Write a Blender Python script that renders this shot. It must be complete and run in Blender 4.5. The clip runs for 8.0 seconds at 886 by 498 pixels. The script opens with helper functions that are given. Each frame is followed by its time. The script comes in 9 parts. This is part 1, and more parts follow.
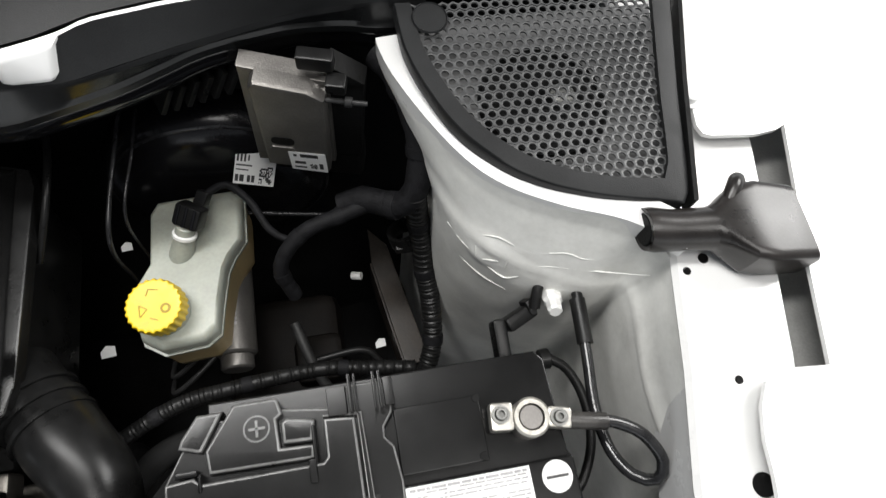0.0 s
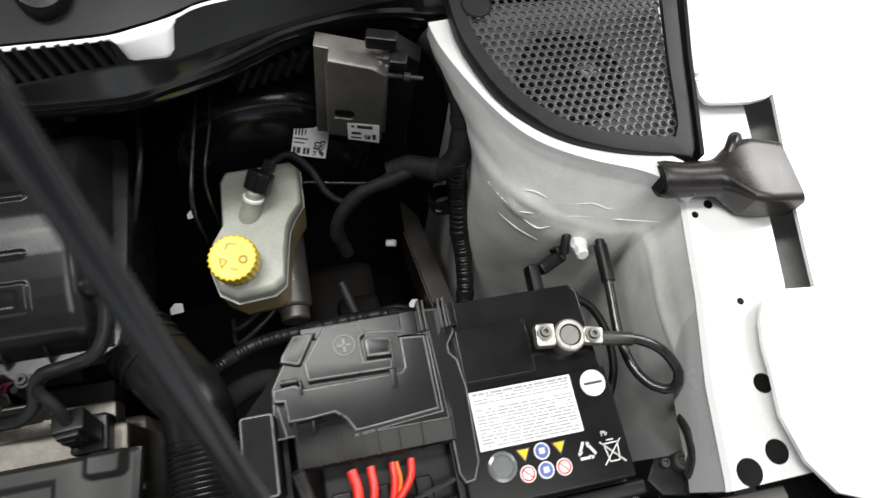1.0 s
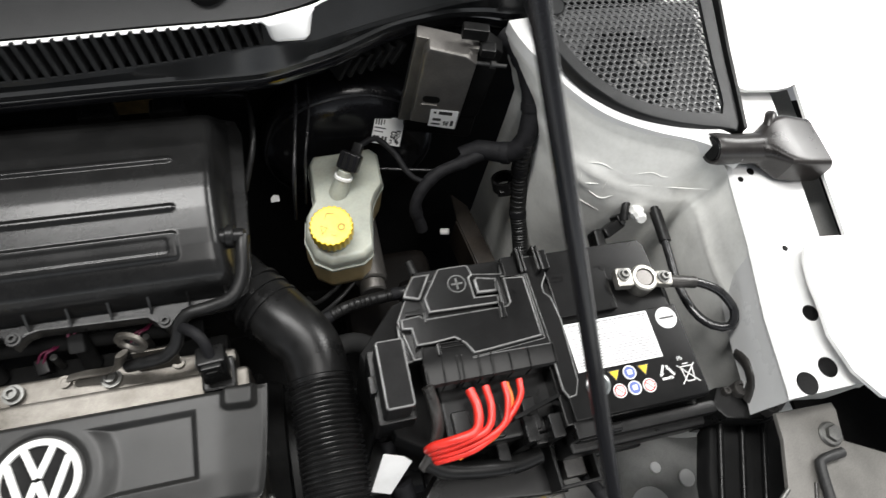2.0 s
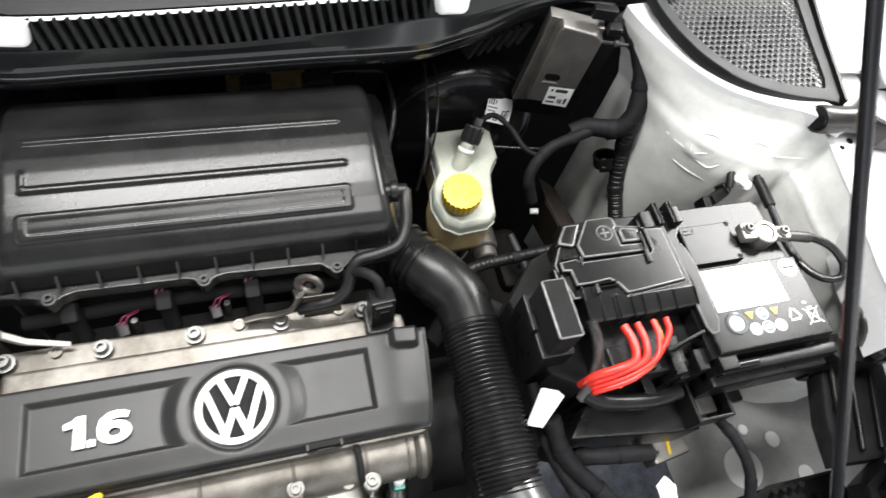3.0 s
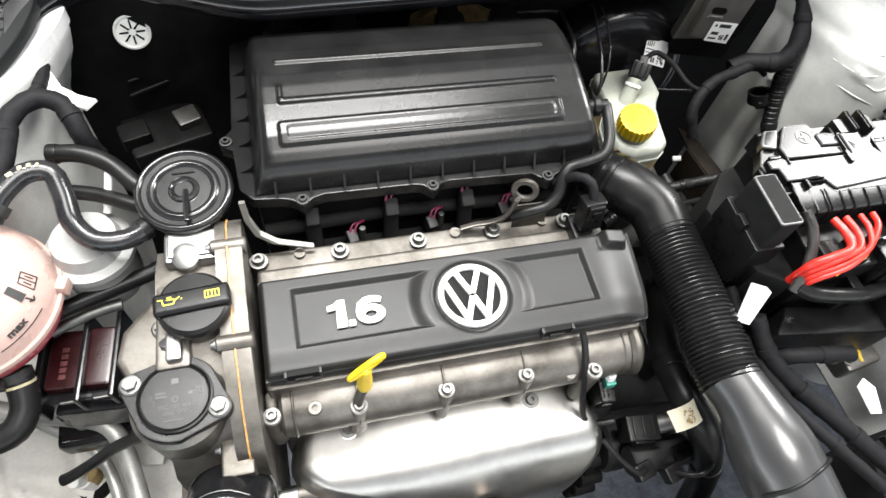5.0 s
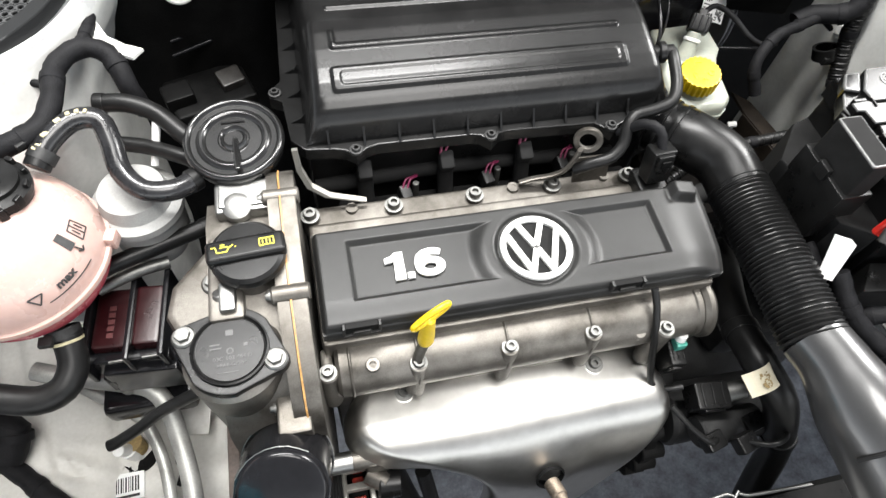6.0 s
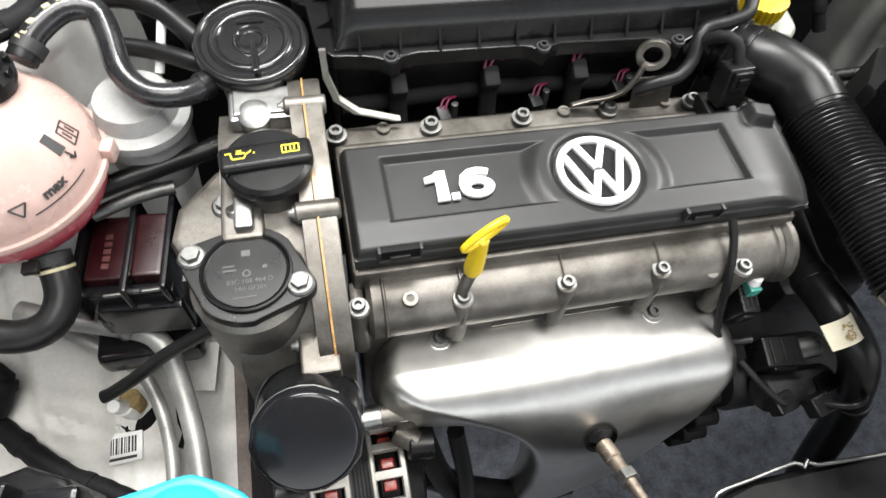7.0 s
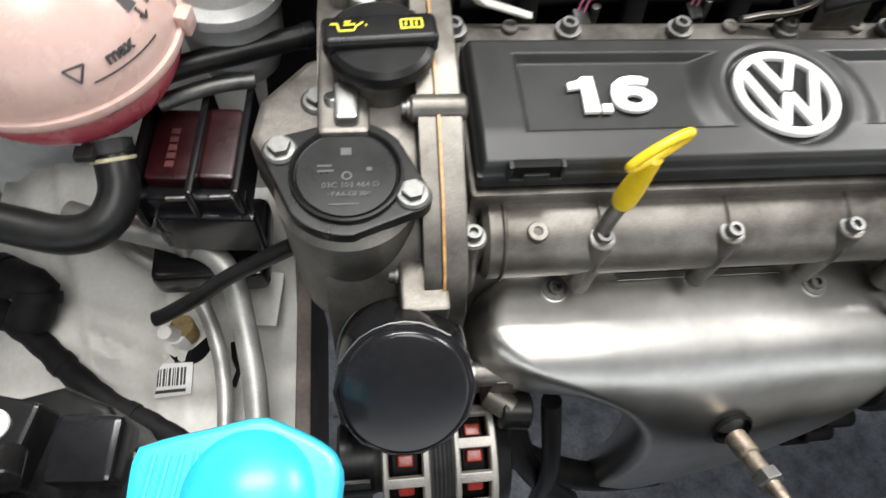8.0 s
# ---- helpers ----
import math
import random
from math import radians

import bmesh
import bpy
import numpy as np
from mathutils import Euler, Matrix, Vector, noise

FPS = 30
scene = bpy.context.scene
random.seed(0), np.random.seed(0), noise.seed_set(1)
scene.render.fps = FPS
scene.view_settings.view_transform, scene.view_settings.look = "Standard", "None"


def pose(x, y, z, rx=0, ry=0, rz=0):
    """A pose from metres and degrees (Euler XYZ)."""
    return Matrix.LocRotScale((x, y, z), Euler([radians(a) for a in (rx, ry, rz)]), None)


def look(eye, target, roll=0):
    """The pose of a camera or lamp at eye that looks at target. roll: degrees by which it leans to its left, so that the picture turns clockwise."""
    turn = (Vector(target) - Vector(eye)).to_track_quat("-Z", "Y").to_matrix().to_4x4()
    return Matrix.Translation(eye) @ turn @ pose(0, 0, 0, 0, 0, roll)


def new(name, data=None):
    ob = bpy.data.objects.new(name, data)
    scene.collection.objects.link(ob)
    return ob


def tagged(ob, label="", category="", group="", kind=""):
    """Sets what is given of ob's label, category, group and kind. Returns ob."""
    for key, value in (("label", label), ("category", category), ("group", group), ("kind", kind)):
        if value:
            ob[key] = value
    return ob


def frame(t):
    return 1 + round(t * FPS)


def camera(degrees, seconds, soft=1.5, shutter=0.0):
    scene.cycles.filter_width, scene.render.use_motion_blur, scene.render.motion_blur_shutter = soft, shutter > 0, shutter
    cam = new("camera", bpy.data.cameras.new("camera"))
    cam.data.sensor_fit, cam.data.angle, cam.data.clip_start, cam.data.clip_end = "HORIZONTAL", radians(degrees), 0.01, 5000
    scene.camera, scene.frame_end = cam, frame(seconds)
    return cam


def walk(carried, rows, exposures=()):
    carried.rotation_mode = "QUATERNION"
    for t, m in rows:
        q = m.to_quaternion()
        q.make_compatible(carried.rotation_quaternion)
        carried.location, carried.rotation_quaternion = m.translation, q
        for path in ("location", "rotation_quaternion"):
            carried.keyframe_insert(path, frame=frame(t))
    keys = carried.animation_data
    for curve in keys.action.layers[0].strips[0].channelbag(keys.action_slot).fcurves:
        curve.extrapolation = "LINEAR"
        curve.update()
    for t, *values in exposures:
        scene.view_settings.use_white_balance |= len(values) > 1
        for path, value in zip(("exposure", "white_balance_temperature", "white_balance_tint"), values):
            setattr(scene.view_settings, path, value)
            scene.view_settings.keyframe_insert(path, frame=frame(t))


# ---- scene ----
cam = camera(71.0, 8.0, soft=1.35, shutter=0.4)
METRES, EYE, TILT, LEAN, TURN = 1.0, 1.35, -68.0, -5.2, -10.3
ROWS = [
    (0.0, 0.0, 0.0, 0.0, -0.0, 0.0, -0.0),
    (0.5, -0.0134, -0.0383, -0.0217, -0.76, -0.34, 0.13),
    (1.0, -0.0559, -0.0857, -0.0468, -1.29, 0.27, 0.78),
    (2.5, -0.2596, -0.1848, -0.1738, -5.07, 6.12, 1.39),
    (3.0, -0.3499, -0.1948, -0.2072, -5.23, 6.63, 1.3),
    (3.5, -0.4231, -0.21, -0.2437, -5.07, 7.02, 1.74),
    (4.0, -0.479, -0.2222, -0.2746, -4.54, 7.7, 2.19),
    (4.5, -0.5156, -0.22, -0.3051, -3.36, 8.4, 1.98),
    (6.0, -0.5786, -0.1689, -0.373, 0.17, 9.22, 1.95),
    (6.5, -0.6015, -0.1336, -0.3971, -0.42, 9.18, 1.96),
    (7.0, -0.6201, -0.0838, -0.421, -0.15, 8.94, 1.21),
    (7.5, -0.6474, -0.0389, -0.4342, 0.97, 8.33, -0.85),
    (8.0, -0.6808, 0.0129, -0.4406, 2.5, 6.24, -4.46),
]
EXPOSURES = [(0.0, -0.58), (1.2, -0.66), (2.5, 0.06), (3.0, 0.45), (3.5, 0.73), (4.0, 0.76), (6.0, 0.69), (7.0, 0.50), (8.0, 0.23)]
walk(cam, [(t, pose(0, 0, EYE, TILT, LEAN, TURN) @ pose(METRES * x, METRES * y, METRES * z, 90 + pitch, roll, yaw)) for t, x, y, z, yaw, pitch, roll in ROWS], EXPOSURES)

# ---- sky and sun: bright overcast daylight, strongest over the car's side
world = bpy.data.worlds.new("overcast_sky")
scene.world = world
world.use_nodes = True
wn = world.node_tree
wn.nodes.clear()
w_out = wn.nodes.new("ShaderNodeOutputWorld")
w_bg = wn.nodes.new("ShaderNodeBackground")
w_sky = wn.nodes.new("ShaderNodeTexSky")
w_sky.sky_type = "NISHITA"
w_sky.sun_disc = False
w_sky.sun_elevation, w_sky.sun_rotation = radians(73), radians(152)
w_grey = wn.nodes.new("ShaderNodeRGBToBW")
w_mix = wn.nodes.new("ShaderNodeMix")
w_mix.data_type = "RGBA"
w_mix.inputs[0].default_value = 0.85
wn.links.new(w_sky.outputs[0], w_grey.inputs[0])
wn.links.new(w_sky.outputs[0], w_mix.inputs[6])
wn.links.new(w_grey.outputs[0], w_mix.inputs[7])
wn.links.new(w_mix.outputs[2], w_bg.inputs[0])
# a bright hazy horizon all round, duller overhead
w_co = wn.nodes.new("ShaderNodeTexCoord")
w_xyz = wn.nodes.new("ShaderNodeSeparateXYZ")
w_dome = wn.nodes.new("ShaderNodeMapRange")
w_flip = wn.nodes.new("ShaderNodeMath")
w_flip.operation, w_flip.use_clamp = "SUBTRACT", True
w_flip.inputs[0].default_value = 1.0
w_low = wn.nodes.new("ShaderNodeMath")
w_low.operation = "POWER"
w_low.inputs[1].default_value = 4.0
w_dome.inputs["To Min"].default_value, w_dome.inputs["To Max"].default_value = 0.068, 0.70
wn.links.new(w_co.outputs["Generated"], w_xyz.inputs[0])
wn.links.new(w_xyz.outputs["Z"], w_flip.inputs[1])
wn.links.new(w_flip.outputs[0], w_low.inputs[0])
wn.links.new(w_low.outputs[0], w_dome.inputs["Value"])
wn.links.new(w_dome.outputs["Result"], w_bg.inputs[1])
wn.links.new(w_bg.outputs[0], w_out.inputs[0])

sun_data = bpy.data.lights.new("sun", "SUN")
sun_data.energy, sun_data.angle, sun_data.color = 1.9, radians(28), (1.0, 0.98, 0.95)
sun = new("sun", sun_data)
sun.matrix_world = look((0.42, -0.78, 2.9), (0, 0, 0))

# workshop ceiling panel over the scuttle: the light band on the air box
over_data = bpy.data.lights.new("ceiling_panel_rear", "AREA")
over_data.shape, over_data.size, over_data.size_y, over_data.energy, over_data.color = "RECTANGLE", 1.4, 0.31, 72.0, (1.0, 0.99, 0.97)
over_lamp = new("ceiling_panel_rear", over_data)
over_lamp.matrix_world = look((-0.60, 0.605, 2.95), (-0.60, 0.42, 0.9))

# workshop ceiling panel beyond the car's left wing: its glare lies on the battery and pipes
panel_data = bpy.data.lights.new("ceiling_panel", "AREA")
panel_data.shape, panel_data.size, panel_data.size_y, panel_data.energy, panel_data.color = "RECTANGLE", 1.1, 1.1, 120.0, (1.0, 0.99, 0.97)
panel_lamp = new("ceiling_panel", panel_data)
panel_lamp.matrix_world = look((2.25, 1.05, 3.0), (0.0, 0.0, 0.9))

# ---- building tools
ORIGIN = {}


def thing(name, label, category, at=(0, 0, 0), group="", kind=""):
    ob = new(name)
    ob.empty_display_size = 0.02
    ob.location = at
    ORIGIN[ob] = Vector(at)
    return tagged(ob, label, category, group, kind)


def finish(bm, sharp=34.0):
    bmesh.ops.remove_doubles(bm, verts=bm.verts, dist=1e-6)
    bmesh.ops.recalc_face_normals(bm, faces=bm.faces)
    lim = radians(sharp)
    for f in bm.faces:
        f.smooth = True
    for e in bm.edges:
        if len(e.link_faces) != 2 or e.calc_face_angle(0) > lim:
            e.smooth = False


def weighted(me):
    """Lets the large flat faces rule the shading, so that rounded rims read as rims."""
    if len(me.polygons) > 2500:
        return
    bm = bmesh.new()
    bm.from_mesh(me)
    normals = [Vector((0, 0, 1))] * len(me.loops)
    areas = [f.calc_area() for f in bm.faces]
    for v in bm.verts:
        todo = set(v.link_loops)
        while todo:
            fan, queue = [], [todo.pop()]
            while queue:
                lp = queue.pop()
                fan.append(lp)
                for e in (lp.edge, lp.link_loop_prev.edge):
                    if e.smooth and len(e.link_faces) == 2:
                        other = e.link_faces[0] if e.link_faces[1] is lp.face else e.link_faces[1]
                        for q in list(todo):
                            if q.face is other:
                                todo.discard(q)
                                queue.append(q)
            n = Vector((0, 0, 0))
            for lp in fan:
                n += lp.face.normal * areas[lp.face.index]
            n = n.normalized() if n.length else v.normal
            for lp in fan:
                normals[lp.index] = n
    bm.free()
    me.normals_split_custom_set(normals)


def part(name, bm, material, parent=None, label="", sharp=34.0):
    """One mesh object under a thing or a part; the bmesh is in world metres."""
    finish(bm, sharp)
    base = ORIGIN.get(parent, Vector((0, 0, 0)))
    bmesh.ops.translate(bm, verts=bm.verts, vec=-base)
    me = bpy.data.meshes.new(name)
    bm.faces.ensure_lookup_table()
    bm.faces.index_update()
    bm.to_mesh(me)
    bm.free()
    weighted(me)
    me.materials.append(material)
    ob = new(name, me)
    if parent:
        ob.parent = parent
    ORIGIN[ob] = base
    return tagged(ob, label)


def solo(name, bm, material, label, category, kind="", group="", sharp=34.0):
    return tagged(part(name, bm, material, None, "", sharp), label, category, group, kind)


def shared(name, me, parent, m, label=""):
    """A piece that shares its mesh with its likes, at a world pose."""
    ob = new(name, me)
    ob.parent = parent
    ob.matrix_basis = Matrix.Translation(-ORIGIN.get(parent, Vector((0, 0, 0)))) @ m
    ORIGIN[ob] = ORIGIN.get(parent, Vector((0, 0, 0)))
    return tagged(ob, label)


def as_mesh(name, bm, material, sharp=34.0):
    finish(bm, sharp)
    me = bpy.data.meshes.new(name)
    bm.faces.ensure_lookup_table()
    bm.faces.index_update()
    bm.to_mesh(me)
    bm.free()
    weighted(me)
    me.materials.append(material)
    return me


def box(bm, c, s, r=0.0, rot=None, seg=2):
    m = Matrix.Translation(c) @ (rot or Matrix()) @ Matrix.Diagonal((*s, 1))
    got = bmesh.ops.create_cube(bm, size=1.0, matrix=m)
    if r:
        es = list({e for v in got["verts"] for e in v.link_edges})
        bmesh.ops.bevel(bm, geom=es, offset=min(r, min(s) * 0.49), segments=seg, affect="EDGES", profile=0.5)
    return bm


def span(bm, x0, x1, y0, y1, z0, z1, r=0.0):
    return box(bm, ((x0 + x1) / 2, (y0 + y1) / 2, (z0 + z1) / 2), (abs(x1 - x0), abs(y1 - y0), abs(z1 - z0)), r)


def toward(axis):
    """A turn that takes z to the axis."""
    return Vector(axis).normalized().to_track_quat("Z", "Y").to_matrix().to_4x4()


def ring_verts(bm, m, r, n, h):
    return [bm.verts.new(m @ Vector((r * math.cos(2 * math.pi * i / n), r * math.sin(2 * math.pi * i / n), h))) for i in range(n)]


def bridge(bm, a, b):
    n = len(a)
    for i in range(n):
        j = (i + 1) % n
        bm.faces.new((a[i], a[j], b[j], b[i]))


def lathe(bm, at, axis, profile, n=28):
    """Turns (radius, height) pairs round an axis; ends on the axis are closed."""
    m = Matrix.Translation(at) @ toward(axis)
    prev = None
    for k, (r, h) in enumerate(profile):
        if r <= 1e-6:
            tip = bm.verts.new(m @ Vector((0, 0, h)))
            if prev:
                for i in range(n):
                    bm.faces.new((prev[i], prev[(i + 1) % n], tip))
            prev = None
            last_tip = tip
            if k == 0:
                first_tip = tip
                prev = "tip"
            continue
        ring = ring_verts(bm, m, r, n, h)
        if prev == "tip":
            for i in range(n):
                bm.faces.new((first_tip, ring[(i + 1) % n], ring[i]))
        elif prev:
            bridge(bm, prev, ring)
        prev = ring
    return bm


def rod(bm, a, b, r, r2=None, n=20, cap=0.0):
    a, b = Vector(a), Vector(b)
    ln = (b - a).length
    r2 = r if r2 is None else r2
    n = max(n, 14)
    c = cap or min(r, r2) * 0.12
    return lathe(bm, a, b - a, [(0, 0), (r - c, 0), (r, c), (r2, ln - c), (r2 - c, ln), (0, ln)], n)


def smooth_path(pts, step):
    pts = [Vector(p) for p in pts]
    if len(pts) == 2:
        n = max(2, int((pts[1] - pts[0]).length / step))
        return [pts[0].lerp(pts[1], i / n) for i in range(n + 1)]
    out = []
    ext = [2 * pts[0] - pts[1]] + pts + [2 * pts[-1] - pts[-2]]
    for k in range(1, len(ext) - 2):
        p0, p1, p2, p3 = ext[k - 1:k + 3]
        n = max(2, int((p2 - p1).length / step))
        for i in range(n):
            t = i / n
            out.append(0.5 * ((2 * p1) + (p2 - p0) * t + (2 * p0 - 5 * p1 + 4 * p2 - p3) * t * t + (3 * p1 - p0 - 3 * p2 + p3) * t ** 3))
    out.append(pts[-1])
    return out


def tube(bm, pts, r, n=12, step=0.006, swell=None, flat=1.0):
    """A round bar along a smooth path; swell(s, whole) scales its radius along the way."""
    n = max(n, 14)
    path = smooth_path(pts, step)
    length, s = sum((b - a).length for a, b in zip(path, path[1:])), 0.0
    t0 = (path[1] - path[0]).normalized()
    ref = t0.orthogonal().normalized()
    prev = None
    for k, p in enumerate(path):
        d = (path[min(k + 1, len(path) - 1)] - path[max(k - 1, 0)]).normalized()
        if k:
            s += (p - path[k - 1]).length
        ref = (ref - d * ref.dot(d)).normalized()
        side = d.cross(ref)
        rr = r * (swell(s, length) if swell else 1.0)
        ring = [bm.verts.new(p + ref * (rr * math.cos(2 * math.pi * i / n)) + side * (rr * flat * math.sin(2 * math.pi * i / n))) for i in range(n)]
        if prev:
            bridge(bm, prev, ring)
        else:
            bm.faces.new(ring[::-1])
        prev = ring
    bm.faces.new(prev)
    return bm


def bands(ob, pts, r, at, material, name="tape_band", width=0.010):
    """Wrapped bands round a hose or harness at shares of its length."""
    path = smooth_path(pts, 0.006)
    for a in at:
        k = min(len(path) - 2, max(1, int(a * (len(path) - 1))))
        d = (path[k + 1] - path[k - 1]).normalized()
        bm = bmesh.new()
        lathe(bm, path[k] - d * (width / 2), d, [(r * 0.9, 0.0), (r * 1.07, 0.0), (r * 1.11, 0.001), (r * 1.10, width - 0.001), (r * 1.07, width), (r * 0.9, width)], 18)
        part(name, bm, material, ob)


def ribbed(pitch, depth=0.12):
    return lambda s, whole: 1.0 + depth * (abs(((s / pitch) % 1.0) * 2 - 1) - 0.5)


def inset(poly, d):
    """The outline drawn in by d, corners mitred."""
    turn = 1 if sum(p[0] * q[1] - q[0] * p[1] for p, q in zip(poly, poly[1:] + poly[:1])) > 0 else -1
    out = []
    for i, p in enumerate(poly):
        a, b = Vector(p) - Vector(poly[i - 1]), Vector(poly[(i + 1) % len(poly)]) - Vector(p)
        a, b = a.normalized(), b.normalized()
        na, nb = Vector((-a.y, a.x)) * turn, Vector((-b.y, b.x)) * turn
        k = (na + nb) / max(0.35, 1 + na.dot(nb))
        out.append((p[0] + k.x * d, p[1] + k.y * d))
    return out


def prism(bm, poly, z0, z1, m=None, r=0.0):
    """A closed outline drawn up from z0 to z1, its upper rim rounded by r."""
    m = m or Matrix()
    poly = list(poly)
    r = min(r, abs(z1 - z0) * 0.45)
    rings = [(poly, z0), (poly, z1 - r)]
    if r:
        rings += [(inset(poly, r * 0.293), z1 - r * 0.293), (inset(poly, r), z1)]
    made = [[bm.verts.new(m @ Vector((x, y, z))) for x, y in pts] for pts, z in rings]
    bm.faces.new(made[0][::-1])
    bm.faces.new(made[-1])
    for lo, hi in zip(made, made[1:]):
        bridge(bm, lo, hi)
    return bm


def rrect(cx, cy, w, h, r, n=5):
    out = []
    for sx, sy, a0 in ((1, 1, 0), (-1, 1, 90), (-1, -1, 180), (1, -1, 270)):
        for i in range(n):
            a = radians(a0 + 90 * i / (n - 1))
            out.append((cx + sx * (w / 2 - r) + r * math.cos(a), cy + sy * (h / 2 - r) + r * math.sin(a)))
    return out


def arc(cx, cy, r, a0, a1, n=12):
    return [(cx + r * math.cos(radians(a0 + (a1 - a0) * i / (n - 1))), cy + r * math.sin(radians(a0 + (a1 - a0) * i / (n - 1)))) for i in range(n)]


def annulus(bm, at, axis, r0, r1, h, n=40):
    return lathe(bm, at, axis, [(r0, 0), (r1, 0), (r1, h * 0.8), (r1 - h * 0.2, h), (r0 + h * 0.2, h), (r0, h * 0.8), (r0, 0)], n)


def relief_on(bm, xs, ys, height, base):
    """As relief, on given stations, so that pressed edges stay straight."""
    top = [[bm.verts.new((x, y, height(x, y))) for x in xs] for y in ys]
    for a, b in zip(top, top[1:]):
        for i in range(len(xs) - 1):
            bm.faces.new((a[i], a[i + 1], b[i + 1], b[i]))
    rim = top[0][:] + [row[-1] for row in top[1:]] + top[-1][-2::-1] + [row[0] for row in top[-2:0:-1]]
    low = [bm.verts.new((v.co.x, v.co.y, base)) for v in rim]
    bridge(bm, low, rim)
    bm.faces.new(low[::-1])
    return bm


def stations(lo, hi, pitch, marks, near=0.006, close=0.0007):
    """Even steps from lo to hi, close together round the marks."""
    out, v = [lo], lo
    while v < hi - 1e-9:
        gap = min(abs(v - m) for m in marks)
        v = min(hi, v + (close if gap < near else min(pitch, max(close, gap - near + close))))
        out.append(v)
    return out


def sheet(bm, rows, thick):
    """A bent sheet through rows of points, with thickness."""
    vs = [[bm.verts.new(p) for p in row] for row in rows]
    fs = [bm.faces.new((vs[j][i], vs[j][i + 1], vs[j + 1][i + 1], vs[j + 1][i])) for j in range(len(vs) - 1) for i in range(len(vs[0]) - 1)]
    bmesh.ops.recalc_face_normals(bm, faces=fs)
    bmesh.ops.solidify(bm, geom=fs, thickness=thick)
    return bm


def loft(bm, loops):
    rings = [[bm.verts.new(p) for p in lp] for lp in loops]
    for a, b in zip(rings, rings[1:]):
        bridge(bm, a, b)
    bm.faces.new(rings[0][::-1])
    bm.faces.new(rings[-1])
    return bm


def step(a, b, x):
    t = min(1.0, max(0.0, (x - a) / (b - a)))
    return t * t * (3 - 2 * t)


def in_rect(x, y, x0, x1, y0, y1, r=0.0):
    """Signed distance to an upright box: negative inside."""
    cx, cy, hx, hy = (x0 + x1) / 2, (y0 + y1) / 2, abs(x1 - x0) / 2 - r, abs(y1 - y0) / 2 - r
    dx, dy = abs(x - cx) - hx, abs(y - cy) - hy
    return math.hypot(max(dx, 0), max(dy, 0)) + min(max(dx, dy), 0) - r


def words(text, size, m, thick=0.0006, bold=0.0, gap=1.0):
    """Raised letters in the built-in font, centred, lying in the plane of m."""
    cu = bpy.data.curves.new("words", "FONT")
    cu.body, cu.size, cu.extrude, cu.offset = text, size, thick, bold
    cu.align_x, cu.align_y, cu.space_character = "CENTER", "CENTER", gap
    cu.resolution_u = 4
    tmp = new("words", cu)
    me = bpy.data.meshes.new_from_object(tmp.evaluated_get(bpy.context.evaluated_depsgraph_get()))
    bm = bmesh.new()
    bm.from_mesh(me)
    bpy.data.objects.remove(tmp)
    bpy.data.curves.remove(cu)
    bpy.data.meshes.remove(me)
    bmesh.ops.transform(bm, matrix=m, verts=bm.verts)
    return bm


def bars(bm, rows, m, h=0.0004):
    """Plain flat bars (x0, x1, y0, y1) in the plane of m."""
    for x0, x1, y0, y1 in rows:
        prism(bm, [(x0, y0), (x1, y0), (x1, y1), (x0, y1)], 0, h, m)
    return bm


def stroke(bm, a, b, w, z0, z1, m):
    a, b = Vector((*a, 0)), Vector((*b, 0))
    d = (b - a).normalized()
    s = Vector((-d.y, d.x, 0)) * w / 2
    prism(bm, [(p.x, p.y) for p in (a - s, b - s, b + s, a + s)], z0, z1, m)


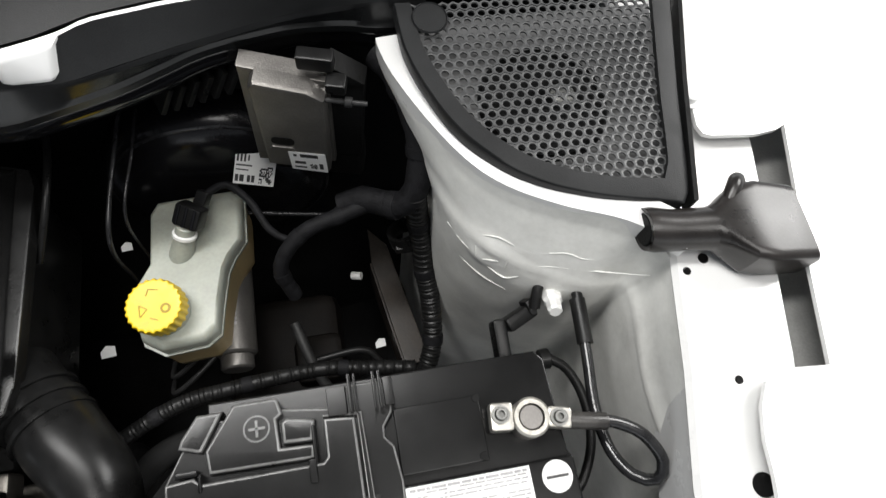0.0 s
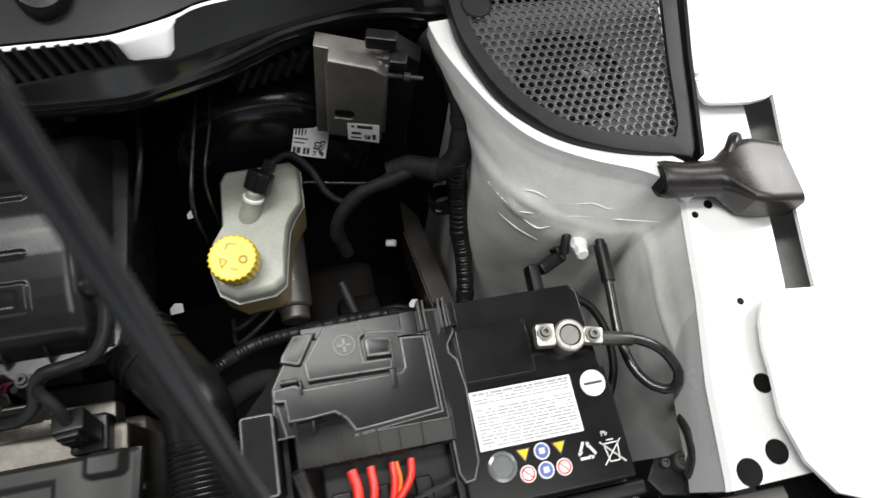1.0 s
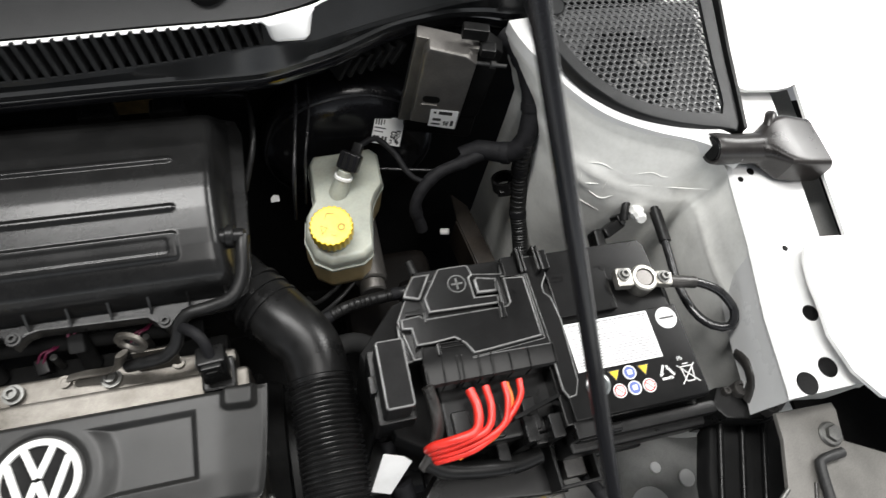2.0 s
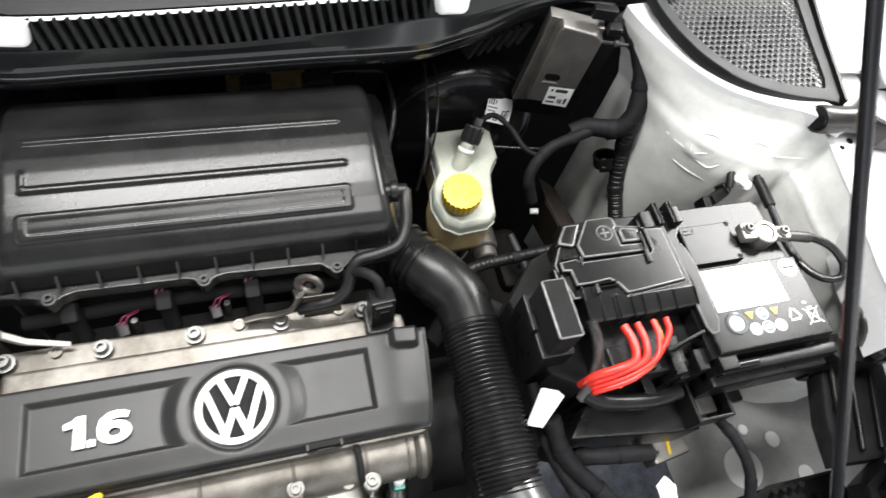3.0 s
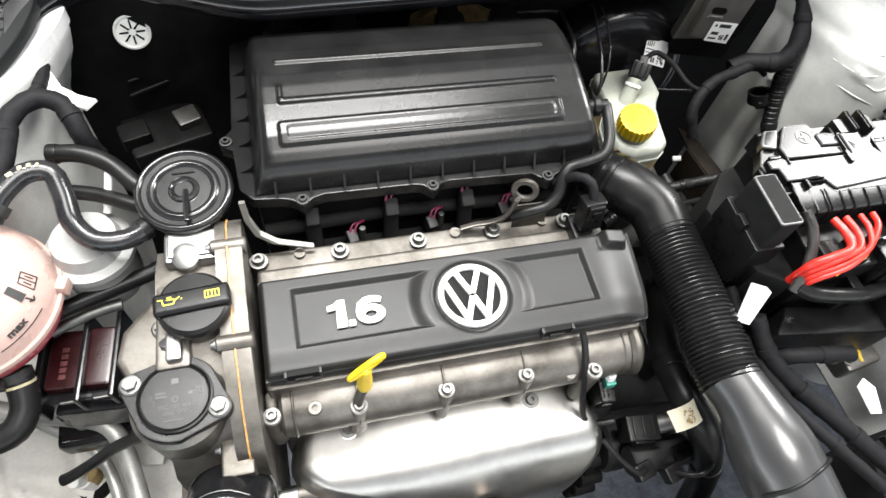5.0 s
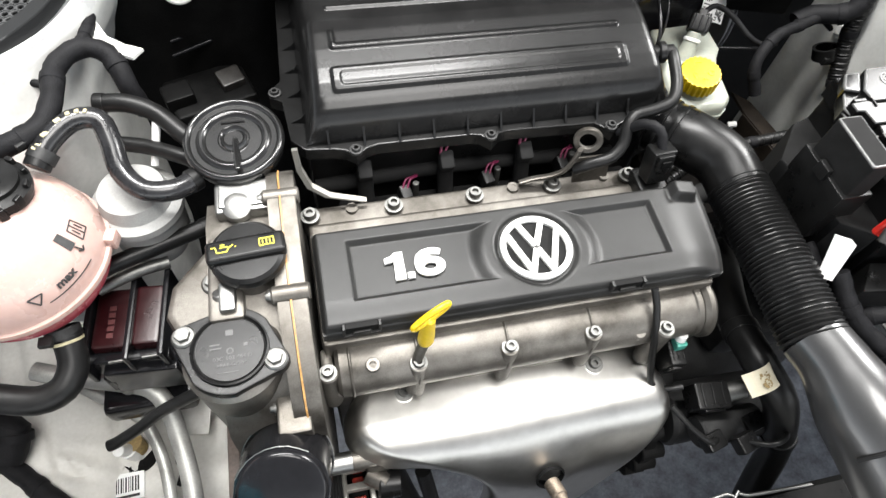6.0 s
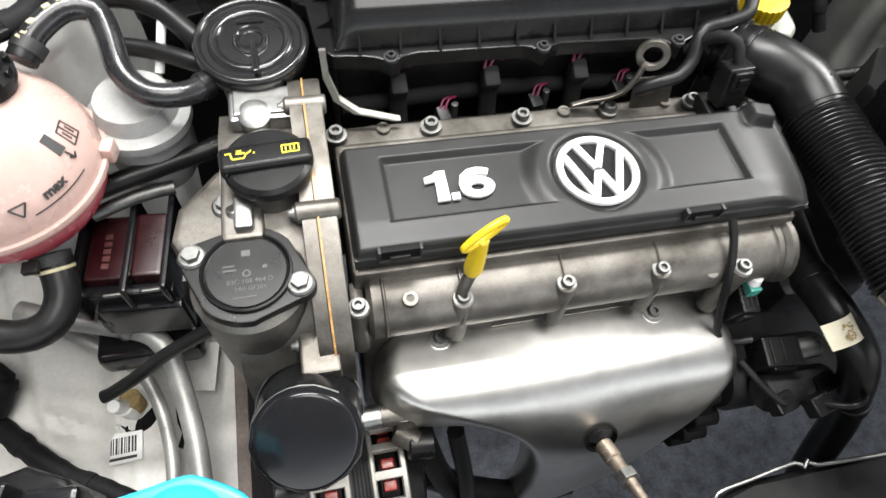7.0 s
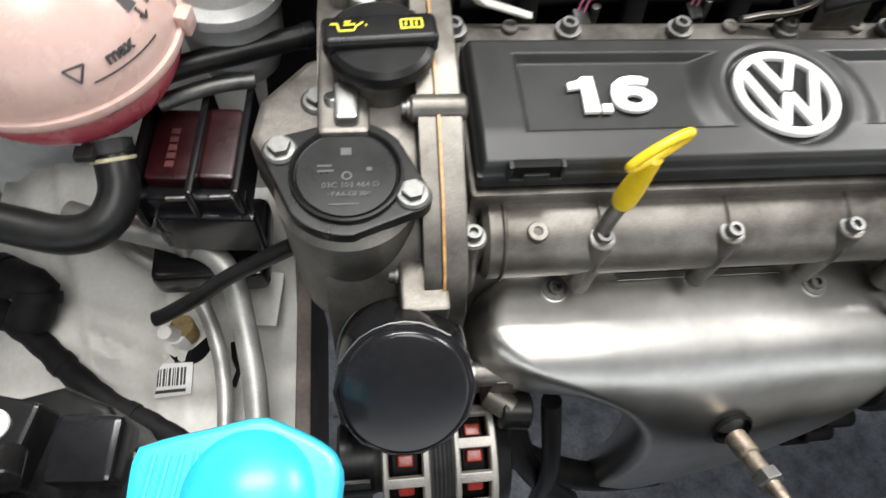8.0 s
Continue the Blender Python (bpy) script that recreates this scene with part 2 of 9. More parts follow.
# ---- materials
def material(name, colour, rough=0.5, metal=0.0, var=0.15, scale=25.0, bump=0.15, grain=600.0, coat=0.0, wear=None, rough_var=0.12, subsurface=0.0, transmission=0.0, spec=0.5):
    mt = bpy.data.materials.new(name)
    mt.use_nodes = True
    nt = mt.node_tree
    bs = nt.nodes["Principled BSDF"]
    co = nt.nodes.new("ShaderNodeTexCoord")
    big = nt.nodes.new("ShaderNodeTexNoise")
    big.inputs["Scale"].default_value, big.inputs["Detail"].default_value, big.inputs["Roughness"].default_value = scale, 6, 0.62
    fine = nt.nodes.new("ShaderNodeTexNoise")
    fine.inputs["Scale"].default_value, fine.inputs["Detail"].default_value = grain, 3
    for n in (big, fine):
        nt.links.new(co.outputs["Object"], n.inputs["Vector"])
    ramp = nt.nodes.new("ShaderNodeValToRGB")
    lo = [max(0.0, c * (1 - var)) for c in colour]
    hi = [min(1.0, c * (1 + var)) for c in colour]
    if wear:
        lo = list(wear)
    ramp.color_ramp.elements[0].position, ramp.color_ramp.elements[1].position = 0.33, 0.62
    ramp.color_ramp.elements[0].color, ramp.color_ramp.elements[1].color = (*lo, 1), (*hi, 1)
    nt.links.new(big.outputs["Fac"], ramp.inputs["Fac"])
    mix = nt.nodes.new("ShaderNodeMix")
    mix.data_type, mix.blend_type = "RGBA", "OVERLAY"
    mix.inputs[0].default_value = min(0.5, var * 1.2)
    nt.links.new(ramp.outputs["Color"], mix.inputs[6])
    nt.links.new(fine.outputs["Fac"], mix.inputs[7])
    nt.links.new(mix.outputs[2], bs.inputs["Base Color"])
    rm = nt.nodes.new("ShaderNodeMapRange")
    rm.inputs["To Min"].default_value, rm.inputs["To Max"].default_value = max(0.02, rough - rough_var), min(1.0, rough + rough_var)
    nt.links.new(big.outputs["Fac"], rm.inputs["Value"])
    nt.links.new(rm.outputs["Result"], bs.inputs["Roughness"])
    bs.inputs["Metallic"].default_value = metal
    bs.inputs["Coat Weight"].default_value = coat
    bs.inputs["Coat Roughness"].default_value = 0.06
    bs.inputs["Specular IOR Level"].default_value = spec
    if subsurface:
        bs.inputs["Subsurface Weight"].default_value = subsurface
        bs.inputs["Subsurface Radius"].default_value = (0.02, 0.015, 0.012)
        bs.inputs["Subsurface Scale"].default_value = 0.5
    if transmission:
        bs.inputs["Transmission Weight"].default_value = transmission
    if bump:
        bp = nt.nodes.new("ShaderNodeBump")
        bp.inputs["Strength"].default_value, bp.inputs["Distance"].default_value = bump, 0.0006
        nt.links.new(fine.outputs["Fac"], bp.inputs["Height"])
        nt.links.new(bp.outputs["Normal"], bs.inputs["Normal"])
    return mt


WHITE_PAINT = material("white_body_paint", (0.8, 0.8, 0.79), 0.3, var=0.03, scale=8, bump=0.03, grain=300, coat=0.6)
BAY_PAINT = material("bay_paint", (0.70, 0.70, 0.67), 0.42, var=0.13, scale=14, bump=0.08, grain=220, coat=0.15, rough_var=0.15)
BLACK_PLASTIC = material("black_plastic", (0.008, 0.008, 0.008), 0.30, var=0.35, scale=30, bump=0.12, grain=1400, spec=0.24)
COVER_PLASTIC = material("cover_plastic", (0.016, 0.016, 0.0156), 0.38, var=0.25, scale=18, bump=0.2, grain=1600, spec=0.32)
BOX_PLASTIC = material("box_plastic", (0.008, 0.008, 0.008), 0.24, var=0.3, scale=20, bump=0.04, grain=1200, rough_var=0.03, spec=0.28)
FUSE_PLASTIC = material("fuse_cover_plastic", (0.008, 0.008, 0.008), 0.20, var=0.3, scale=20, bump=0.04, grain=1200, rough_var=0.03, spec=0.18)
SNOUT_PLASTIC = material("snout_plastic", (0.03, 0.03, 0.03), 0.30, var=0.2, scale=14, bump=0.05, grain=900, rough_var=0.06, spec=0.9, coat=0.35)
VALVE_PLASTIC = material("valve_plastic", (0.011, 0.011, 0.011), 0.19, var=0.25, scale=30, bump=0.05, grain=1200, rough_var=0.04, spec=0.62)
COWL_PLASTIC = material("cowl_plastic", (0.014, 0.0145, 0.015), 0.40, var=0.25, scale=12, bump=0.25, grain=1100, spec=0.18)
COWL_SATIN = material("cowl_satin", (0.014, 0.0145, 0.015), 0.22, var=0.25, scale=12, bump=0.05, grain=1100, spec=0.3, rough_var=0.04)
MESH_PLASTIC = material("mesh_plastic", (0.05, 0.051, 0.052), 0.38, var=0.2, scale=12, bump=0.2, grain=1100)
REFLECTED_DARK = material("reflected_dark", (0.03, 0.03, 0.03), 0.9, var=0.3, scale=40, bump=0.5, grain=300, spec=0.1)
GLOSS_BLACK = material("gloss_black", (0.007, 0.007, 0.008), 0.20, var=0.3, scale=20, bump=0.03, grain=500, coat=0.08, rough_var=0.06, spec=0.3)
DARK_METAL = material("dark_metal", (0.02, 0.02, 0.02), 0.5, metal=0.2, var=0.4, scale=40, bump=0.3, grain=500)
FIREWALL_BLACK = material("firewall_black", (0.005, 0.005, 0.005), 0.5, var=0.4, scale=30, bump=0.4, grain=400, spec=0.1)
LIP_RUBBER = material("lip_rubber", (0.006, 0.006, 0.007), 0.14, var=0.3, scale=20, bump=0.04, grain=300, coat=0.2, rough_var=0.05, spec=0.5)
RUBBER = material("rubber", (0.008, 0.008, 0.008), 0.38, var=0.3, scale=45, bump=0.15, grain=900, spec=0.28)
RUBBER_GREY = material("grey_rubber", (0.032, 0.030, 0.028), 0.34, var=0.45, scale=35, bump=0.3, grain=500, rough_var=0.2)
BELLOWS = material("bellows_plastic", (0.014, 0.014, 0.014), 0.32, var=0.3, scale=40, bump=0.05, grain=900, spec=0.38)
TAPE = material("harness_tape", (0.007, 0.007, 0.008), 0.65, var=0.4, scale=120, bump=0.8, grain=700, spec=0.2)
CAST = material("cast_aluminium", (0.160, 0.150, 0.135), 0.44, metal=0.75, var=0.25, scale=22, bump=0.25, grain=900, wear=(0.075, 0.068, 0.058), rough_var=0.12)
CAST_PALE = material("pale_cast_aluminium", (0.30, 0.29, 0.265), 0.5, metal=0.6, var=0.2, scale=40, bump=0.5, grain=800)
COPPER_RED = material("varnished_copper", (0.22, 0.02, 0.012), 0.3, var=0.4, scale=90, bump=0.3, grain=600)
MACHINED = material("machined_aluminium", (0.31, 0.31, 0.30), 0.38, metal=1.0, var=0.15, scale=60, bump=0.2, grain=700)
SHIELD = material("heat_shield_metal", (0.50, 0.49, 0.465), 0.34, metal=1.0, var=0.1, scale=16, bump=0.18, grain=90, rough_var=0.09)
STEEL = material("zinc_steel", (0.19, 0.19, 0.182), 0.50, metal=1.0, var=0.2, scale=120, bump=0.2, grain=900)
RUSTY = material("heat_tinted_steel", (0.30, 0.25, 0.20), 0.45, metal=0.9, var=0.35, scale=90, bump=0.4, grain=600)
SEALANT = material("amber_sealant", (0.36, 0.2, 0.07), 0.35, var=0.3, scale=150, bump=0.4, grain=500)
WHITE_PLASTIC = material("white_plastic", (0.78, 0.78, 0.76), 0.35, var=0.06, scale=60, bump=0.1)
PAPER = material("label_paper", (0.78, 0.78, 0.77), 0.5, var=0.05, scale=60, bump=0.1)
INK = material("label_ink", (0.03, 0.03, 0.03), 0.5, var=0.2, scale=60, bump=0.05)
PALE_INK = material("pale_print", (0.75, 0.75, 0.74), 0.5, var=0.08, scale=80, bump=0.05)
DUCT_GREY = material("duct_grey", (0.075, 0.075, 0.075), 0.6, var=0.2)
# pale grey standing in for highlights on black plastic edges
GLINT_GREY = material("glint_grey_plastic", (0.11, 0.11, 0.108), 0.3, var=0.35, scale=60, bump=0.1, grain=900)
SPOUT_RUBBER = material("spout_rubber", (0.014, 0.012, 0.011), 0.30, var=0.4, scale=30, bump=0.08, grain=500, spec=0.45)
# plain grey for members, shadow colour for the wing's rail ledge
GREY_SHADE_PAINT = material("grey_shade_paint", (0.30, 0.30, 0.29), 0.5, var=0.15, scale=20)
YELLOW = material("yellow_plastic", (0.72, 0.5, 0.01), 0.35, var=0.1, scale=60, bump=0.1)
YELLOW_PRINT = material("yellow_print", (0.75, 0.68, 0.05), 0.45, var=0.1, scale=90, bump=0.05)
RED_CABLE = material("red_cable", (0.7, 0.03, 0.02), 0.35, var=0.2, scale=60, bump=0.1)
ORANGE_CABLE = material("orange_cable", (0.75, 0.17, 0.02), 0.4, var=0.2, scale=60, bump=0.1)
RED_DARK = material("dark_red_plastic", (0.017, 0.0022, 0.003), 0.3, var=0.35, scale=40, bump=0.15, grain=500)
TANK_MILK = material("milky_reservoir", (0.33, 0.345, 0.30), 0.35, var=0.12, scale=22, bump=0.12, grain=300, subsurface=0.35)
TANK_FLUID = material("amber_reservoir", (0.40, 0.31, 0.16), 0.35, var=0.12, scale=22, bump=0.12, grain=300, subsurface=0.35)
TANK_PINK = material("pale_pink_tank", (0.50, 0.35, 0.31), 0.28, var=0.06, scale=12, bump=0.06, grain=200, subsurface=0.4)
COOLANT = material("coolant_pink", (0.52, 0.12, 0.14), 0.25, var=0.12, scale=14, bump=0.06, grain=200, subsurface=0.4)
BLUE_PLASTIC = material("blue_plastic", (0.03, 0.5, 0.68), 0.32, var=0.08, scale=30, bump=0.08, grain=500)
BLUE_PRINT = material("blue_print", (0.08, 0.12, 0.35), 0.45, var=0.1)
RED_PRINT = material("red_print", (0.6, 0.05, 0.05), 0.45, var=0.1)
GREEN_PLASTIC = material("green_plastic", (0.05, 0.25, 0.2), 0.4, var=0.15)
MODULE_ALU = material("module_aluminium", (0.17, 0.162, 0.152), 0.42, metal=0.75, var=0.18, scale=28, bump=0.35, grain=700)
LEAD = material("terminal_lead", (0.42, 0.405, 0.37), 0.38, metal=0.85, var=0.2, scale=90, bump=0.4, grain=500)
COATED_CABLE = material("coated_cable", (0.016, 0.016, 0.017), 0.22, var=0.3, scale=60, bump=0.08, grain=500)
ASPHALT = material("asphalt", (0.12, 0.127, 0.145), 0.85, var=0.35, scale=30, bump=0.9, grain=160)
MOULD_MARK = material("moulded_mark", (0.05, 0.05, 0.049), 0.4, var=0.2)
OCHRE = material("ochre_foam", (0.24, 0.17, 0.07), 0.7, var=0.3, scale=60, bump=0.5, grain=400)
DEEP_BROWN = material("deep_brown", (0.0035, 0.0026, 0.002), 0.6, var=0.4, scale=40, bump=0.4, grain=300, spec=0.12)
PIPE_ALU = material("pipe_aluminium", (0.38, 0.38, 0.36), 0.48, metal=0.6, var=0.15, scale=40, bump=0.15, grain=500)
# duller, warmer grey than the bay paint, for the far member
DULL_BAY_PAINT = material("dull_bay_paint", (0.56, 0.55, 0.515), 0.5, var=0.12, scale=14, bump=0.1, grain=220, rough_var=0.12)
BRACKET_BROWN = material("bracket_brown", (0.022, 0.017, 0.013), 0.5, var=0.4, scale=40, bump=0.3, grain=300, spec=0.3)
MATTE_BLACK = material("matte_black", (0.012, 0.012, 0.012), 0.8, var=0.3, scale=40, bump=0.3, grain=900, spec=0.15)
BROWN_STRIP = material("brown_weathered_steel", (0.13, 0.1, 0.085), 0.6, var=0.3, scale=40, bump=0.3, grain=300)
GLASS_DARK = material("tinted_glass", (0.015, 0.017, 0.018), 0.05, var=0.1, bump=0.0, coat=0.3, rough_var=0.02)

# the coolant's level: clear above, deepening pink below
nt = COOLANT.node_tree
tc = nt.nodes.new("ShaderNodeTexCoord")
sep = nt.nodes.new("ShaderNodeSeparateXYZ")
lev = nt.nodes.new("ShaderNodeMapRange")
lev.interpolation_type = "SMOOTHSTEP"
lev.inputs["From Min"].default_value, lev.inputs["From Max"].default_value = 0.046, 0.076
tint = nt.nodes.new("ShaderNodeMix")
tint.data_type = "RGBA"
tint.inputs[6].default_value, tint.inputs[7].default_value = (0.47, 0.055, 0.085, 1), (0.55, 0.27, 0.25, 1)
nt.links.new(tc.outputs["Object"], sep.inputs[0])
nt.links.new(sep.outputs["Z"], lev.inputs["Value"])
nt.links.new(lev.outputs["Result"], tint.inputs[0])
nt.links.new(tint.outputs[2], nt.nodes["Principled BSDF"].inputs["Base Color"])

# ---- ground and car body
MID = -0.375  # the car's middle plane

bm = bmesh.new()
prism(bm, [(-300, -300), (300, -300), (300, 300), (-300, 300)], -0.05, 0.0)
solo("ground", bm, ASPHALT, "blue-grey rough asphalt below the open bay", "ground", "structure")

RIM = [(0.047, 0.330), (0.054, 0.304), (0.074, 0.260), (0.097, 0.222), (0.122, 0.197), (0.160, 0.176), (0.204, 0.158), (0.242, 0.130), (0.226, 0.045), (0.226, -0.020), (0.232, -0.062), (0.262, -0.088), (0.330, -0.100)]


def side(s):
    """Maps the right half's plan x to either half of the car."""
    return (lambda x: x) if s > 0 else (lambda x: -0.78 - x)


FAR_DROP = 0.048  # the far wing sits lower than the near one


def tower_bump(p):
    """Pressed steps, weld runs and dents of the tower's skin."""
    u = p.x * 0.8 - p.y * 0.6
    d = 0.003 * step(0.890, 0.868, p.z + 0.006 * math.sin(u * 20)) * step(0.04, 0.08, p.x)
    d += 0.0035 * math.exp(-((p.x - 0.117) / 0.012) ** 2 - ((p.z - 0.884) / 0.008) ** 2)
    d += 0.0030 * math.exp(-((p.x - 0.112) / 0.008) ** 2 - ((p.z - 0.866) / 0.005) ** 2)
    d += 0.0005 * noise.noise((p.x * 60, p.y * 60, p.z * 60)) * step(0.83, 0.88, p.z) * step(0.19, 0.14, p.x)
    # smeared joint sealant and a weld run
    patch = math.exp(-((p.x - 0.112) / 0.020) ** 2 - ((p.z - 0.868) / 0.020) ** 2)
    d += 0.0022 * patch * abs(noise.noise((p.x * 130, p.y * 130, p.z * 90)))
    d += 0.0012 * math.exp(-((p.z - 0.878 + 0.10 * (p.x - 0.15) + 0.004 * noise.noise((p.x * 40, 0, 0))) / 0.0030) ** 2) * step(0.11, 0.14, p.x)
    return d


def tower_rows(sx):
    levels = [(0.948, 0.0, 0.0), (0.932, 0.003, 0.001), (0.905, 0.014, 0.004), (0.880, 0.024, 0.006), (0.850, 0.030, 0.010), (0.80, 0.034, 0.016), (0.72, 0.034, 0.022), (0.62, 0.036, 0.028), (0.50, 0.040, 0.030), (0.38, 0.042, 0.030)]
    rows = []
    rim = RIM if sx(0) == 0 else RIM[:7] + [(0.235, 0.148), (0.34, 0.140)]
    for z, off, front in levels:
        pts = []
        for i, (x, y) in enumerate(rim):
            a = rim[max(0, i - 1)]
            b = rim[min(len(rim) - 1, i + 1)]
            d = Vector((b[0] - a[0], b[1] - a[1])).normalized()
            n = Vector((d.y, -d.x)) * -1 if d.y > 0 else Vector((d.y, -d.x))
            w = min(1.0, max(0.0, (i - 1) / 4)) if i < 7 else max(0.0, 1 - (i - 6) * 0.4)
            zz = z if i < 7 else z - 0.022
            inset = 0.034 * step(0.93, 0.84, z) * (1.0 if i < 2 else 0.6 if i == 2 else 0.2 if i == 3 else 0.0)
            pts.append((x + n.x * off * w + inset, y + n.y * off * w, zz))
        fine = smooth_path(pts, 0.012)
        rows.append(fine)
    k = 96
    cols = []
    for r in rows:
        idx = np.linspace(0, len(r) - 1, k)
        cols.append([r[int(i)].lerp(r[min(int(i) + 1, len(r) - 1)], i - int(i)) for i in idx])
    out = []
    lv = np.concatenate([np.linspace(0, 6, 44), np.linspace(6.3, 9, 10)])
    for q in lv:
        a, f = min(int(q), len(cols) - 2), q - min(int(q), len(cols) - 2)
        row = []
        for i in range(k):
            p = cols[a][i].lerp(cols[a + 1][i], f)
            j, h = cols[a][min(i + 1, k - 1)], cols[a][max(i - 1, 0)]
            n = Vector((j.y - h.y, -(j.x - h.x), 0))
            n = n.normalized() if n.length else Vector((0, 0, 0))
            row.append(p + n * tower_bump(p))
        out.append([(sx(p.x), p.y, p.z) for p in row])
    return out


for s, nm in ((1, "inner_wing_left"), (-1, "inner_wing_right")):
    sx = side(s)
    bm = bmesh.new()
    sheet(bm, tower_rows(sx), 0.0025)
    drop = 0.0 if s > 0 else FAR_DROP
    wing = solo(nm, bm, BAY_PAINT, "grey-white painted inner wing with pressed strut tower", "body panel", "structure", sharp=50)
    wing.location.z = -drop
    # stud on the tower
    if s > 0:
        bm = bmesh.new()
        lathe(bm, (0.080, 0.262, 0.788), (-0.9, -0.35, 0.1), [(0, 0.008), (0.006, 0.008), (0.007, 0.006), (0.007, 0.003), (0.012, 0.002), (0.012, -0.004)], 20)
        part("stud_nut", bm, BAY_PAINT, wing)

    # weatherstrip flange: the white painted edge that follows the cowl
    top = [(x, y) for x, y in RIM[:8]]
    path = [(p.x, p.y) for p in smooth_path([(x, y, 0) for x, y in [(0.0465, 0.338)] + top], 0.008)]
    inner, outer = [], []
    for i, (x, y) in enumerate(path):
        a, b = path[max(0, i - 1)], path[min(len(path) - 1, i + 1)]
        d = Vector((b[0] - a[0], b[1] - a[1])).normalized()
        n = Vector((-d.y, d.x))
        inner.append((sx(x - n.x * 0.003), y - n.y * 0.003))
        outer.append((sx(x + n.x * 0.020), y + n.y * 0.020))
    bm = bmesh.new()
    rows = [[(x, y, 0.936) for x, y in inner], [(x, y, 0.952) for x, y in inner], [(x, y, 0.956) for x, y in outer]]
    sheet(bm, rows, 0.002)
    flange_w = solo("trim_flange" if s > 0 else "trim_flange_far", bm, WHITE_PAINT, "white painted weld flange along the cowl edge", "trim", "structure", sharp=40)

    flange_w.location.z = -drop
    # top rail of the inner wing
    edge = [(0.262, 0.40), (0.256, 0.22), (0.240, 0.135), (0.222, 0.045), (0.203, -0.030), (0.192, -0.100), (0.190, -0.108)]
    bm = bmesh.new()
    rows = [[(sx(x + dx), y, z) for x, y in edge] for dx, z in ((0.004, 0.86), (0.003, 0.918), (0.0, 0.926), (0.004, 0.930), (0.06, 0.930), (0.084, 0.929), (0.087, 0.924), (0.088, 0.905))]
    sheet(bm, rows, 0.002)
    rail = solo("wing_rail" if s > 0 else "wing_rail_far", bm, WHITE_PAINT, "white painted upper wing rail with drilled holes", "body panel", "structure", sharp=40)
    rail.location.z = -drop
    if s > 0:
        for hx, hy, hr in ((0.212, -0.098, 0.0095), (0.240, -0.088, 0.0085), (0.250, -0.036, 0.007), (0.258, 0.033, 0.002), (0.263, 0.125, 0.003), (0.247, 0.117, 0.002)):
            bm = bmesh.new()
            lathe(bm, (hx, hy, 0.9302), (0, 0, 1), [(0, 0.0006), (hr, 0.0006), (hr + 0.0006, 0.0009), (hr + 0.0012, 0.0)], 22)
            part("hole", bm, FIREWALL_BLACK, rail)

    # outer wing with its bolt flange and the cut-out between
    outline = [(0.282, 0.034), (0.318, 0.031), (0.332, 0.099), (0.351, 0.177), (0.362, 0.223), (0.352, 0.219), (0.335, 0.217), (0.296, 0.2205), (0.290, 0.223), (0.287, 0.231), (0.291, 0.264), (0.298, 0.310), (0.308, 0.359), (0.320, 0.62), (0.62, 0.62), (0.62, -0.75), (0.372, -0.75), (0.366, -0.22), (0.345, -0.145), (0.300, -0.138), (0.266, -0.124), (0.250, -0.098), (0.244, -0.062), (0.250, -0.030), (0.252, -0.009), (0.258, 0.012), (0.267, 0.027)]
    bm = bmesh.new()
    pts = [(sx(x), y) for x, y in outline]
    prism(bm, pts if s > 0 else pts[::-1], 0.941, 0.9455)
    wing_o = solo("front_wing" if s > 0 else "front_wing_far", bm, WHITE_PAINT, "glossy white front wing with bolted inner flange", "body panel", "structure")
    wing_o.location.z = -drop
    bm = bmesh.new()
    prof = [(0.60, 0.9455), (0.70, 0.95), (0.80, 0.93), (0.87, 0.88), (0.90, 0.80), (0.91, 0.6), (0.90, 0.35)]
    sheet(bm, [[(sx(x), y, z - 0.10 * step(-0.3, -0.75, y)) for y in np.linspace(0.62, -0.75, 14)] for x, z in prof], 0.002)
    part("outer_skin", bm, WHITE_PAINT, wing_o, sharp=50)
    # ledge darker than the white rail: the cut-out's shadow as colour
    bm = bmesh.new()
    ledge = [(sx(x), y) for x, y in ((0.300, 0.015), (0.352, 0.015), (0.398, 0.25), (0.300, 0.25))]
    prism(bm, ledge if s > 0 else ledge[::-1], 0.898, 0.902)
    part("rail_ledge", bm, GREY_SHADE_PAINT, wing_o)
    # black sheet added beneath the cut-out for the gap's darkness
    bm = bmesh.new()
    span(bm, *sorted((sx(0.290), sx(0.60))), -0.20, 0.30, 0.80, 0.806, 0.001)
    part("gap_shade_sheet", bm, FIREWALL_BLACK, wing_o)
    bm = bmesh.new()
    lathe(bm, (sx(0.288), 0.256, 0.9455), (0, 0, 1), [(0.010, 0.0), (0.010, 0.002), (0.0065, 0.003), (0.0065, 0.008), (0.005, 0.009), (0, 0.009)], 16)
    part("bolt", bm, WHITE_PAINT, wing_o)

# engine bay walls out of sight: firewall, added dark floor sheet, front member
bm = bmesh.new()
rows = []
for z, y in ((0.93, 0.41), (0.86, 0.405), (0.78, 0.405), (0.70, 0.40), (0.55, 0.39), (0.40, 0.36), (0.25, 0.30)):
    rows.append([(x, y + 0.006 * math.sin(x * 21) - 0.045 * step(-0.60, -0.70, x), z) for x in np.linspace(-1.02, 0.27, 44)])
sheet(bm, rows, 0.004)
firewall = solo("firewall", bm, FIREWALL_BLACK, "black sound-deadened firewall behind the engine", "firewall", "structure", sharp=50)

# black sheet added low down, standing in for the bay's deep shade
bm = bmesh.new()
prism(bm, [(-0.62, 0.06), (0.24, 0.06), (0.24, 0.34), (-0.62, 0.34)], 0.30, 0.31)
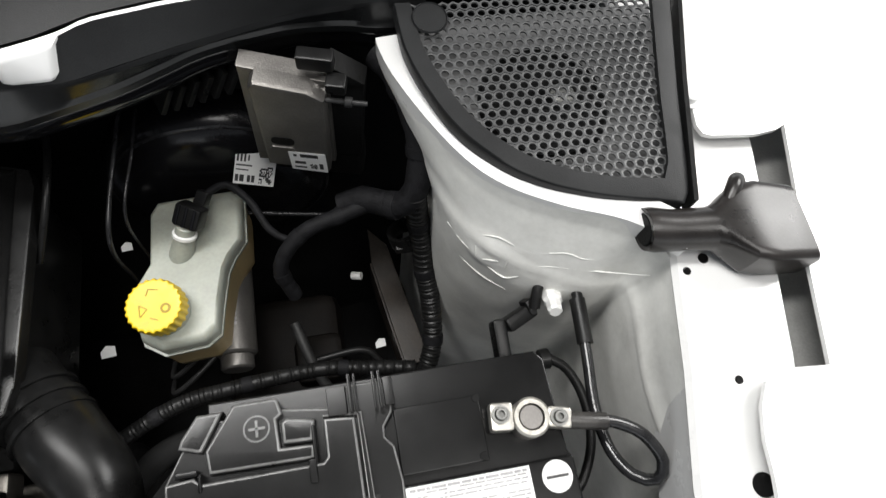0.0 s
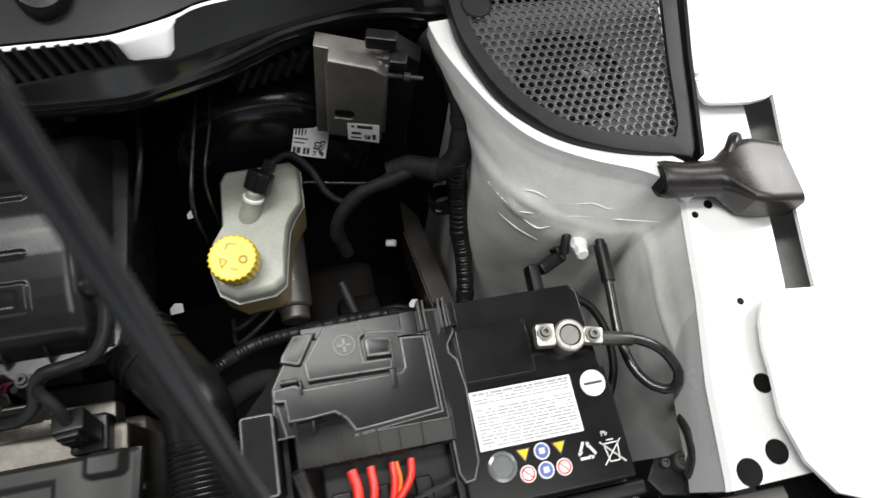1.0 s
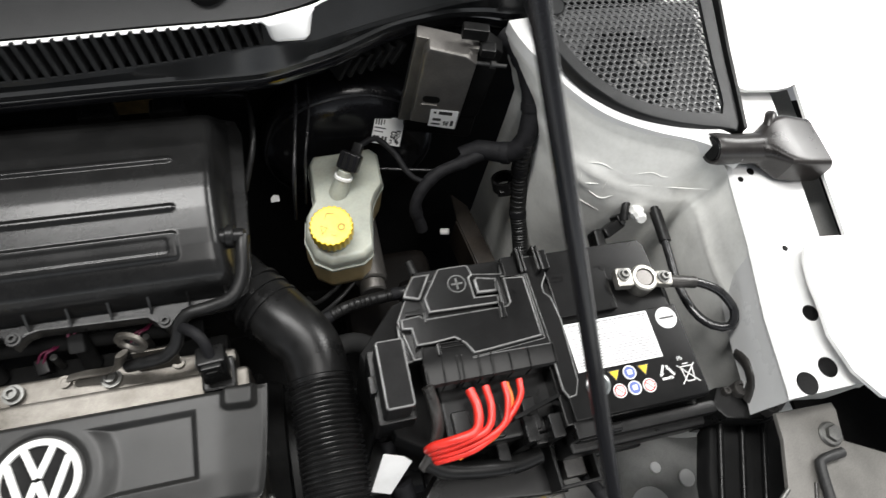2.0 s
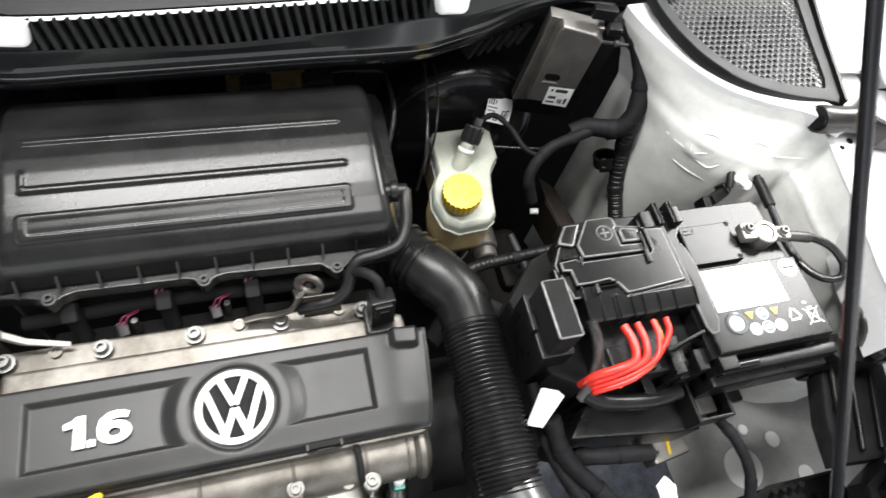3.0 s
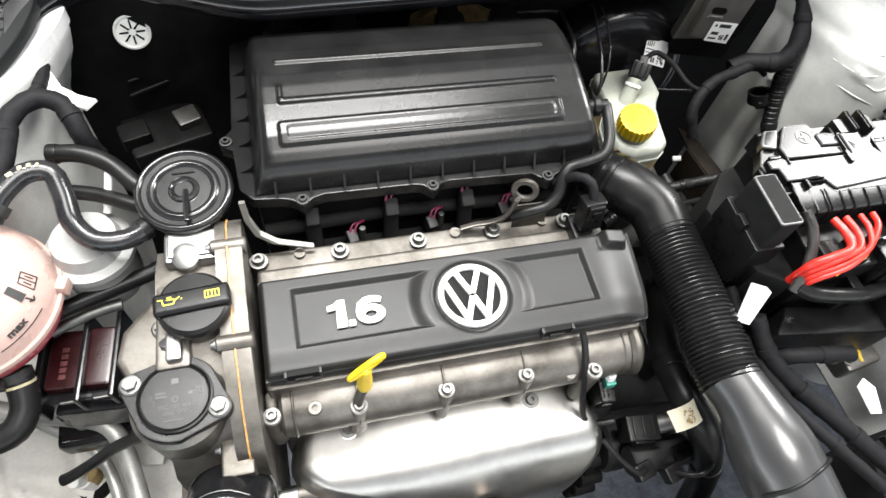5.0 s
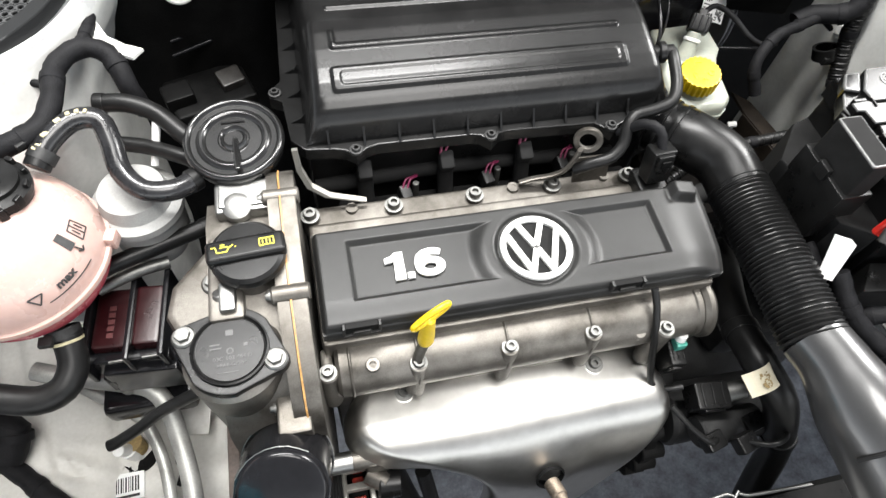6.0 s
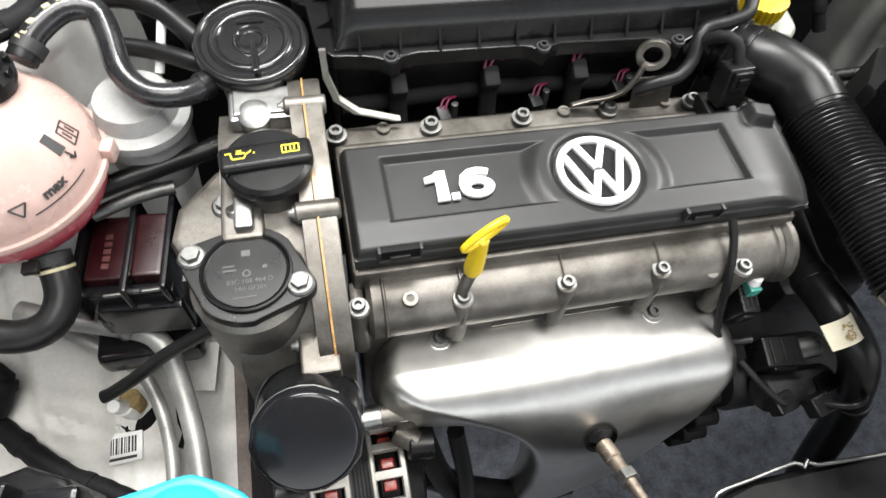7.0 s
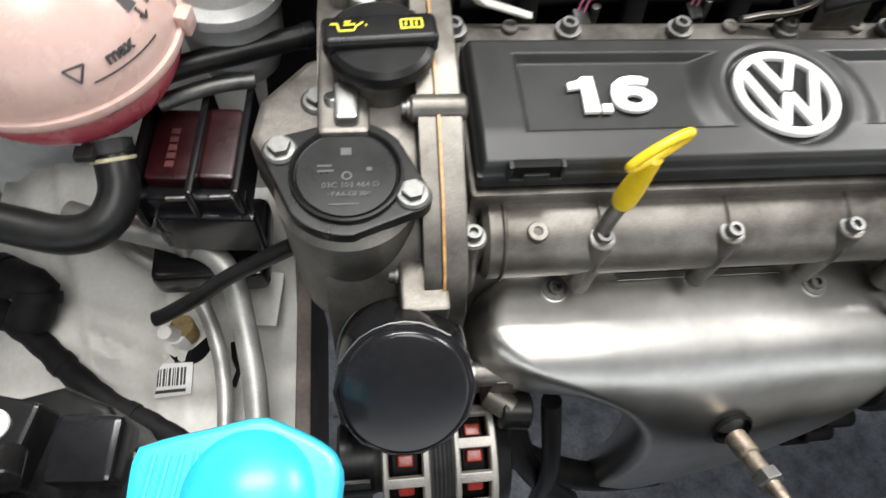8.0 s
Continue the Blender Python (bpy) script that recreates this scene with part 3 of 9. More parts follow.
solo("deep_dark_sheet", bm, FIREWALL_BLACK, "added black sheet that keeps the deep bay dark", "tray", "structure")

# unseen panel added across the front of the bay to block low light
bm = bmesh.new()
sheet(bm, [[(x, y - 0.10 * (1 - ((x - MID) / 0.72) ** 2), z) for x in np.linspace(MID - 0.72, MID + 0.72, 20)] for y, z in ((-0.40, 0.70), (-0.42, 0.69), (-0.44, 0.60), (-0.45, 0.45), (-0.44, 0.22))], 0.004)
solo("front_panel", bm, MATTE_BLACK, "added unseen black panel blocking low light from the front", "body panel", "structure", sharp=50)

# ---- cowl: plastic scuttle panel with slot grille, hole mesh and rubber lip
EDGE = [(-0.866, 0.270, 0.918), (-0.852, 0.300, 0.921), (-0.835, 0.328, 0.925), (-0.805, 0.348, 0.929), (-0.764, 0.344, 0.932), (-0.71, 0.323, 0.932), (-0.66, 0.304, 0.932), (-0.618, 0.296, 0.932), (-0.55, 0.298, 0.932), (-0.44, 0.302, 0.932), (-0.335, 0.303, 0.935), (-0.27, 0.297, 0.942), (-0.223, 0.290, 0.952), (-0.185, 0.298, 0.955), (-0.15, 0.310, 0.955), (-0.12, 0.324, 0.955), (-0.09, 0.338, 0.955), (-0.05, 0.348, 0.955), (-0.018, 0.353, 0.955), (0.02, 0.354, 0.953), (0.047, 0.350, 0.952), (0.085, 0.350, 0.950)]
CREASE = [(-0.866, 0.310, 0.932), (-0.835, 0.350, 0.938), (-0.80, 0.362, 0.946), (-0.70, 0.322, 0.955), (-0.65, 0.303, 0.955), (-0.582, 0.297, 0.954), (-0.50, 0.300, 0.951), (-0.424, 0.301, 0.950), (-0.30, 0.303, 0.960), (-0.215, 0.303, 0.974), (-0.177, 0.302, 0.975), (-0.137, 0.314, 0.975), (-0.094, 0.328, 0.975), (-0.017, 0.348, 0.975), (0.06, 0.355, 0.974), (0.12, 0.360, 0.972)]
RIDGE = [(-0.866, 0.36, 0.955), (-0.80, 0.378, 0.970), (-0.70, 0.348, 0.985), (-0.66, 0.330, 0.986), (-0.629, 0.312, 0.983), (-0.578, 0.305, 0.983), (-0.418, 0.310, 0.985), (-0.311, 0.311, 0.990), (-0.228, 0.306, 0.998), (-0.200, 0.310, 1.0), (-0.169, 0.320, 1.0), (-0.153, 0.329, 1.0), (-0.121, 0.336, 1.0), (-0.087, 0.342, 1.0), (0.06, 0.362, 0.998), (0.12, 0.368, 0.995)]


def on_line(line, x, dy=0.0, dz=0.0):
    xs = [p[0] for p in line]
    return Vector((x, float(np.interp(x, xs, [p[1] for p in line])) + dy, float(np.interp(x, xs, [p[2] for p in line])) + dz))


cowl = thing("scuttle_cowl", "dark grey plastic scuttle cowl with slotted grille", "cowl", (MID, 0.36, 0.93))
fine_edge = smooth_path(EDGE, 0.008)
soft = [p for p in smooth_path(CREASE, 0.006)]
soft_ridge = [p for p in smooth_path(RIDGE, 0.006)]
xs = [p.x for p in fine_edge]
bm = bmesh.new()
rows = [[(p.x, p.y + dy, p.z + dz) for p in fine_edge] for dy, dz in ((0.010, -0.010), (0.001, -0.006), (0.0, 0.0), (0.002, 0.004))]
rows.append([tuple(on_line(soft, x, -0.001, -0.002)) for x in xs])
rows.append([tuple(on_line(soft, x, 0.0, 0.0015)) for x in xs])
sheet(bm, rows, 0.0025)
part("front_panel", bm, COWL_SATIN, cowl, sharp=28)
bm = bmesh.new()
rows = [[(p.x, p.y + dy, p.z + dz) for p in fine_edge] for dy, dz in ((0.016, -0.004), (0.006, -0.010), (0.003, -0.016), (0.004, -0.024), (0.008, -0.031), (0.016, -0.035), (0.028, -0.034))]
sheet(bm, rows, 0.002)
part("lip_seal", bm, LIP_RUBBER, cowl, "glossy black rubber lip seal", sharp=60)
# slot grille: deep floor, frame and leaning slats
GX0, GX1 = -0.588, -0.219
bm = bmesh.new()
sheet(bm, [[tuple(on_line(line, x, 0.016, dz)) for x in np.linspace(GX0 - 0.01, GX1 + 0.01, 30)] for line, dz in ((soft, -0.006), (soft_ridge, 0.004))], 0.002)
part("grille_floor", bm, FIREWALL_BLACK, cowl)
bm = bmesh.new()
box(bm, (0, 0, 0), (0.0046, 0.0375, 0.016), 0.0008)
slat = as_mesh("slat", bm, COWL_PLASTIC)
for i in range(35):
    x = GX0 + 0.004 + (GX1 - GX0 - 0.008) * i / 34
    lo, hi = on_line(soft, x + 0.003, 0.006, 0.0), on_line(soft_ridge, x - 0.003, 0.006, 0.0)
    d = (hi - lo).normalized()
    side_v = (Vector((1, 0, 0)) - d * d.x).normalized()
    up_v = side_v.cross(d)
    m = Matrix(((side_v.x, d.x, up_v.x, 0), (side_v.y, d.y, up_v.y, 0), (side_v.z, d.z, up_v.z, 0), (0, 0, 0, 1)))
    shared("slat", slat, cowl, Matrix.Translation((lo + hi) / 2) @ m @ Matrix.Diagonal((1, (hi - lo).length / 0.0365, 1, 1)))
for x0, x1 in ((-0.866, GX0), (GX1, 0.115)):
    bm = bmesh.new()
    sheet(bm, [[tuple(on_line(line, x, dy, dz)) for x in np.linspace(x0, x1, 34)] for line, dy, dz in ((soft, 0.0, 0.0012), (soft_ridge, 0.0, 0.001))], 0.0025)
    part("plain_panel", bm, COWL_PLASTIC, cowl, sharp=50)
# white stepped strip with its two tabs
bm = bmesh.new()
sx_all = np.linspace(-0.86, 0.06, 120)
sheet(bm, [[tuple(on_line(soft_ridge, x, dy, dz)) for x in sx_all] for dy, dz in ((-0.0012, 0.0), (-0.001, 0.0010), (0.0004, 0.0016), (0.0022, 0.0020))], 0.0012)
strip = part("edge_strip", bm, WHITE_PAINT, cowl, "white stepped edge strip", sharp=50)
for xa, xb in ((-0.2215, -0.1655), (-0.636, -0.580)):
    bm = bmesh.new()
    rows = []
    for v, out, pinch in ((0.0, 0.001, 0.0), (0.06, 0.004, 0.004), (0.14, 0.0055, 0.0065), (0.66, 0.0055, 0.010), (0.76, 0.004, 0.0125), (0.78, 0.0, 0.013)):
        row = []
        for u in np.linspace(0, 1, 16):
            e = min(u, 1 - u)
            x = xa + pinch + (xb - xa - 2 * pinch) * u
            p = on_line(soft_ridge, x).lerp(on_line(soft, x), v)
            row.append((p.x, p.y - out * min(1.0, e / 0.09 + 0.1), p.z + 0.002 * (1 - v)))
        rows.append(row)
    sheet(bm, rows, 0.0012)
    part("strip_tab", bm, WHITE_PAINT, strip, sharp=50)
# upper dark panel and screen foot
bm = bmesh.new()
rows = [[tuple(on_line(soft_ridge, x, dy, dz)) for x in np.linspace(-1.05, 0.30, 40)] for dy, dz in ((0.004, 0.003), (0.03, 0.010), (0.12, 0.030), (0.30, 0.060))]
sheet(bm, rows, 0.003)
part("upper_panel", bm, COWL_PLASTIC, cowl, sharp=50)
bm = bmesh.new()
lathe(bm, (-0.262, 0.345, 1.010), (0.1, -0.3, 1), [(0.020, -0.004), (0.020, 0.006), (0.017, 0.012), (0.011, 0.013), (0.010, 0.009), (0, 0.009)], 28)
part("wiper_cap", bm, BLACK_PLASTIC, cowl)

bm = bmesh.new()
rows = [[(x, y, z) for x in np.linspace(-1.05, 0.30, 12)] for y, z in ((0.58, 1.035), (0.9, 1.22), (1.25, 1.43))]
sheet(bm, rows, 0.005)
solo("windscreen", bm, GLASS_DARK, "dark windscreen glass behind the cowl", "windscreen", "structure")


def mesh_end(s):
    """Corner piece of the cowl: frame with rows of round holes over a dark duct."""
    sx = side(s)
    corner = thing("cowl_mesh", "dark grey plastic cowl corner with round-hole mesh", "cowl", (sx(0.17), 0.26, 0.95), "cowl corner meshes")
    outer = [(0.058, 0.345), (0.062, 0.300), (0.082, 0.250), (0.105, 0.219), (0.136, 0.194), (0.180, 0.176), (0.232, 0.165), (0.252, 0.168), (0.268, 0.25), (0.288, 0.345)]
    inner = [(0.078, 0.345), (0.083, 0.305), (0.100, 0.262), (0.122, 0.233), (0.150, 0.212), (0.190, 0.197), (0.226, 0.192), (0.236, 0.20), (0.246, 0.26), (0.262, 0.345)]
    inner = [(a[0] + 0.34 * (b[0] - a[0]), a[1] + 0.34 * (b[1] - a[1])) for a, b in zip(inner, outer)]

    def zed(x, y):
        return 0.962 + 0.10 * (y - 0.2) - 0.02 * (x - 0.15)
    i2 = smooth_path([(x, y, 0) for x, y in inner], 0.006)
    o2 = smooth_path([(x, y, 0) for x, y in outer], 0.006)
    k = 60
    pick = lambda q: [q[int(round(j))] for j in np.linspace(0, len(q) - 1, k)]
    i2, o2 = pick(i2), pick(o2)
    bm = bmesh.new()
    rows = [[(sx(p.x), p.y, zed(p.x, p.y) - 0.012) for p in o2], [(sx(p.x), p.y, zed(p.x, p.y) + 0.0005) for p in o2], [(sx(p.x * 0.9 + q.x * 0.1), p.y * 0.9 + q.y * 0.1, zed(p.x, p.y) + 0.0022) for p, q in zip(o2, i2)], [(sx(p.x), p.y, zed(p.x, p.y) + 0.002) for p in i2], [(sx(p.x), p.y, zed(p.x, p.y) - 0.004) for p in i2]]
    sheet(bm, rows, 0.002)
    part("mesh_frame", bm, COWL_PLASTIC, corner, sharp=45)
    # thin raised lip along the outer side
    bm = bmesh.new()
    sheet(bm, [[(sx(x + dx), y, zed(x, y) + dz) for x, y in ((0.2520, 0.160), (0.262, 0.21), (0.272, 0.26), (0.292, 0.345))] for dx, dz in ((0.0, -0.014), (0.0, 0.006), (0.0035, 0.0065), (0.0035, -0.014))], 0.0012)
    part("side_lip", bm, BLACK_PLASTIC, corner)
    bm = bmesh.new()
    lathe(bm, (sx(0.084), 0.330, zed(0.084, 0.33) + 0.0025), (0, -0.1, 1), [(0.014, 0.0), (0.0132, 0.0014), (0.0125, 0.0004), (0, 0.0004)], 30)
    part("round_boss", bm, COWL_PLASTIC, corner)
    # perforated plate: hexagonal cells with a round hole each
    pitch, rad = 0.0084, 0.0030
    poly = [(p.x, p.y) for p in i2]

    def inside(x, y):
        hit = False
        for (xa, ya), (xb, yb) in zip(poly, poly[1:] + poly[:1]):
            if (ya > y) != (yb > y) and x < (xb - xa) * (y - ya) / (yb - ya) + xa:
                hit = not hit
        return hit
    bm = bmesh.new()
    cut = 12
    for r in range(-3, 23):
        for c in range(-2, 27):
            cx, cy = 0.076 + pitch * (c + 0.5 * (r % 2)), 0.190 + pitch * 0.866 * r
            if not inside(cx, cy):
                continue
            z = zed(cx, cy) - 0.002
            hexa, top, low = [], [], []
            for q in range(cut):
                a = 2 * math.pi * q / cut
                hr = pitch / math.sqrt(3) * math.cos(math.pi / 6) / math.cos((a % (math.pi / 3)) - math.pi / 6)
                hx, hy = cx + hr * math.sin(a), cy + hr * math.cos(a)
                hexa.append(bm.verts.new((sx(hx), hy, z)))
                top.append(bm.verts.new((sx(cx + rad * math.sin(a)), cy + rad * math.cos(a), z - 0.0002)))
                low.append(bm.verts.new((sx(cx + rad * math.sin(a)), cy + rad * math.cos(a), z - 0.0018)))
            bridge(bm, hexa, top)
            bridge(bm, top, low)
    tagged(part("hole_plate", bm, MESH_PLASTIC, corner, "round-hole grille plate"), kind="stuff")
    bm = bmesh.new()
    prism(bm, [(sx(x), y) for x, y in ((0.075, 0.300), (0.100, 0.236), (0.136, 0.206), (0.190, 0.183), (0.248, 0.176), (0.288, 0.36), (0.062, 0.36))][:: 1 if s > 0 else -1], 0.9385, 0.9415)
    part("duct_floor", bm, DUCT_GREY, corner)
    bm = bmesh.new()
    lathe(bm, (sx(0.168), 0.268, 0.9415), (0, 0, 1), [(0, 0.002), (0.012, 0.002), (0.016, 0.0012), (0.047, 0.0012), (0.050, 0.005), (0.053, 0.0)], 36)
    part("duct_cup", bm, FIREWALL_BLACK, corner)
    bm = bmesh.new()
    lathe(bm, (sx(0.184), 0.272, 0.9425), (0, 0, 1), [(0.010, 0.0), (0.010, 0.005), (0.006, 0.007), (0, 0.007)], 18)
    part("drain_plug", bm, STEEL, corner, "bright metal plug below the mesh")
    return corner


mesh_end(1)
mesh_end(-1).location.z -= FAR_DROP

# water drain spout at the cowl end
spout = thing("drain_spout", "worn grey rubber drain spout at the cowl corner", "drain spout", (0.28, 0.155, 0.93))


def oval(c, ry, rz, n=24, p=2.0):
    out = []
    for i in range(n):
        a = 2 * math.pi * i / n
        ca, sa = math.cos(a), math.sin(a)
        out.append((c[0], c[1] + ry * math.copysign(abs(ca) ** (2 / p), ca), c[2] + rz * math.copysign(abs(sa) ** (2 / p), sa)))
    return out


bm = bmesh.new()
loft(bm, [oval((0.226, 0.146, 0.948), 0.011, 0.012), oval((0.216, 0.148, 0.948), 0.012, 0.013), oval((0.214, 0.148, 0.948), 0.0160, 0.0160), oval((0.220, 0.147, 0.948), 0.0170, 0.0170), oval((0.235, 0.144, 0.949), 0.0158, 0.0158), oval((0.262, 0.141, 0.950), 0.0165, 0.016), oval((0.268, 0.140, 0.950), 0.0185, 0.017, p=3), oval((0.282, 0.138, 0.951), 0.030, 0.0185, p=7), oval((0.298, 0.136, 0.951), 0.0325, 0.019, p=9), oval((0.328, 0.132, 0.948), 0.030, 0.019, p=9), oval((0.334, 0.131, 0.944), 0.028, 0.015, p=9)])
part("body", bm, SPOUT_RUBBER, spout, sharp=26)
bm = bmesh.new()
loft(bm, [oval((0.2142, 0.148, 0.948), 0.0125, 0.0125), oval((0.2134, 0.148, 0.948), 0.0115, 0.0115)])
part("bore", bm, FIREWALL_BLACK, spout)
bm = bmesh.new()
tube(bm, [(0.278, 0.156, 0.962), (0.284, 0.166, 0.966), (0.290, 0.172, 0.962), (0.294, 0.168, 0.955)], 0.006, 10)
part("clip_ear", bm, SPOUT_RUBBER, spout)

# ---- open bonnet overhead, held by its prop
bm = bmesh.new()
hinge, reach = Vector((0, 0.50, 1.00)), 0.92
lift = radians(92)
rows = []
for u in np.linspace(0, 1, 14):
    d = reach * u
    y, z = hinge.y - d * math.cos(lift), hinge.z + d * math.sin(lift) + 0.05 * math.sin(math.pi * u)
    half = 0.66 - 0.10 * u
    rows.append([(MID + half * v, y - 0.05 * v * v, z + 0.03 * (1 - v * v)) for v in np.linspace(-1, 1, 18)])
sheet(bm, rows, 0.012)
bonnet = solo("bonnet", bm, WHITE_PAINT, "open white bonnet raised over the engine bay", "bonnet", "structure", sharp=50)
# dark sheet added out of view to darken the air box reflection
bm = bmesh.new()
rows = [[(p[0], p[1] - 0.024, p[2]) for p in row[2:-2]] for row in rows[1:5]]
sheet(bm, rows, 0.006)
part("reflected_sheet", bm, REFLECTED_DARK, bonnet, "added unseen dark sheet for the air box to reflect", sharp=50)

prop = thing("bonnet_prop", "thin black steel bonnet prop rod standing upright", "prop rod", (0.105, -0.68, 0.455))
bm = bmesh.new()
P0, P1 = Vector((0.105, -0.683, 0.45)), Vector((-0.286, 0.481, 1.866))
tube(bm, [P0, P0.lerp(P1, 0.5), P1], 0.0041, 14, 0.05)
part("shaft", bm, GLOSS_BLACK, prop)
bm = bmesh.new()
tube(bm, [P0, P0 + Vector((0.0, 0.012, -0.012)), P0 + Vector((-0.02, 0.02, -0.016))], 0.0041, 14)
part("foot_hook", bm, GLOSS_BLACK, prop)

# ---- engine
BZ = 0.0


def socket_bolt_mesh(name, r=0.0065, flange=0.0095, h=0.008, mat=STEEL):
    bm = bmesh.new()
    lathe(bm, (0, 0, 0), (0, 0, 1), [(0, h - 0.004), (r * 0.5, h - 0.004), (r * 0.52, h), (r * 0.88, h), (r, h - 0.0012), (r, 0.0022), (flange, 0.002), (flange, -0.001)], 18)
    return as_mesh(name, bm, mat)


def hex_bolt_mesh(name, r=0.0075, flange=0.0115, h=0.008, mat=STEEL):
    bm = bmesh.new()
    lathe(bm, (0, 0, 0), (0, 0, 1), [(0, h - 0.001), (r * 0.45, h - 0.001), (r * 0.55, h), (r * 0.9, h)], 6)
    prism(bm, [(r * math.cos(math.pi * i / 3), r * math.sin(math.pi * i / 3)) for i in range(6)], 0.001, h, None, 0.0008)
    lathe(bm, (0, 0, 0), (0, 0, 1), [(r * 0.8, 0.0035), (flange * 0.85, 0.003), (flange, 0.0012), (flange, -0.001)], 22)
    return as_mesh(name, bm, mat)


SOCKET = socket_bolt_mesh("socket_bolt")
HEX = hex_bolt_mesh("hex_bolt")
SMALL_SOCKET = socket_bolt_mesh("small_bolt", 0.0045, 0.0065, 0.006)
DARK_SOCKET = socket_bolt_mesh("dark_screw", 0.0045, 0.0065, 0.005, DARK_METAL)
WASHER_BOLT = socket_bolt_mesh("shield_bolt", 0.0058, 0.0095, 0.0065)

LUG = (-0.622, -0.0986, 0.786)
engine = thing("engine", "cast aluminium four-cylinder engine block and head", "engine", (-0.47, 0.0, 0.45))
bm = bmesh.new()
span(bm, -0.664, -0.278, -0.080, 0.052, 0.690, 0.797, 0.006)
span(bm, -0.664, -0.290, 0.040, 0.074, 0.765, 0.792, 0.004)
rod(bm, (-0.655, -0.083, 0.757), (-0.290, -0.083, 0.757), 0.0305, n=40)
for k in range(6):
    x = (-0.642, -0.581, -0.496, -0.412, -0.342, -0.300)[k]
    rib_bm = bmesh.new()
    rod(rib_bm, (x - 0.0035, -0.083, 0.757), (x + 0.0035, -0.083, 0.757), 0.0325, n=40)
    part("rib", rib_bm, CAST, engine)
part("cam_housing", bm, CAST, engine, "grey cast cam housing with bolt bosses")
bm = bmesh.new()
rod(bm, (-0.292, -0.083, 0.757), (-0.279, -0.083, 0.757), 0.034, n=40)
rod(bm, (-0.286, -0.083, 0.757), (-0.276, -0.083, 0.757), 0.029, n=40)
part("end_cap", bm, CAST, engine)
bm = bmesh.new()
span(bm, -0.662, -0.285, -0.094, 0.070, 0.50, 0.722, 0.008)
span(bm, -0.655, -0.29, -0.075, 0.060, 0.28, 0.50, 0.010)
part("block", bm, CAST, engine)
for x in (-0.581, -0.495, -0.412):
    bm = bmesh.new()
    rod(bm, (x, -0.1085, 0.722), (x, -0.104, 0.782), 0.0072, 0.0086, 18)
    box(bm, (x, -0.096, 0.752), (0.009, 0.022, 0.05), 0.003)
    boss = part("boss", bm, CAST, engine)
    shared("bolt", SOCKET, boss, pose(x, -0.1035, 0.781, 6) @ Matrix.Diagonal((0.84, 0.84, 0.9, 1)))
for x, y in ((-0.662, -0.098), (-0.340, -0.112)):
    bm = bmesh.new()
    rod(bm, (x, y, 0.71), (x, y, 0.781), 0.0095, 0.0092, 18)
    box(bm, (x, y + 0.012, 0.752), (0.012, 0.03, 0.045), 0.004)
    boss = part("boss", bm, CAST, engine)
    shared("bolt", SOCKET, boss, pose(x, y, 0.780) @ Matrix.Diagonal((0.84, 0.84, 0.9, 1)))
bm = bmesh.new()
rod(bm, (LUG[0] + 0.002, LUG[1] - 0.004, 0.752), (LUG[0], LUG[1], LUG[2] - 0.002), 0.0048, 0.0052, 18)
lathe(bm, (LUG[0], LUG[1], LUG[2] - 0.004), (0, -0.1, 1), [(0, 0.001), (0.0030, 0.001), (0.0033, 0.004), (0.0060, 0.004), (0.0066, 0.0034), (0.0066, 0.0), (0.005, -0.002)], 20)
box(bm, (LUG[0] + 0.003, LUG[1] - 0.002, 0.748), (0.013, 0.018, 0.020), 0.003)
part("lug", bm, CAST, engine)
bm = bmesh.new()
rod(bm, (-0.362, -0.104, 0.740), (-0.362, -0.108, 0.772), 0.006, n=16)
part("lug", bm, CAST, engine)
for x in (-0.660, -0.576, -0.491, -0.406, -0.320):
    bm = bmesh.new()
    rod(bm, (x, 0.061, 0.770), (x, 0.061, 0.797), 0.0085, 0.0088, 18)
    boss = part("boss", bm, CAST, engine)
    shared("bolt", SOCKET, boss, pose(x, 0.061, 0.796))
for x in (-0.618, -0.448, -0.345):
    bm = bmesh.new()
    rod(bm, (x, 0.066, 0.775), (x, 0.066, 0.795), 0.006, n=16)
    lathe(bm, (x, 0.066, 0.7952), (0, 0, 1), [(0, -0.002), (0.003, -0.002), (0.0032, 0.0006), (0.006, 0.0006)], 14)
    part("lug", bm, CAST, engine)
for y in (-0.035, -0.075, -0.005):
    shared("bolt", SMALL_SOCKET, engine, Matrix.Translation((-0.277, y, 0.772 - 0.02 * (y < -0.05))) @ toward((1, 0, 0.2)))

# valve cover panel with two sunk fields and a round badge seat
cover = thing("engine_cover", "dark grey grained plastic engine cover panel", "engine cover", (-0.47, -0.028, 0.795))
EX, EY = -0.456, -0.027


def cover_z(x, y):
    z = 0.8265 - 0.003 * step(-0.050, -0.076, y)
    d = in_rect(x, y, -0.661, -0.279, -0.0775, 0.024, 0.005)
    z -= 0.009 * step(-0.006, 0.0, d) ** 2 * (1 - 0.75 * step(-0.30, -0.283, x))
    z -= 0.011 * step(-0.325, -0.279, x) ** 1.6
    ring = math.hypot(x - EX, y - EY)
    for x0, x1 in ((-0.6315, -0.47), (-0.44, -0.3265)):
        z -= 0.0056 * min(step(0.0, -0.0052, in_rect(x, y, x0, x1, -0.0545, 0.0085, 0.001)), step(0.0485, 0.066, ring))
    z -= 0.0032 * step(0.0395, 0.0375, ring)
    z -= 0.0008 * step(0.0425, 0.0395, ring)
    z += 0.012 * step(0.003, -0.002, in_rect(x, y, -0.308, -0.289, 0.004, 0.030, 0.004))
    return z


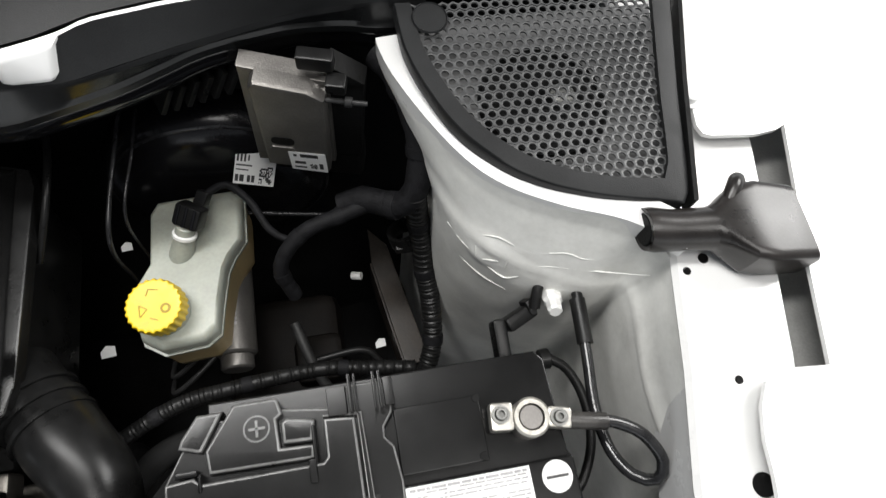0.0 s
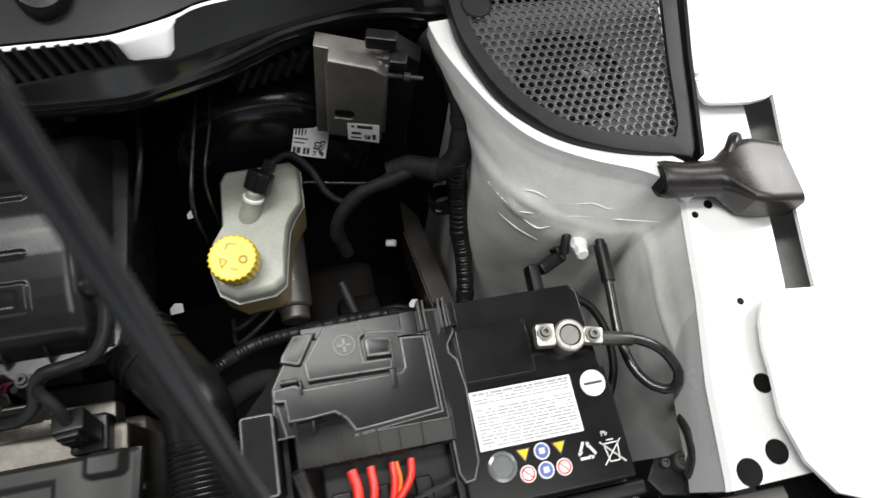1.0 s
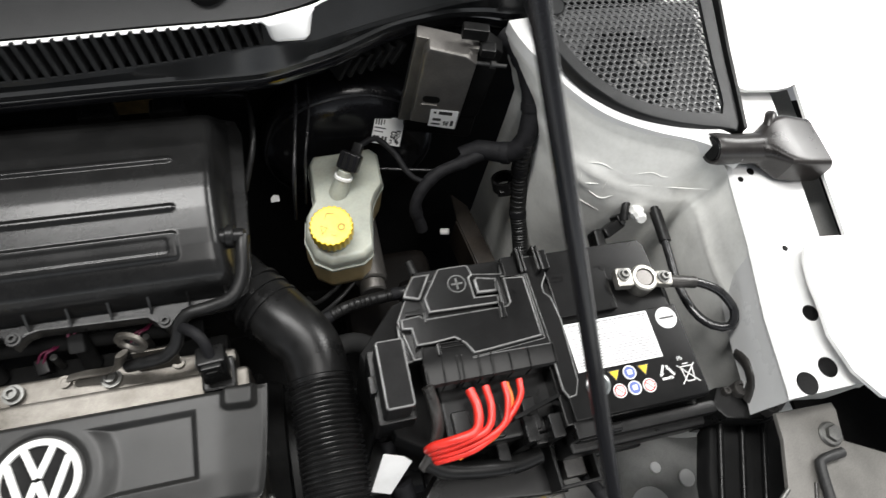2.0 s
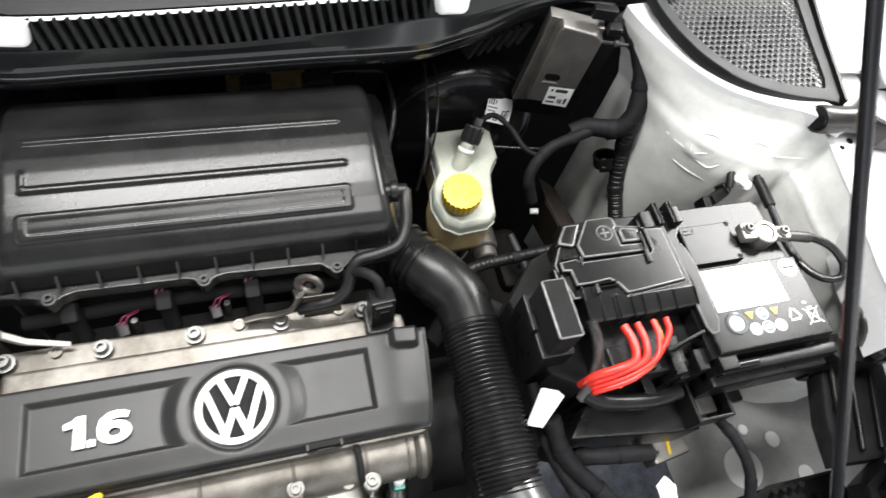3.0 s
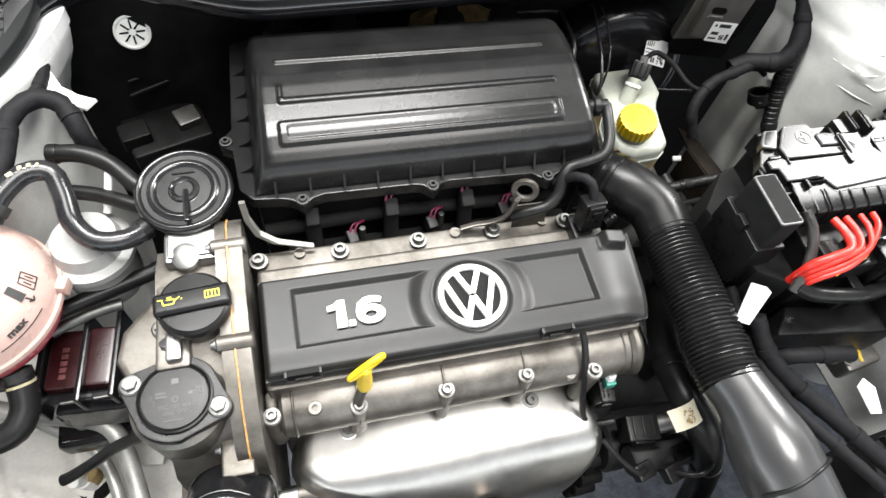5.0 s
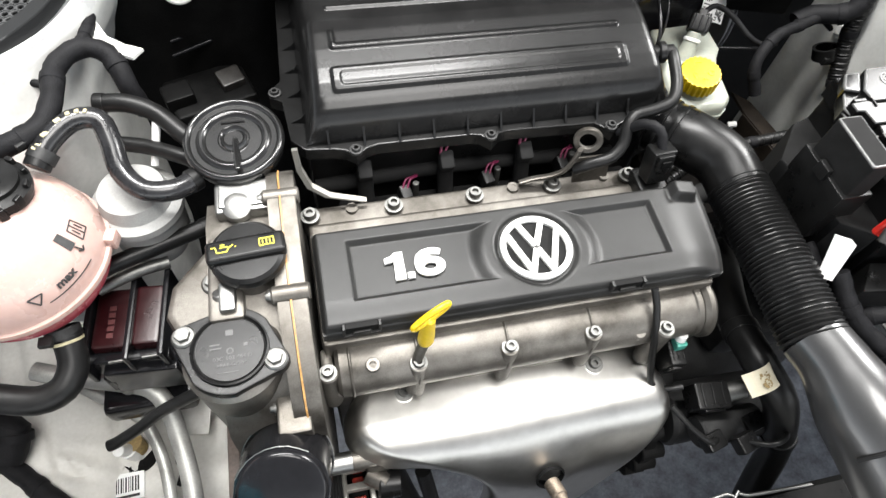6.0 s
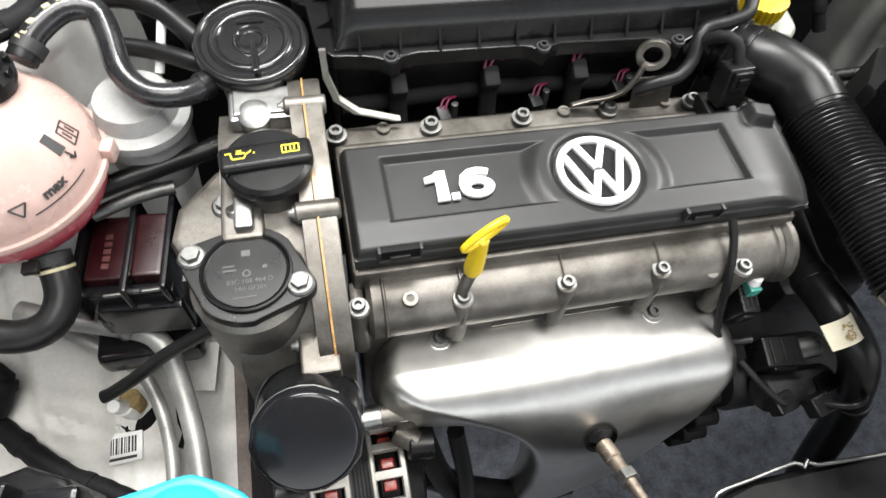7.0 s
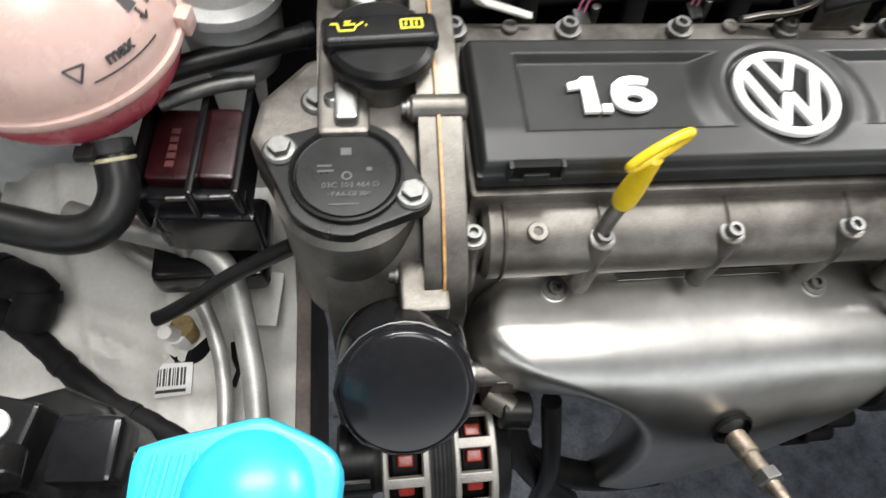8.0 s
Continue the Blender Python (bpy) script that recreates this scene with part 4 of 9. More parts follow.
bm = bmesh.new()
relief_on(bm, stations(-0.661, -0.279, 0.0016, (-0.6315, -0.6263, -0.3265, -0.3317, -0.308, -0.289, -0.661), 0.003), stations(-0.0775, 0.024, 0.0014, (-0.0545, -0.0493, 0.0085, 0.0033, -0.0775), 0.003), cover_z, 0.8040)
# the end bows out towards the rear corner
for v in bm.verts:
    v.co.x += 0.017 * step(-0.335, -0.279, v.co.x) * math.sqrt(max(0.0, min(1.0, (v.co.y + 0.0775) / 0.1015)))
panel = part("panel", bm, COVER_PLASTIC, cover, sharp=60)
bm = bmesh.new()
span(bm, -0.655, -0.286, -0.070, 0.020, 0.796, 0.8090, 0.002)
part("underside", bm, MATTE_BLACK, cover)
for x in (-0.6275, -0.3810):
    bm = bmesh.new()
    box(bm, (x, -0.0765, 0.8200), (0.029, 0.006, 0.0115), 0.001)
    clip = part("clip", bm, FIREWALL_BLACK, cover)
    bm = bmesh.new()
    for dx in (-0.0155, 0.0155):
        box(bm, (x + dx, -0.0775, 0.8205), (0.0025, 0.006, 0.0125), 0.0006)
    box(bm, (x, -0.0797, 0.8170), (0.016, 0.0035, 0.006), 0.001)
    box(bm, (x, -0.0785, 0.8145), (0.0315, 0.006, 0.0025), 0.0006)
    part("clip_tongue", bm, COVER_PLASTIC, clip)
LX, LY, LZ = -0.5725, -0.0250, 0.8225
bm = bmesh.new()
prism(bm, [(-0.0188, -0.0143), (-0.0088, -0.0143), (-0.0088, 0.0143), (-0.0162, 0.0143), (-0.0194, 0.0112), (-0.0262, 0.0092), (-0.0262, 0.0038), (-0.0178, 0.0050)], 0, 0.0026, pose(LX, LY, LZ), 0.0004)
part("digit", bm, WHITE_PLASTIC, cover, "raised white numeral")
bm = bmesh.new()
prism(bm, [(-0.0072, -0.0143), (-0.0008, -0.0143), (-0.0008, -0.0080), (-0.0072, -0.0080)], 0, 0.0026, pose(LX, LY, LZ), 0.0004)
part("decimal_point", bm, WHITE_PLASTIC, cover)
bm = bmesh.new()
m6 = pose(LX + 0.0148, LY, LZ)
n6 = 36
oval6 = [[(rx * math.cos(2 * math.pi * i / n6), -0.0046 + ry * math.sin(2 * math.pi * i / n6)) for i in range(n6)] for rx, ry in ((0.0138, 0.0099), (0.0056, 0.0036))]
rings6 = [[bm.verts.new(m6 @ Vector((x, y, z))) for x, y in oval6[k]] for k, z in ((0, 0.0), (0, 0.0026), (1, 0.0026), (1, 0.0))]
for a, b in zip(rings6, rings6[1:] + rings6[:1]):
    bridge(bm, a, b)
spine6 = [(-0.0100, -0.006), (-0.0101, 0.000), (-0.0086, 0.0060), (-0.0042, 0.0098), (0.0020, 0.0110), (0.0070, 0.0105), (0.0112, 0.0088)]
out6, in6 = [], []
for (x, y), w in zip(spine6, (0.0038, 0.0040, 0.0040, 0.0036, 0.0034, 0.0032, 0.0028)):
    k = spine6.index((x, y))
    a, b = spine6[max(0, k - 1)], spine6[min(len(spine6) - 1, k + 1)]
    d = Vector((b[0] - a[0], b[1] - a[1])).normalized()
    out6.append((x - d.y * w, y + d.x * w))
    in6.append((x + d.y * w, y - d.x * w))
prism(bm, out6 + in6[::-1], 0.0, 0.0025, m6)
part("digit", bm, WHITE_PLASTIC, cover, "raised white numeral")

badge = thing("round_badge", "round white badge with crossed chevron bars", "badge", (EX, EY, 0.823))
bm = bmesh.new()
annulus(bm, (EX, EY, 0.8232), (0, 0, 1), 0.0288, 0.0345, 0.0042, 56)
part("ring", bm, WHITE_PLASTIC, badge)
bm = bmesh.new()
lathe(bm, (EX, EY, 0.8232), (0, 0, 1), [(0, 0.0003), (0.029, 0.0003), (0.029, 0)], 48)
part("backing", bm, MATTE_BLACK, badge)
mb = pose(EX, EY, 0.8236)
lines = [((-0.0118, 0.0270), (-0.0006, 0.0018)), ((0.0118, 0.0270), (0.0006, 0.0018)), ((-0.0245, 0.0160), (-0.0092, -0.0272)), ((0.0245, 0.0160), (0.0092, -0.0272)), ((-0.0100, -0.0265), (-0.0006, -0.0022)), ((0.0100, -0.0265), (0.0006, -0.0022))]
for k, (a, b) in enumerate(lines):
    bm = bmesh.new()
    stroke(bm, a, b, 0.0056, 0.0001 * k, 0.0030 + 0.0002 * k, mb)
    part("chevron_bar", bm, WHITE_PLASTIC, badge)

# dipstick
dip = thing("dipstick", "yellow looped dipstick handle in its steel tube", "dipstick", (-0.585, -0.106, 0.76))
bm = bmesh.new()
tube(bm, [(-0.588, -0.112, 0.735), (-0.582, -0.101, 0.785), (-0.5745, -0.0935, 0.808)], 0.0050, 14)
part("guide_tube", bm, CAST, dip)
bm = bmesh.new()
lathe(bm, (-0.5745, -0.0935, 0.807), (0.02, -0.04, 1), [(0, 0), (0.0066, 0.0), (0.0074, 0.004), (0.0070, 0.018), (0.0056, 0.036), (0.0048, 0.047), (0, 0.050)], 24)
part("plug", bm, YELLOW, dip)
bm = bmesh.new()
ring_c, ring_u, ring_w = Vector((-0.573, -0.0955, 0.8605)), Vector((0.0150, 0.0055, 0.0055)), Vector((0.0015, 0.0, 0.0072))
tube(bm, [ring_c + ring_u * math.cos(a) + ring_w * math.sin(a) for a in np.linspace(0, 2 * math.pi, 25)], 0.0028, 14, 0.002)
part("loop", bm, YELLOW, dip)

# exhaust heat shield: pressed sheet that folds over the manifold
shield = thing("heat_shield", "bright pressed metal heat shield over the exhaust manifold", "heat shield", (-0.48, -0.15, 0.55))
SHIELD_ROWS = [(-0.094, 0.7045, -0.646, -0.328), (-0.108, 0.704, -0.655, -0.318), (-0.130, 0.7022, -0.658, -0.310), (-0.146, 0.6985, -0.649, -0.308), (-0.160, 0.6915, -0.632, -0.308), (-0.174, 0.677, -0.590, -0.311), (-0.186, 0.654, -0.550, -0.320), (-0.196, 0.622, -0.524, -0.336), (-0.202, 0.580, -0.510, -0.353), (-0.206, 0.530, -0.503, -0.366), (-0.208, 0.470, -0.499, -0.376), (-0.206, 0.40, -0.497, -0.382)]
bm = bmesh.new()
rows = []
NX = 46
prof_s = [(p[0].x, p[0].y, p[1].x, p[1].y) for p in zip(smooth_path([(r[0], r[1], 0) for r in SHIELD_ROWS], 1), smooth_path([(r[2], r[3], 0) for r in SHIELD_ROWS], 1))]
for y, z, x0, x1 in prof_s:
    row = []
    for i in range(NX):
        u = 0.5 - 0.5 * math.cos(math.pi * i / (NX - 1)) if i % (NX - 1) else i / (NX - 1)
        fall = max(0.0, 1 - min(u, 1 - u) / 0.065)
        roll = 1 - math.sqrt(max(0.0, 1 - fall * fall))
        x = x0 + (x1 - x0) * u
        # the lower funnel bulges round the sensor
        bulge = 0.010 * math.exp(-((x + 0.452) / 0.05) ** 2) * step(0.68, 0.62, z)
        low = step(0.70, 0.63, z)
        row.append((x, y - bulge + 0.034 * roll * low, z - 0.040 * roll * (1 - 0.7 * low) + 0.002 * math.sin(u * 9) * step(-0.11, -0.15, y)))
    rows.append(row)
sheet(bm, rows, 0.0012)
sh = part("pressed_sheet", bm, SHIELD, shield, sharp=60)
bm = bmesh.new()
rowst = [[(x, -0.0955, z) for x in np.linspace(-0.545, -0.418, 14)] for z in (0.7045, 0.7085)] + [[(x, -0.1005, 0.7085) for x in np.linspace(-0.545, -0.418, 14)]]
sheet(bm, rowst, 0.001)
part("hemmed_edge", bm, SHIELD, shield)
for x, y, z in ((-0.593, -0.103, 0.7045), (-0.391, -0.110, 0.7045)):
    bm = bmesh.new()
    lathe(bm, (x, y, z - 0.0015), (0, -0.08, 1), [(0.0105, 0.0), (0.0105, 0.0016), (0.006, 0.0022)], 22)
    w = part("washer", bm, SHIELD, shield)
    shared("bolt", WASHER_BOLT, w, Matrix.Translation((x, y, z)) @ toward((0, -0.08, 1)))
bm = bmesh.new()
lathe(bm, (-0.4525, -0.2015, 0.640), (0.05, -0.88, 0.48), [(0, -0.004), (0.013, -0.004), (0.0145, 0.002), (0.0165, 0.0)], 24)
part("sensor_hole", bm, FIREWALL_BLACK, shield)

sensor = thing("oxygen_sensor", "heat-tinted steel oxygen sensor with cable", "sensor", (-0.466, -0.20, 0.65))
ax = Vector((0.12, -0.80, 0.42)).normalized()
s0 = Vector((-0.4535, -0.207, 0.642))
bm = bmesh.new()
lathe(bm, s0, ax, [(0.0085, 0.0), (0.0085, 0.018), (0.0068, 0.019), (0.0068, 0.032), (0.0055, 0.034), (0.0055, 0.052), (0.0048, 0.054), (0.0048, 0.064), (0, 0.064)], 20)
part("barrel", bm, RUSTY, sensor)
bm = bmesh.new()
prism(bm, [(0.0105 * math.cos(math.pi * i / 3), 0.0105 * math.sin(math.pi * i / 3)) for i in range(6)], 0.034, 0.043, Matrix.Translation(s0) @ toward(ax), 0.001)
part("hex", bm, STEEL, sensor)
e0 = s0 + ax * 0.062
bm = bmesh.new()
tube(bm, [e0, e0 + ax * 0.02, e0 + Vector((0.05, -0.04, -0.03)), e0 + Vector((0.12, -0.03, -0.09)), e0 + Vector((0.18, 0.0, -0.12))], 0.0028, 10)
part("cable", bm, RUBBER, sensor)

# chain cover on the engine's end
chain = thing("chain_cover", "cast aluminium timing chain cover with oil filler", "timing cover", (-0.71, -0.02, 0.55))
prof = [(0.088, 0.55), (0.088, 0.838), (0.076, 0.846), (0.046, 0.847), (-0.010, 0.842), (-0.052, 0.834), (-0.095, 0.815), (-0.128, 0.791), (-0.142, 0.765), (-0.145, 0.70), (-0.140, 0.55)]
across = Matrix(((0, 0, 1, 0), (1, 0, 0, 0), (0, 1, 0, 0), (0, 0, 0, 1)))
for x0, x1 in ((-0.6945, -0.6838), (-0.6822, -0.669)):
    bm = bmesh.new()
    prism(bm, prof, x0, x1, across, 0.0015)
    part("flange", bm, CAST, chain)
bm = bmesh.new()
prism(bm, [(y * 1.0 + (0.0008 if y > 0 else -0.0008), z + 0.0012 * (z > 0.6)) for y, z in prof], -0.6838, -0.6822, across)
part("sealant_bead", bm, SEALANT, chain, "amber sealant bead between the castings")
bm = bmesh.new()
inner = [(0.070, 0.55), (0.070, 0.822), (0.040, 0.830), (-0.02, 0.826), (-0.060, 0.815), (-0.105, 0.792), (-0.132, 0.755), (-0.138, 0.70), (-0.130, 0.55)]
prism(bm, inner, -0.752, -0.6945, across, 0.002)
span(bm, -0.752, -0.722, -0.055, 0.030, 0.80, 0.830, 0.004)
part("casting", bm, CAST, chain)
bm = bmesh.new()
rod(bm, (-0.742, -0.040, 0.81), (-0.742, -0.030, 0.833), 0.006, n=14)
span(bm, -0.742, -0.728, -0.050, -0.022, 0.812, 0.837, 0.003)
part("rib", bm, MACHINED, chain)
for y, z in ((0.056, 0.846), (-0.041, 0.838)):
    bm = bmesh.new()
    rod(bm, (-0.699, y, z - 0.005), (-0.666, y, z - 0.005), 0.0080, n=20, cap=0.0015)
    lug = part("lug", bm, CAST, chain)
    shared("bolt", SMALL_SOCKET, lug, Matrix.Translation((-0.699, y, z - 0.005)) @ toward((-1, 0, 0)) @ Matrix.Diagonal((0.85, 0.85, 0.8, 1)))
bm = bmesh.new()
box(bm, (-0.6945, -0.1270, 0.768), (0.029, 0.038, 0.027), 0.003)
box(bm, (-0.7000, -0.1380, 0.748), (0.014, 0.020, 0.05), 0.004)
lathe(bm, (-0.6925, -0.1230, 0.7812), (0, -0.1, 1), [(0, -0.003), (0.0026, -0.003), (0.0029, 0.0004), (0.0060, 0.0005), (0.0064, 0.0)], 18)
ear = part("bracket_lug", bm, CAST, chain)
shared("bolt", SMALL_SOCKET, ear, Matrix.Translation((-0.709, -0.118, 0.772)) @ toward((-1, 0, 0)))
# machined filler block behind the cap
bm = bmesh.new()
span(bm, -0.742, -0.690, 0.046, 0.082, 0.80, 0.841, 0.004)
span(bm, -0.738, -0.693, 0.050, 0.078, 0.838, 0.8435, 0.002)
part("vent_block", bm, MACHINED, chain)
bm = bmesh.new()
lathe(bm, (-0.722, 0.052, 0.838), (0, -0.2, 1), [(0.013, -0.01), (0.013, 0.004), (0.009, 0.006), (0, 0.006)], 22)
part("vent_plug", bm, MACHINED, chain)
bm = bmesh.new()
rod(bm, (-0.714, -0.004, 0.80), (-0.714, -0.004, 0.842), 0.029, 0.027, 32)
part("filler_neck", bm, CAST, chain)

cap = thing("oil_filler_cap", "black plastic oil filler cap with grip bar", "filler cap", (-0.714, -0.005, 0.845))
bm = bmesh.new()
lathe(bm, (-0.714, -0.005, 0.841), (0, 0, 1), [(0.027, 0), (0.0312, 0.002), (0.0322, 0.005), (0.0312, 0.010), (0.028, 0.0125), (0, 0.0135)], 44)
part("disc", bm, BLACK_PLASTIC, cap)
bm = bmesh.new()
box(bm, (-0.714, -0.004, 0.853), (0.066, 0.0215, 0.014), 0.004, pose(0, 0, 0, 0, 0, 4), 3)
bar = part("grip_bar", bm, BLACK_PLASTIC, cap)
bm = bmesh.new()
g = pose(-0.714, -0.004, 0.8601, 0, 0, 4) @ Matrix.Diagonal((0.92, 0.92, 1, 1))
can = [((-0.030, 0.003), (-0.026, 0.003)), ((-0.026, 0.003), (-0.025, -0.003)), ((-0.025, -0.003), (-0.016, -0.003)), ((-0.016, -0.003), (-0.0145, 0.0005)), ((-0.0145, 0.0005), (-0.010, 0.0035)), ((-0.022, 0.002), (-0.015, 0.002)), ((-0.0195, 0.002), (-0.0195, 0.0045)), ((-0.0215, 0.0045), (-0.0175, 0.0045)), ((-0.0086, 0.0015), (-0.0080, 0.0005))]
book = [((0.013, -0.0035), (0.013, 0.004)), ((0.013, 0.004), (0.0195, 0.004)), ((0.0195, 0.004), (0.026, 0.004)), ((0.026, 0.004), (0.026, -0.0035)), ((0.026, -0.0035), (0.0195, -0.0030)), ((0.0195, -0.003), (0.013, -0.0035)), ((0.0195, -0.003), (0.0195, 0.004)), ((0.0160, -0.0015), (0.0160, 0.0022)), ((0.0225, -0.0015), (0.0225, 0.0022))]
for a, b in can + book:
    stroke(bm, a, b, 0.0011, 0, 0.0004, g)
part("symbols", bm, YELLOW_PRINT, cap, "yellow oil can and book symbols")

# round cover with two ears and bolts
lid = thing("thermostat_cover", "black plastic round cover held by two bolts", "cover", (-0.736, -0.082, 0.815))
C = Vector((-0.736, -0.080, 0.822))
bm = bmesh.new()
rod(bm, (-0.736, -0.080, 0.70), (-0.736, -0.081, 0.818), 0.038, 0.0410, 44)
part("housing", bm, CAST, chain)
ear1, ear2 = Vector((-0.7725, -0.0625)), Vector((-0.7005, -0.0945))
hull = []
d = (ear2 - ear1).normalized()
base = math.degrees(math.atan2(d.y, d.x))
for (cx, cy, r, a0, a1) in ((ear2.x, ear2.y, 0.011, base - 62, base + 62), (C.x, C.y, 0.0385, base + 62, base + 118), (ear1.x, ear1.y, 0.011, base + 118, base + 242), (C.x, C.y, 0.0385, base + 242, base + 298)):
    hull += arc(cx, cy, r, a0, a1, 12)
bm = bmesh.new()
prism(bm, hull, 0.817, 0.8245, None, 0.0015)
part("flange_plate", bm, BLACK_PLASTIC, lid)
bm = bmesh.new()
lathe(bm, (C.x, C.y, 0.8245), (0, 0, 1), [(0.0318, -0.001), (0.0314, 0.0032), (0.0300, 0.0036), (0.0288, 0.0008), (0.0278, 0.0004), (0.0272, 0.0016), (0, 0.0018)], 56)
dome = part("dome", bm, BLACK_PLASTIC, lid)
for ex, ey in (ear1, ear2):
    shared("bolt", HEX, lid, pose(ex, ey, 0.8245, 0, 0, 13) @ Matrix.Diagonal((0.86, 0.86, 0.9, 1)))
for txt, size, dx, dy in (("03C 103 464 D", 0.0050, 0.002, -0.008), (">PA6-GF30<", 0.0045, 0.001, -0.0138)):
    part("moulded_text", words(txt, size, pose(C.x + dx, C.y + dy, 0.8264), 0.0003), MOULD_MARK, dome, "moulded part number")
bm = bmesh.new()
bars(bm, [(-0.003, 0.003, 0.012, 0.017), (-0.016, -0.008, 0.0045, 0.0058), (-0.016, -0.007, 0.001, 0.0023), (0.011, 0.014, 0.001, 0.0035), (-0.010, 0.006, -0.0205, -0.0198)], pose(C.x, C.y, 0.8262))
annulus(bm, (C.x, C.y - 0.002, 0.8262), (0, 0, 1), 0.0018, 0.0030, 0.0006, 16)
part("moulded_marks", bm, MOULD_MARK, dome)

# mount arm and bolt at the end of the chain cover
mount = thing("engine_mount_arm", "cast mount arm with hexagon bolt", "engine mount", (-0.775, 0.0, 0.70))
bm = bmesh.new()
prism(bm, [(-0.752, 0.05), (-0.765, 0.045), (-0.795, 0.01), (-0.800, -0.02), (-0.785, -0.05), (-0.748, -0.055), (-0.740, 0.0)], 0.74, 0.786, None, 0.008)
part("arm", bm, CAST, mount)
shared("bolt", HEX, mount, pose(-0.7555, 0.006, 0.786, 0, 0, 20))

# oil filter
filt = thing("oil_filter", "glossy black canister oil filter on the engine front", "oil filter", (-0.705, -0.150, 0.70))
fa = Vector((-0.02, -0.62, 0.78)).normalized()
f1 = Vector((-0.7096, -0.2005, 0.7905))
f0 = f1 - fa * 0.078
bm = bmesh.new()
lathe(bm, f0, fa, [(0.036, 0.0), (0.0405, 0.003), (0.0405, 0.008), (0.0390, 0.010), (0.0385, 0.052)], 48)
lathe(bm, f0, fa, [(0.0385, 0.052), (0.0375, 0.060), (0.0355, 0.0645), (0.0325, 0.0665), (0.012, 0.0680), (0, 0.0680)], 48)
part("canister", bm, GLOSS_BLACK, filt, sharp=60)
bm = bmesh.new()
m = Matrix.Translation(f0) @ toward(fa)
prism(bm, [(0.0396 * math.cos(2 * math.pi * i / 14), 0.0396 * math.sin(2 * math.pi * i / 14)) for i in range(14)], 0.044, 0.0610, m, 0.002)
part("grip_band", bm, GLOSS_BLACK, filt)
bm = bmesh.new()
annulus(bm, f0 + fa * 0.0055, fa, 0.0400, 0.0411, 0.0016, 56)
part("crimped_rim", bm, MACHINED, filt, "bright crimped rim")
# glint on the upper facets, drawn as a thin bright metal line
bm = bmesh.new()
tube(bm, [m @ Vector((0.0391 * math.cos(2 * math.pi * i / 14), 0.0391 * math.sin(2 * math.pi * i / 14), 0.0608)) for i in (2, 3, 4, 5, 6)], 0.0004, 8, 0.01)
part("edge_glint", bm, MACHINED, filt, "bright line painted for an edge glint")
bm = bmesh.new()
rod(bm, f0 - fa * 0.03, f0, 0.036, 0.036, 36)
box(bm, f0 - fa * 0.02 + Vector((0.0, 0.03, 0.0)), (0.06, 0.06, 0.05), 0.006)
part("filter_seat", bm, CAST, filt)

# alternator below and the serpentine belt
AX0 = -0.724
alt = thing("alternator", "cast aluminium alternator with slotted end shield", "alternator", (-0.655, -0.19, 0.58))
for x0, x1 in ((AX0, AX0 + 0.037), (AX0 + 0.056, AX0 + 0.090)):
    for a, b in ((x0, x0 + 0.005), (x1 - 0.006, x1)):
        bm = bmesh.new()
        lathe(bm, (a, -0.185, 0.555), (1, 0, 0), [(0.052, 0.0), (0.0625, 0.0), (0.0640, 0.0012), (0.0640, b - a - 0.0012), (0.0625, b - a), (0.052, b - a), (0.052, 0.0)], 44)
        part("end_shield", bm, CAST_PALE, alt)
    for i in range(15):
        rot = Matrix.Rotation(radians(24 * i + 6), 4, "X")
        bm = bmesh.new()
        box(bm, Vector(((x0 + x1) / 2, -0.185, 0.555)) + rot @ Vector((0, 0, 0.0605)), (x1 - x0 - 0.006, 0.0085, 0.0065), 0.0016, rot)
        part("slot_rib", bm, CAST_PALE, alt)
    bm = bmesh.new()
    rod(bm, (x0 + 0.003, -0.185, 0.555), (x1 - 0.003, -0.185, 0.555), 0.048, n=32)
    part("rotor", bm, FIREWALL_BLACK, alt)
    for i in range(14):
        rot = Matrix.Rotation(radians(26 * i + 16), 4, "X")
        bm = bmesh.new()
        box(bm, Vector(((x0 + x1) / 2, -0.185, 0.555)) + rot @ Vector((0, 0, 0.0505)), (0.013, 0.010, 0.006), 0.002, rot)
        part("winding", bm, COPPER_RED, alt, "red varnished copper winding")
bm = bmesh.new()
lathe(bm, (AX0 + 0.037, -0.185, 0.555), (1, 0, 0), [(0.050, 0.0), (0.0605, 0.0005)] + [(0.0605 - 0.0012 * (k % 2), 0.001 + 0.0017 * k) for k in range(11)] + [(0.0605, 0.0185), (0.050, 0.019)], 44)
part("stator", bm, DARK_METAL, alt)
bm = bmesh.new()
lathe(bm, (AX0 + 0.090, -0.185, 0.555), (1, 0, 0), [(0.055, 0.0), (0.045, 0.014), (0.030, 0.018), (0, 0.018)], 36)
part("rear_cap", bm, BLACK_PLASTIC, alt)
bm = bmesh.new()
rod(bm, (AX0 + 0.093, -0.170, 0.628), (AX0 + 0.117, -0.172, 0.626), 0.015, n=22)
part("regulator", bm, BLACK_PLASTIC, alt)
bm = bmesh.new()
box(bm, (-0.628, -0.148, 0.640), (0.026, 0.026, 0.055), 0.005)
rod(bm, (-0.668, -0.150, 0.662), (-0.628, -0.150, 0.662), 0.010, n=20)
rod(bm, (-0.640, -0.158, 0.632), (-0.620, -0.172, 0.632), 0.011, n=20)
part("bracket", bm, CAST, alt)
bm = bmesh.new()
rod(bm, (-0.676, -0.150, 0.662), (-0.652, -0.150, 0.662), 0.0105, n=20)
part("spacer", bm, MACHINED, alt)
bm = bmesh.new()
